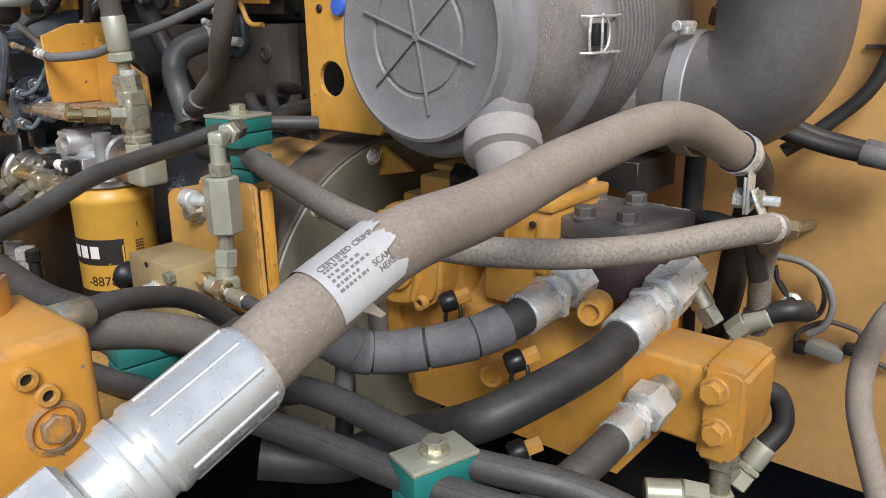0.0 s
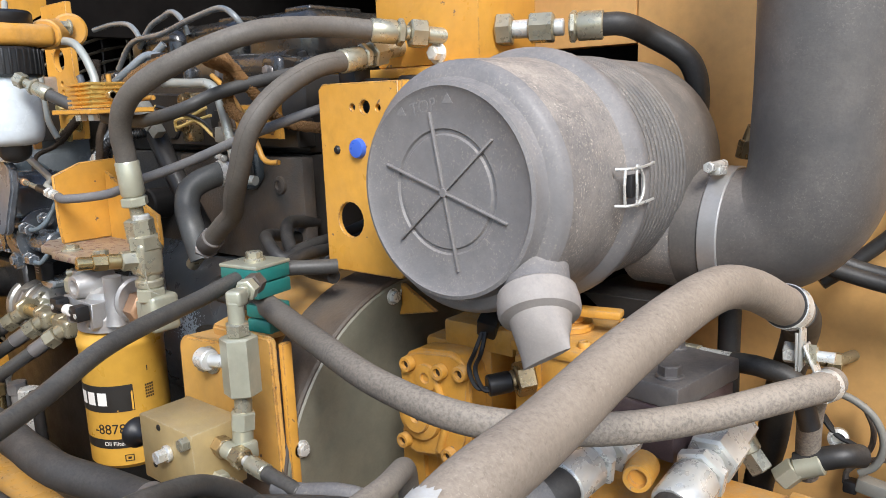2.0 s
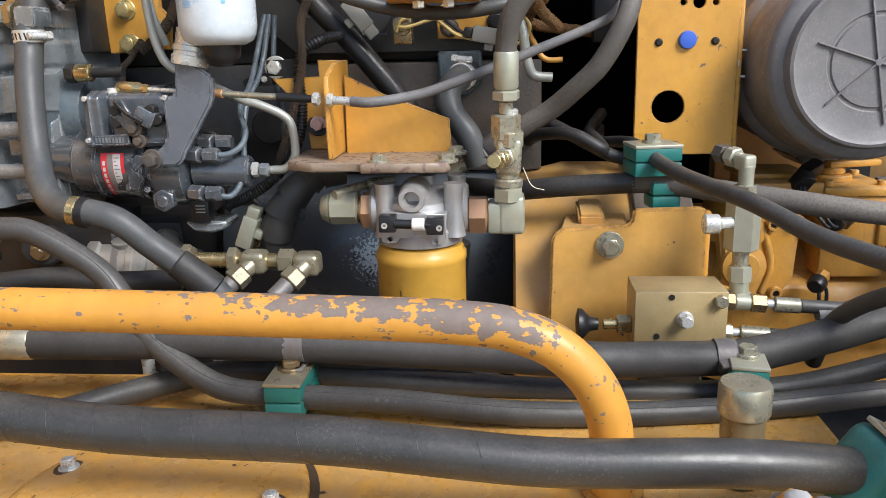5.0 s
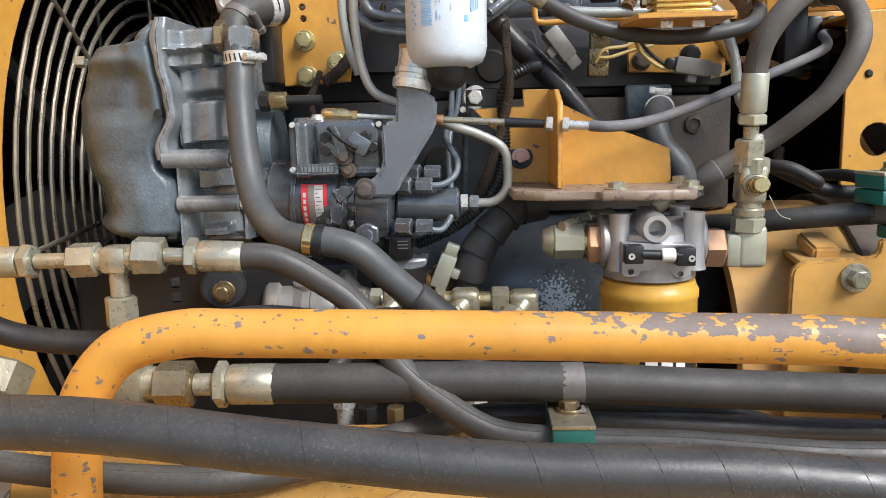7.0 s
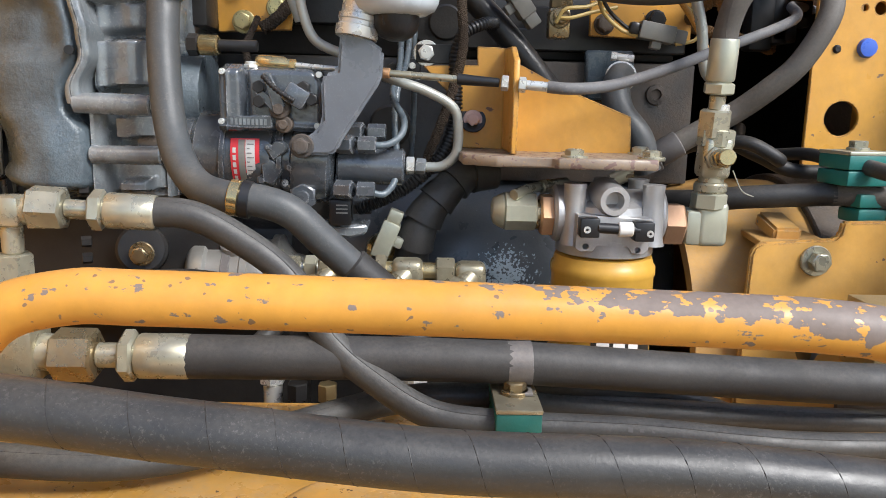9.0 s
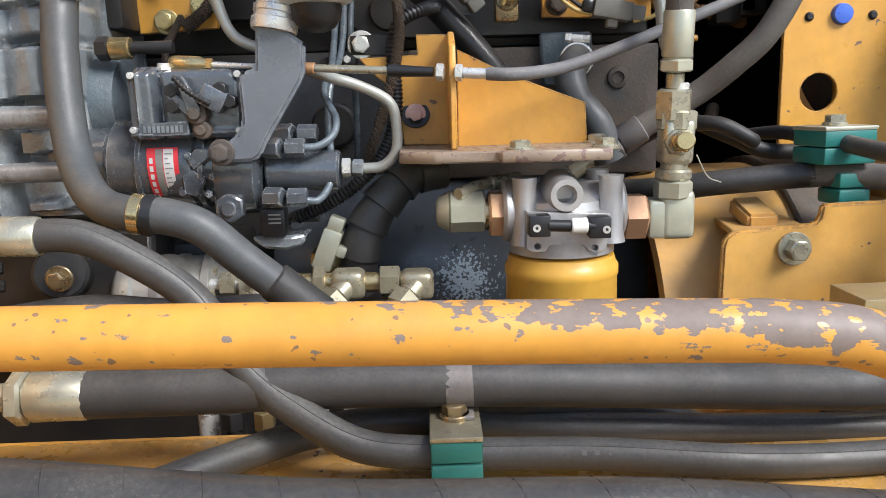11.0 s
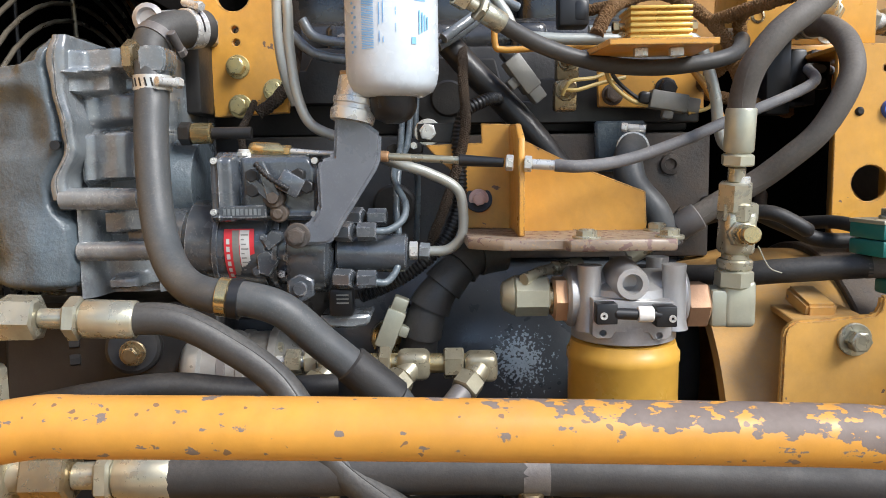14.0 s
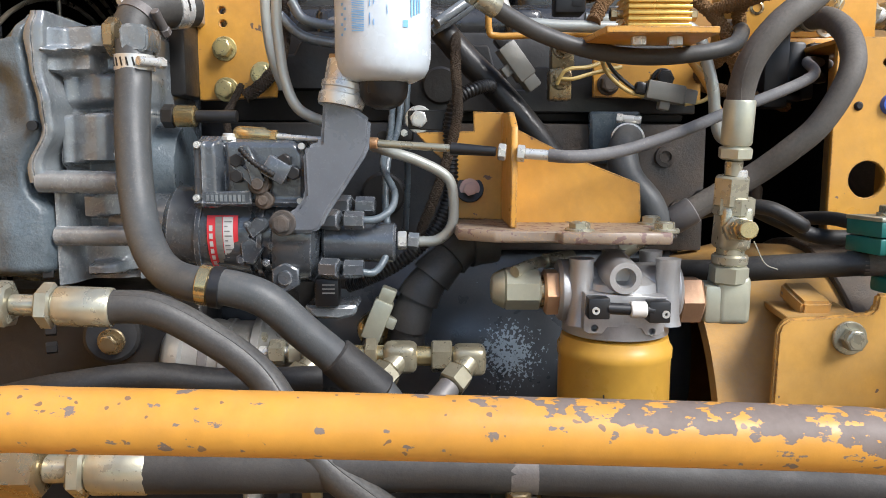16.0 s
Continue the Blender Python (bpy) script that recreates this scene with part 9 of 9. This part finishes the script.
def electrics():
    # gold finned resistor on its yellow shelf
    c = Vector((-0.952, 0.51, 1.848))
    ob = thing("finned_resistor", c, "gold finned resistor block bolted on a yellow shelf", "resistor")
    w = (-0.9396, 0.495, 1.84)[0] - (-0.9932, 0.495, 1.84)[0]
    x = ((-0.9396, 0.495, 1.84)[0] + (-0.9932, 0.495, 1.84)[0]) / 2
    z0 = (-0.966, 0.495, 1.833)[2]
    part("core", span((x - w / 2, 0.490, z0 - 0.008), (x + w / 2, 0.530, z0 + 0.022)), GOLD, ob)
    for k in range(6):
        part("fin", span((x - w / 2 - 0.001, 0.486, z0 - 0.008 + 0.0052 * k), (x + w / 2 + 0.001, 0.534, z0 - 0.005 + 0.0052 * k), bev=0.0006), GOLD, ob)
    part("shelf", slab([(x - w / 2 - 0.022, 0.475, z0 - 0.009), (x + w / 2 + 0.022, 0.475, z0 - 0.009), (x + w / 2 + 0.022, 0.555, z0 - 0.009), (x - w / 2 - 0.03, 0.555, z0 - 0.009)], (0, 0, -0.006)), YELLOW, ob)
    for s in (-0.6, 0.6):
        part("bolt", hexa((x + s * w / 2, 0.495, z0 - 0.015), (x + s * w / 2, 0.495, z0 - 0.023), 0.012), ZINC, ob)
    for s in (-1, 1):
        part("terminal", join(cyl((x + s * w / 2, 0.510, z0 + 0.006), (x + s * (w / 2 + 0.012), 0.510, z0 + 0.006), 0.004), hexa((x + s * (w / 2 + 0.006), 0.510, z0 + 0.006), (x + s * (w / 2 + 0.012), 0.510, z0 + 0.006), 0.010)), BRONZE, ob)
    # yellow wire frame round it
    fr = thing("rod_rack", (-1.105, 0.6, 1.836), "thin yellow bent rod frame", "frame")
    part("rod", tube([(-1.108, 0.6, 1.872), (-1.107, 0.6, 1.837), (-1.104, 0.6, 1.834), (-1.053, 0.6, 1.835), (-0.996, 0.6, 1.836)], 0.0035, 10, 4), YELLOW, fr)
    part("rod", tube([(-0.940, 0.655, 1.862), (-0.924, 0.655, 1.852), (-0.898, 0.655, 1.831), (-0.872, 0.655, 1.800), (-0.854, 0.655, 1.771), (-0.845, 0.655, 1.755), (-0.836, 0.656, 1.750), (-0.818, 0.658, 1.750)], 0.0036, 10, 6), YELLOW, fr)
    # pale pipes by the resistor
    rigid_line([(-1.201, 0.57, 1.923), (-1.141, 0.575, 1.913), (-1.099, 0.575, 1.867), (-1.088, 0.57, 1.845), (-1.058, 0.565, 1.839), (-0.976, 0.565, 1.837)], 0.0058, PIPE, "pale bent tube by the resistor")
    rigid_line([(-1.006, 0.624, 1.855), (-0.946, 0.624, 1.852), (-0.902, 0.624, 1.849), (-0.886, 0.624, 1.837), (-0.878, 0.624, 1.816), (-0.869, 0.624, 1.784), (-0.864, 0.626, 1.752), (-0.856, 0.628, 1.733), (-0.833, 0.632, 1.729)], 0.0062, PIPE, "pale grey tube bending down beside the head")
    for pts in ([(-1.528, 0.80, 1.974), (-1.452, 0.80, 1.978), (-1.395, 0.80, 1.971), (-1.370, 0.80, 1.951), (-1.363, 0.80, 1.930)],
                [(-1.426, 0.785, 1.895), (-1.371, 0.785, 1.937), (-1.268, 0.785, 1.946), (-1.157, 0.785, 1.965), (-1.088, 0.785, 1.970), (-1.058, 0.785, 1.955), (-1.050, 0.80, 1.93)],
                [(-1.362, 0.795, 1.930), (-1.317, 0.795, 1.963), (-1.279, 0.795, 1.974), (-1.245, 0.795, 1.980), (-1.220, 0.795, 1.966), (-1.212, 0.80, 1.94)]):
        rigid_line(pts, 0.0052, ENGINE_LIGHT, "grey steel injector pipe arching over the rocker covers")
    # head studs and connectors
    pl = thing("sensor_plate", (-0.9498, 0.69, 1.781), "orange bracket plate with black bolts on the head", "bracket")
    part("plate", slab([(-0.981, 0.695, 1.78), (-0.8574, 0.695, 1.776), (-0.8595, 0.695, 1.823), (-0.9822, 0.695, 1.822)], (0, 0.008, 0)), YELLOW, pl)
    bolt(pl, (-0.9647, 0.694, 1.794), (0, -1, 0), 0.018, mat=BROWNIRON, washer=1.4)
    bolt(pl, (-0.9029, 0.694, 1.8), (0, -1, 0), 0.018, mat=BLACKBITS, washer=1.4)
    for p in ((-1.021, 0.665, 1.831), (-1.024, 0.66, 1.797)):
        st = thing("head_stud", p, "gold zinc flange bolt on the head", "bolt", group="head studs")
        part("base", box(Vector(p) + Vector((0, 0.012, -0.006)), (0.026, 0.02, 0.035), bev=0.004), BRONZE, st)
        bolt(st, Vector(p) + Vector((0, 0.002, 0)), (0, -1, 0.1), 0.016, mat=BRONZE)
    for p, turn, m, lab in (((-1.077, 0.635, 1.812), (0, 52, 10), CONNECT, "dark grey cable connector on the head"), ((-0.9116, 0.655, 1.782), (0, 10, 0), CONNECT, "grey rectangular wiring connector"), ((-1.22, 0.57, 1.547), (0, -68, 0), PALE, "pale olive plug connector on its solenoid")):
        p = Vector(p)
        cn = thing("connector", p, lab, "connector", group="wiring connectors")
        m4 = pose(*p, *turn)
        for nm, bm, mt in (("shell", box((0, 0, 0), (0.042, 0.020, 0.020), bev=0.002), m), ("nose", box((0.027, 0, 0), (0.016, 0.016, 0.016), bev=0.002), m), ("boot", box((-0.026, 0, 0.0), (0.014, 0.013, 0.014), bev=0.004), BLACKBITS), ("tab", box((0.002, 0.0, -0.014), (0.012, 0.012, 0.010), bev=0.002), m)):
            bmesh.ops.transform(bm, matrix=m4, verts=bm.verts)
            part(nm, bm, mt, cn)
    for pts, m in (([(-1.03, 0.65, 1.79), (-1.022, 0.645, 1.804), (-0.9939, 0.65, 1.809), (-0.9675, 0.66, 1.821)], YELLOWWIRE), ([(-1.03, 0.65, 1.796), (-1.016, 0.645, 1.795), (-0.9907, 0.65, 1.802), (-0.9579, 0.66, 1.81)], YELLOWWIRE),
                   ([(-0.8898, 0.65, 1.769), (-0.8666, 0.65, 1.775), (-0.86, 0.65, 1.793), (-0.8805, 0.66, 1.815)], YELLOWWIRE), ([(-0.9928, 0.6, 1.825), (-0.9693, 0.65, 1.805), (-0.9459, 0.655, 1.787), (-0.9333, 0.655, 1.781)], BLACK), ([(-0.9957, 0.6, 1.825), (-0.9753, 0.65, 1.802), (-0.952, 0.655, 1.784), (-0.9332, 0.655, 1.778)], YELLOWWIRE)):
        wr = thing("wire", pts[0], "thin loose wire at the cylinder head", "wire", group="loose wires")
        part("strand", tube(pts, 0.0022, 8, 6), m, wr)
    sol = thing("solenoid_valve", (-1.226, 0.58, 1.53), "brass ringed solenoid below the pale connector", "solenoid")
    e = Vector((-1.226, 0.6, 1.526))
    part("ring", lathe(e + Vector((0, 0.02, 0)), (0.2, -1, 0.1), [(0.019, 0), (0.021, 0.004), (0.021, 0.018), (0.017, 0.022), (0.015, 0.018), (0, 0.018)], 26), BRASS, sol)
    part("wire", tube([(-1.213, 0.57, 1.562), (-1.208, 0.575, 1.567), (-1.202, 0.585, 1.568), (-1.209, 0.59, 1.576)], 0.0022, 8, 4), BLACK, sol)


electrics()


# ================================================================ low pipework under the injection pump
def low_pipes():
    ob = thing("pipe_manifold", (-1.199, 0.52, 1.522), "row of olive zinc tees and elbows low on the engine", "fitting")
    z = lambda p: Vector(p)
    a, b = z((-1.274, 0.515, 1.525)), z((-1.129, 0.515, 1.523))
    part("run", cyl(a, b, 0.0095, 18), BRASS, ob)
    for p, q, s in (((-1.228, 0.515, 1.525), (-1.216, 0.515, 1.525), 0.027), ((-1.165, 0.515, 1.523), (-1.145, 0.515, 1.523), 0.027), ((-1.285, 0.515, 1.525), (-1.273, 0.515, 1.525), 0.034)):
        part("nut", hexa(p, q, s), OLIVEZINC, ob)
    for p in ((-1.194, 0.51, 1.524), (-1.129, 0.512, 1.521)):
        p = Vector(p)
        part("tee", box(p, (0.032, 0.029, 0.028), bev=0.007, seg=3), OLIVEZINC, ob)
    for p, e in (((-1.195, 0.505, 1.523), (-0.50, -0.50, -0.45)), ((-1.129, 0.505, 1.521), (-0.48, -0.52, -0.45)), ((-1.273, 0.505, 1.521), (-0.50, -0.50, -0.45))):
        chain(ob, p, e, [("neck", "cyl", 0.014, 0.022, OLIVEZINC), ("nut", "hex", 0.018, 0.025, OLIVEZINC), ("ferrule", "cyl", 0.026, 0.0215, DULLSTEEL), ("hose_tail", "cyl", 0.06, 0.0185, HOSE)])
    st = thing("starter_motor", (-1.413, 0.56, 1.505), "pale aluminium cylinder with bolted flange under the pump", "starter")
    a, b = Vector((-1.432, 0.585, 1.497)), Vector((-1.345, 0.585, 1.497))
    n = (b - a).length
    part("body", lathe(a, (1, 0, 0), [(0.040, -0.004), (0.045, 0), (0.048, 0.004), (0.048, 0.016), (0.0445, 0.019), (0.0445, n * 0.62), (0.0465, n * 0.64), (0.0465, n * 0.72), (0.0445, n * 0.74), (0.0445, n), (0.030, n + 0.02)], 40), OILYALU, st)
    part("band", lathe(a + Vector((n * 0.40, 0, 0)), (1, 0, 0), [(0.0444, 0), (0.0458, 0.0008), (0.0458, 0.0092), (0.0444, 0.010)], 40, shut=False), DULLSTEEL, st, "dull steel band")
    part("flange", lathe(b, (1, 0, 0), [(0.050, 0), (0.050, 0.008), (0.044, 0.010), (0.030, 0.022), (0.022, 0.05)], 34), OILYALU, st)
    for g in (-2.5, -1.9, -1.2, -0.5):
        v = Vector((0, math.sin(g) * 0.041, -math.cos(g) * 0.041))
        part("flange_bolt", hexa(b + v + Vector((0.008, 0, 0)), b + v + Vector((0.014, 0, 0)), 0.010), GREENZINC, st)
    part("bolt", hexa((-1.326, 0.550, 1.518), (-1.310, 0.550, 1.518), 0.022), GREENZINC, st)
    part("nut", hexa((-1.306, 0.548, 1.518), (-1.292, 0.548, 1.518), 0.024), PALE, st)
    part("stud", cyl((-1.34, 0.550, 1.518), (-1.285, 0.548, 1.518), 0.006, 14), ZINC, st)
    part("oval_cap", lathe((-1.385, 0.566, 1.537), (0.0, -0.35, 0.94), [(0.016, -0.004), (0.016, 0.003), (0.012, 0.005), (0, 0.005)], 22), OILYALU, st)


low_pipes()


# ================================================================ hoses over the engine
hose("thin grey-black hose sagging across the top of the engine",
     [(-1.112, 0.512, 1.848), (-1.095, 0.52, 1.839), (-1.062, 0.533, 1.825), (-1.007, 0.546, 1.811), (-0.9516, 0.55, 1.807), (-0.8988, 0.555, 1.813), (-0.8701, 0.57, 1.822), (-0.8512, 0.6, 1.837), (-0.827, 0.68, 1.856), (-0.8046, 0.78, 1.874)],
     0.0080, HOSE, start=[("ferrule", "ferrule", 0.030, 0.020, GREENZINC), NIP(0.01, 0.012, GREENZINC), ("nut", "hex", 0.014, 0.018, GREENZINC)])
hose("black pipe slanting down across the cylinder head",
     [(-1.162, 0.665, 1.857), (-1.131, 0.66, 1.821), (-1.094, 0.655, 1.784), (-1.057, 0.65, 1.741), (-1.028, 0.65, 1.704), (-0.9994, 0.65, 1.667), (-0.9852, 0.655, 1.642)], 0.0145, BLACKBITS, name="breather_pipe")
hose("dark bent breather hose with a worm clip behind the filter bracket",
     [(-0.938, 0.70, 1.734), (-0.950, 0.655, 1.7305), (-0.963, 0.622, 1.714), (-0.959, 0.611, 1.690), (-0.938, 0.603, 1.6615), (-0.925, 0.605, 1.625)], 0.0165, SLATERUBBER, name="breather_hose")
def breather_clip():
    ob = thing("hose_clip", (-0.957, 0.641, 1.7295), "bright worm-drive clip on the breather hose", "clip")
    hose_clip(ob, (-0.9475, 0.664, 1.7315), (-0.26, -0.96, -0.06), 0.0172, 0.012, CHROME, (0.1, 0, 1))


breather_clip()
for k, (pts, r) in enumerate((([(-0.757, 0.76, 1.651), (-0.763, 0.7, 1.641), (-0.7337, 0.62, 1.647), (-0.722, 0.560, 1.640), (-0.74, 0.535, 1.643)], 0.0075),
                              ([(-0.7529, 0.78, 1.671), (-0.7754, 0.72, 1.652), (-0.7721, 0.65, 1.646), (-0.77, 0.615, 1.640), (-0.8046, 0.62, 1.658), (-0.845, 0.66, 1.655), (-0.86, 0.72, 1.64)], 0.0082),
                              ([(-0.6863, 0.62, 1.627), (-0.7493, 0.63, 1.628), (-0.7829, 0.64, 1.643), (-0.835, 0.68, 1.668), (-0.85, 0.74, 1.66)], 0.0085))):
    hose("thin black hose behind the green clamp and plate bracket", pts, r, RUBBER, name="pilot_hose", group="pilot hoses")
# black pipes behind the fuel filter
for pts in ([(-1.161, 0.62, 1.849), (-1.123, 0.64, 1.879), (-1.104, 0.66, 1.898), (-1.077, 0.68, 1.892)], [(-1.318, 0.66, 1.878), (-1.306, 0.66, 1.86), (-1.268, 0.66, 1.852), (-1.218, 0.66, 1.853)], [(-1.333, 0.67, 1.865), (-1.308, 0.67, 1.843), (-1.257, 0.67, 1.833)], [(-1.167, 0.63, 1.842), (-1.129, 0.65, 1.869), (-1.089, 0.68, 1.914)]):
    rigid_line(pts, 0.0058, ENGINE_LIGHT, "dark steel pipe behind the fuel filter")

# ================================================================ partition side: conduits and wires
hose("black corrugated conduit rising along the partition", [(-0.261, 0.98, 1.598), (-0.2271, 1, 1.626), (-0.1821, 1.01, 1.676), (-0.1613, 1.015, 1.75), (-0.1551, 1.015, 1.782)], 0.0085, RUBBER, name="conduit")
for dz in (0.0, 0.022):
    hose("black hose ending in a dull ferrule along the partition",
         [(-0.2769, 0.95, 1.631), (-0.2337, 0.96, 1.617), (-0.1974, 0.965, 1.608), (-0.165, 0.965, 1.604)] if dz == 0 else [(-0.2746, 0.97, 1.641), (-0.2305, 0.98, 1.621), (-0.1937, 0.985, 1.612), (-0.1666, 0.985, 1.607)],
         0.0092, RUBBER, end=[("ferrule", "ferrule", 0.040, 0.024, SLEEVE), ("nut", "hex", 0.02, 0.024, BRONZE)])


def partition_bits():
    ob = thing("wall_connector", (-0.1958, 1.02, 1.342), "grey wiring connector hanging on brown wires", "connector")
    part("shell", box((-0.1939, 1.02, 1.344), (0.045, 0.022, 0.018), turn=(0, 8, 0), bev=0.003), CONNECT, ob)
    part("boot", box((-0.2225, 1.02, 1.34), (0.016, 0.018, 0.016), bev=0.003), BLACK, ob)
    part("boot", box((-0.1659, 1.02, 1.353), (0.014, 0.016, 0.014), bev=0.003), BLACK, ob)
    for pts, m in (([(-0.2155, 1.02, 1.447), (-0.2021, 1.015, 1.42), (-0.205, 1.015, 1.393), (-0.2207, 1.015, 1.378)], BROWNIRON), ([(-0.1607, 1.02, 1.353), (-0.156, 1.02, 1.375), (-0.1755, 1.02, 1.382), (-0.1982, 1.02, 1.381), (-0.227, 1.02, 1.359), (-0.2294, 1.02, 1.341)], BROWNIRON), ([(-0.2582, 1.02, 1.423), (-0.2396, 1.02, 1.399), (-0.2185, 1.02, 1.386)], BLACK), ([(-0.1612, 1.03, 1.348), (-0.1175, 1.03, 1.334)], BROWNIRON)):
        part("wire", tube(pts, 0.0035, 8, 6), m, ob)
    part("sheath", tube([(-0.2800, 1.0, 1.4590), (-0.2530, 1.0, 1.4620), (-0.2260, 1.0, 1.4590), (-0.1990, 1.0, 1.4400), (-0.1880, 1.0, 1.4090), (-0.1960, 1.0, 1.3810), (-0.2110, 1.0, 1.3680)], 0.0046, 10, 6), CONNECT, ob, "pale worn sheath round the wires")
    part("wire", tube([(-0.2620, 1.005, 1.4480), (-0.2550, 1.005, 1.4260), (-0.2380, 1.005, 1.4070), (-0.2200, 1.005, 1.4000), (-0.2050, 1.005, 1.3910)], 0.0034, 8, 6), BLACK, ob)
    w = thing("wall_union", (-0.262, 1.0, 1.495), "dusty zinc unions screwed into the partition", "fitting")
    chain(w, (-0.283, 0.985, 1.482), (0, 0, 1), [("elbow", "cyl", 0.030, 0.021, DULLSTEEL)])
    chain(w, (-0.276, 0.990, 1.500), (1, 0.25, 0), [("nut", "hex", 0.014, 0.020, BRONZE), ("stem", "cyl", 0.010, 0.013, BRONZE), ("nut", "hex", 0.016, 0.022, CHANNEL)])
    chain(w, (-0.244, 0.998, 1.500), (0.3, 1, 0), [("stem", "cyl", 0.041, 0.014, CHANNEL)])
    part("ring", lathe((-0.239, 1.015, 1.401), (0.2, -1, 0.2), [(0.012, 0), (0.012, 0.012), (0.008, 0.014), (0.007, 0.004), (0, 0.004)], 18), ZINC, ob)
    hose("pale dusty hose at the edge of the pump bay", [(-0.0247, 1.05, 1.51), (-0.0333, 0.85, 1.55), (-0.041, 0.62, 1.593), (-0.0638, 0.55, 1.573), (-0.0737, 0.55, 1.539), (-0.0712, 0.54, 1.511), (-0.0608, 0.53, 1.486), (-0.0465, 0.52, 1.456)], 0.0080, DUSTHOSE)
    # vertical black tube under the air cleaner
    rigid_line([(-0.335, 0.90, 1.60), (-0.335, 0.90, 1.52), (-0.33, 0.90, 1.30)], 0.0125, RUBBER, "black upright tube under the air cleaner", name="drain_tube")
    br = thing("stay_bracket", (-0.37, 0.88, 1.56), "dark steel stay under the air cleaner", "bracket")
    part("stay", slab([(-0.47, 0.80, 1.60), (-0.36, 0.80, 1.60), (-0.36, 0.80, 1.56), (-0.45, 0.80, 1.585)], (0, 0.1, 0)), BLACKBITS, br)
    # valve fittings reaching right from the grey block
    v = thing("pilot_fitting", (-0.34, 0.72, 1.59), "pilot valve fittings with a grey ferrule on the grey block", "fitting")
    a = Vector((-0.3914, 0.8265, 1.54))
    b = Vector((-0.3119, 0.8173, 1.543))
    d = (b - a).normalized()
    chain(v, a, d, [("hex", "hex", 0.02, 0.022, GREENZINC), ("collar", "cyl", 0.012, 0.016, BRASS), ("hex", "hex", 0.022, 0.02, GREENZINC), ("ferrule", "cyl", 0.04, 0.019, ZINC)])
    e = a + d * 0.09
    hose("black hose leading from the pilot fittings", [e, e + d * 0.03, e + d * 0.062 + Vector((0, 0.008, -0.012)), e + d * 0.075 + Vector((0, 0.02, -0.06))], 0.0105, RUBBER)
    # right port hose on the manifold
    m = Vector((-0.6064, 0.8361, 1.9))
    fx = thing("manifold_union", m, "zinc unions between manifold and black hose", "fitting")
    q = Vector((-0.4986, 0.883, 1.899))
    dd = (q - m).normalized()
    chain(fx, m, dd, [("nut", "hex", 0.02, 0.034, GREENZINC), ("stem", "cyl", 0.02, 0.022, ZINC), ("nut", "hex", 0.03, 0.032, GREENZINC), ("stem", "cyl", 0.012, 0.02, ZINC)])
    hose("black hose with pale print curving behind the air cleaner", [q, q + dd * 0.03, (-0.4515, 0.93, 1.886), (-0.4113, 0.955, 1.852), (-0.405, 0.965, 1.80), (-0.43, 0.97, 1.72)], 0.0135, RUBBER, start=[("ferrule", "ferrule", 0.04, 0.034, GREENZINC)])


partition_bits()
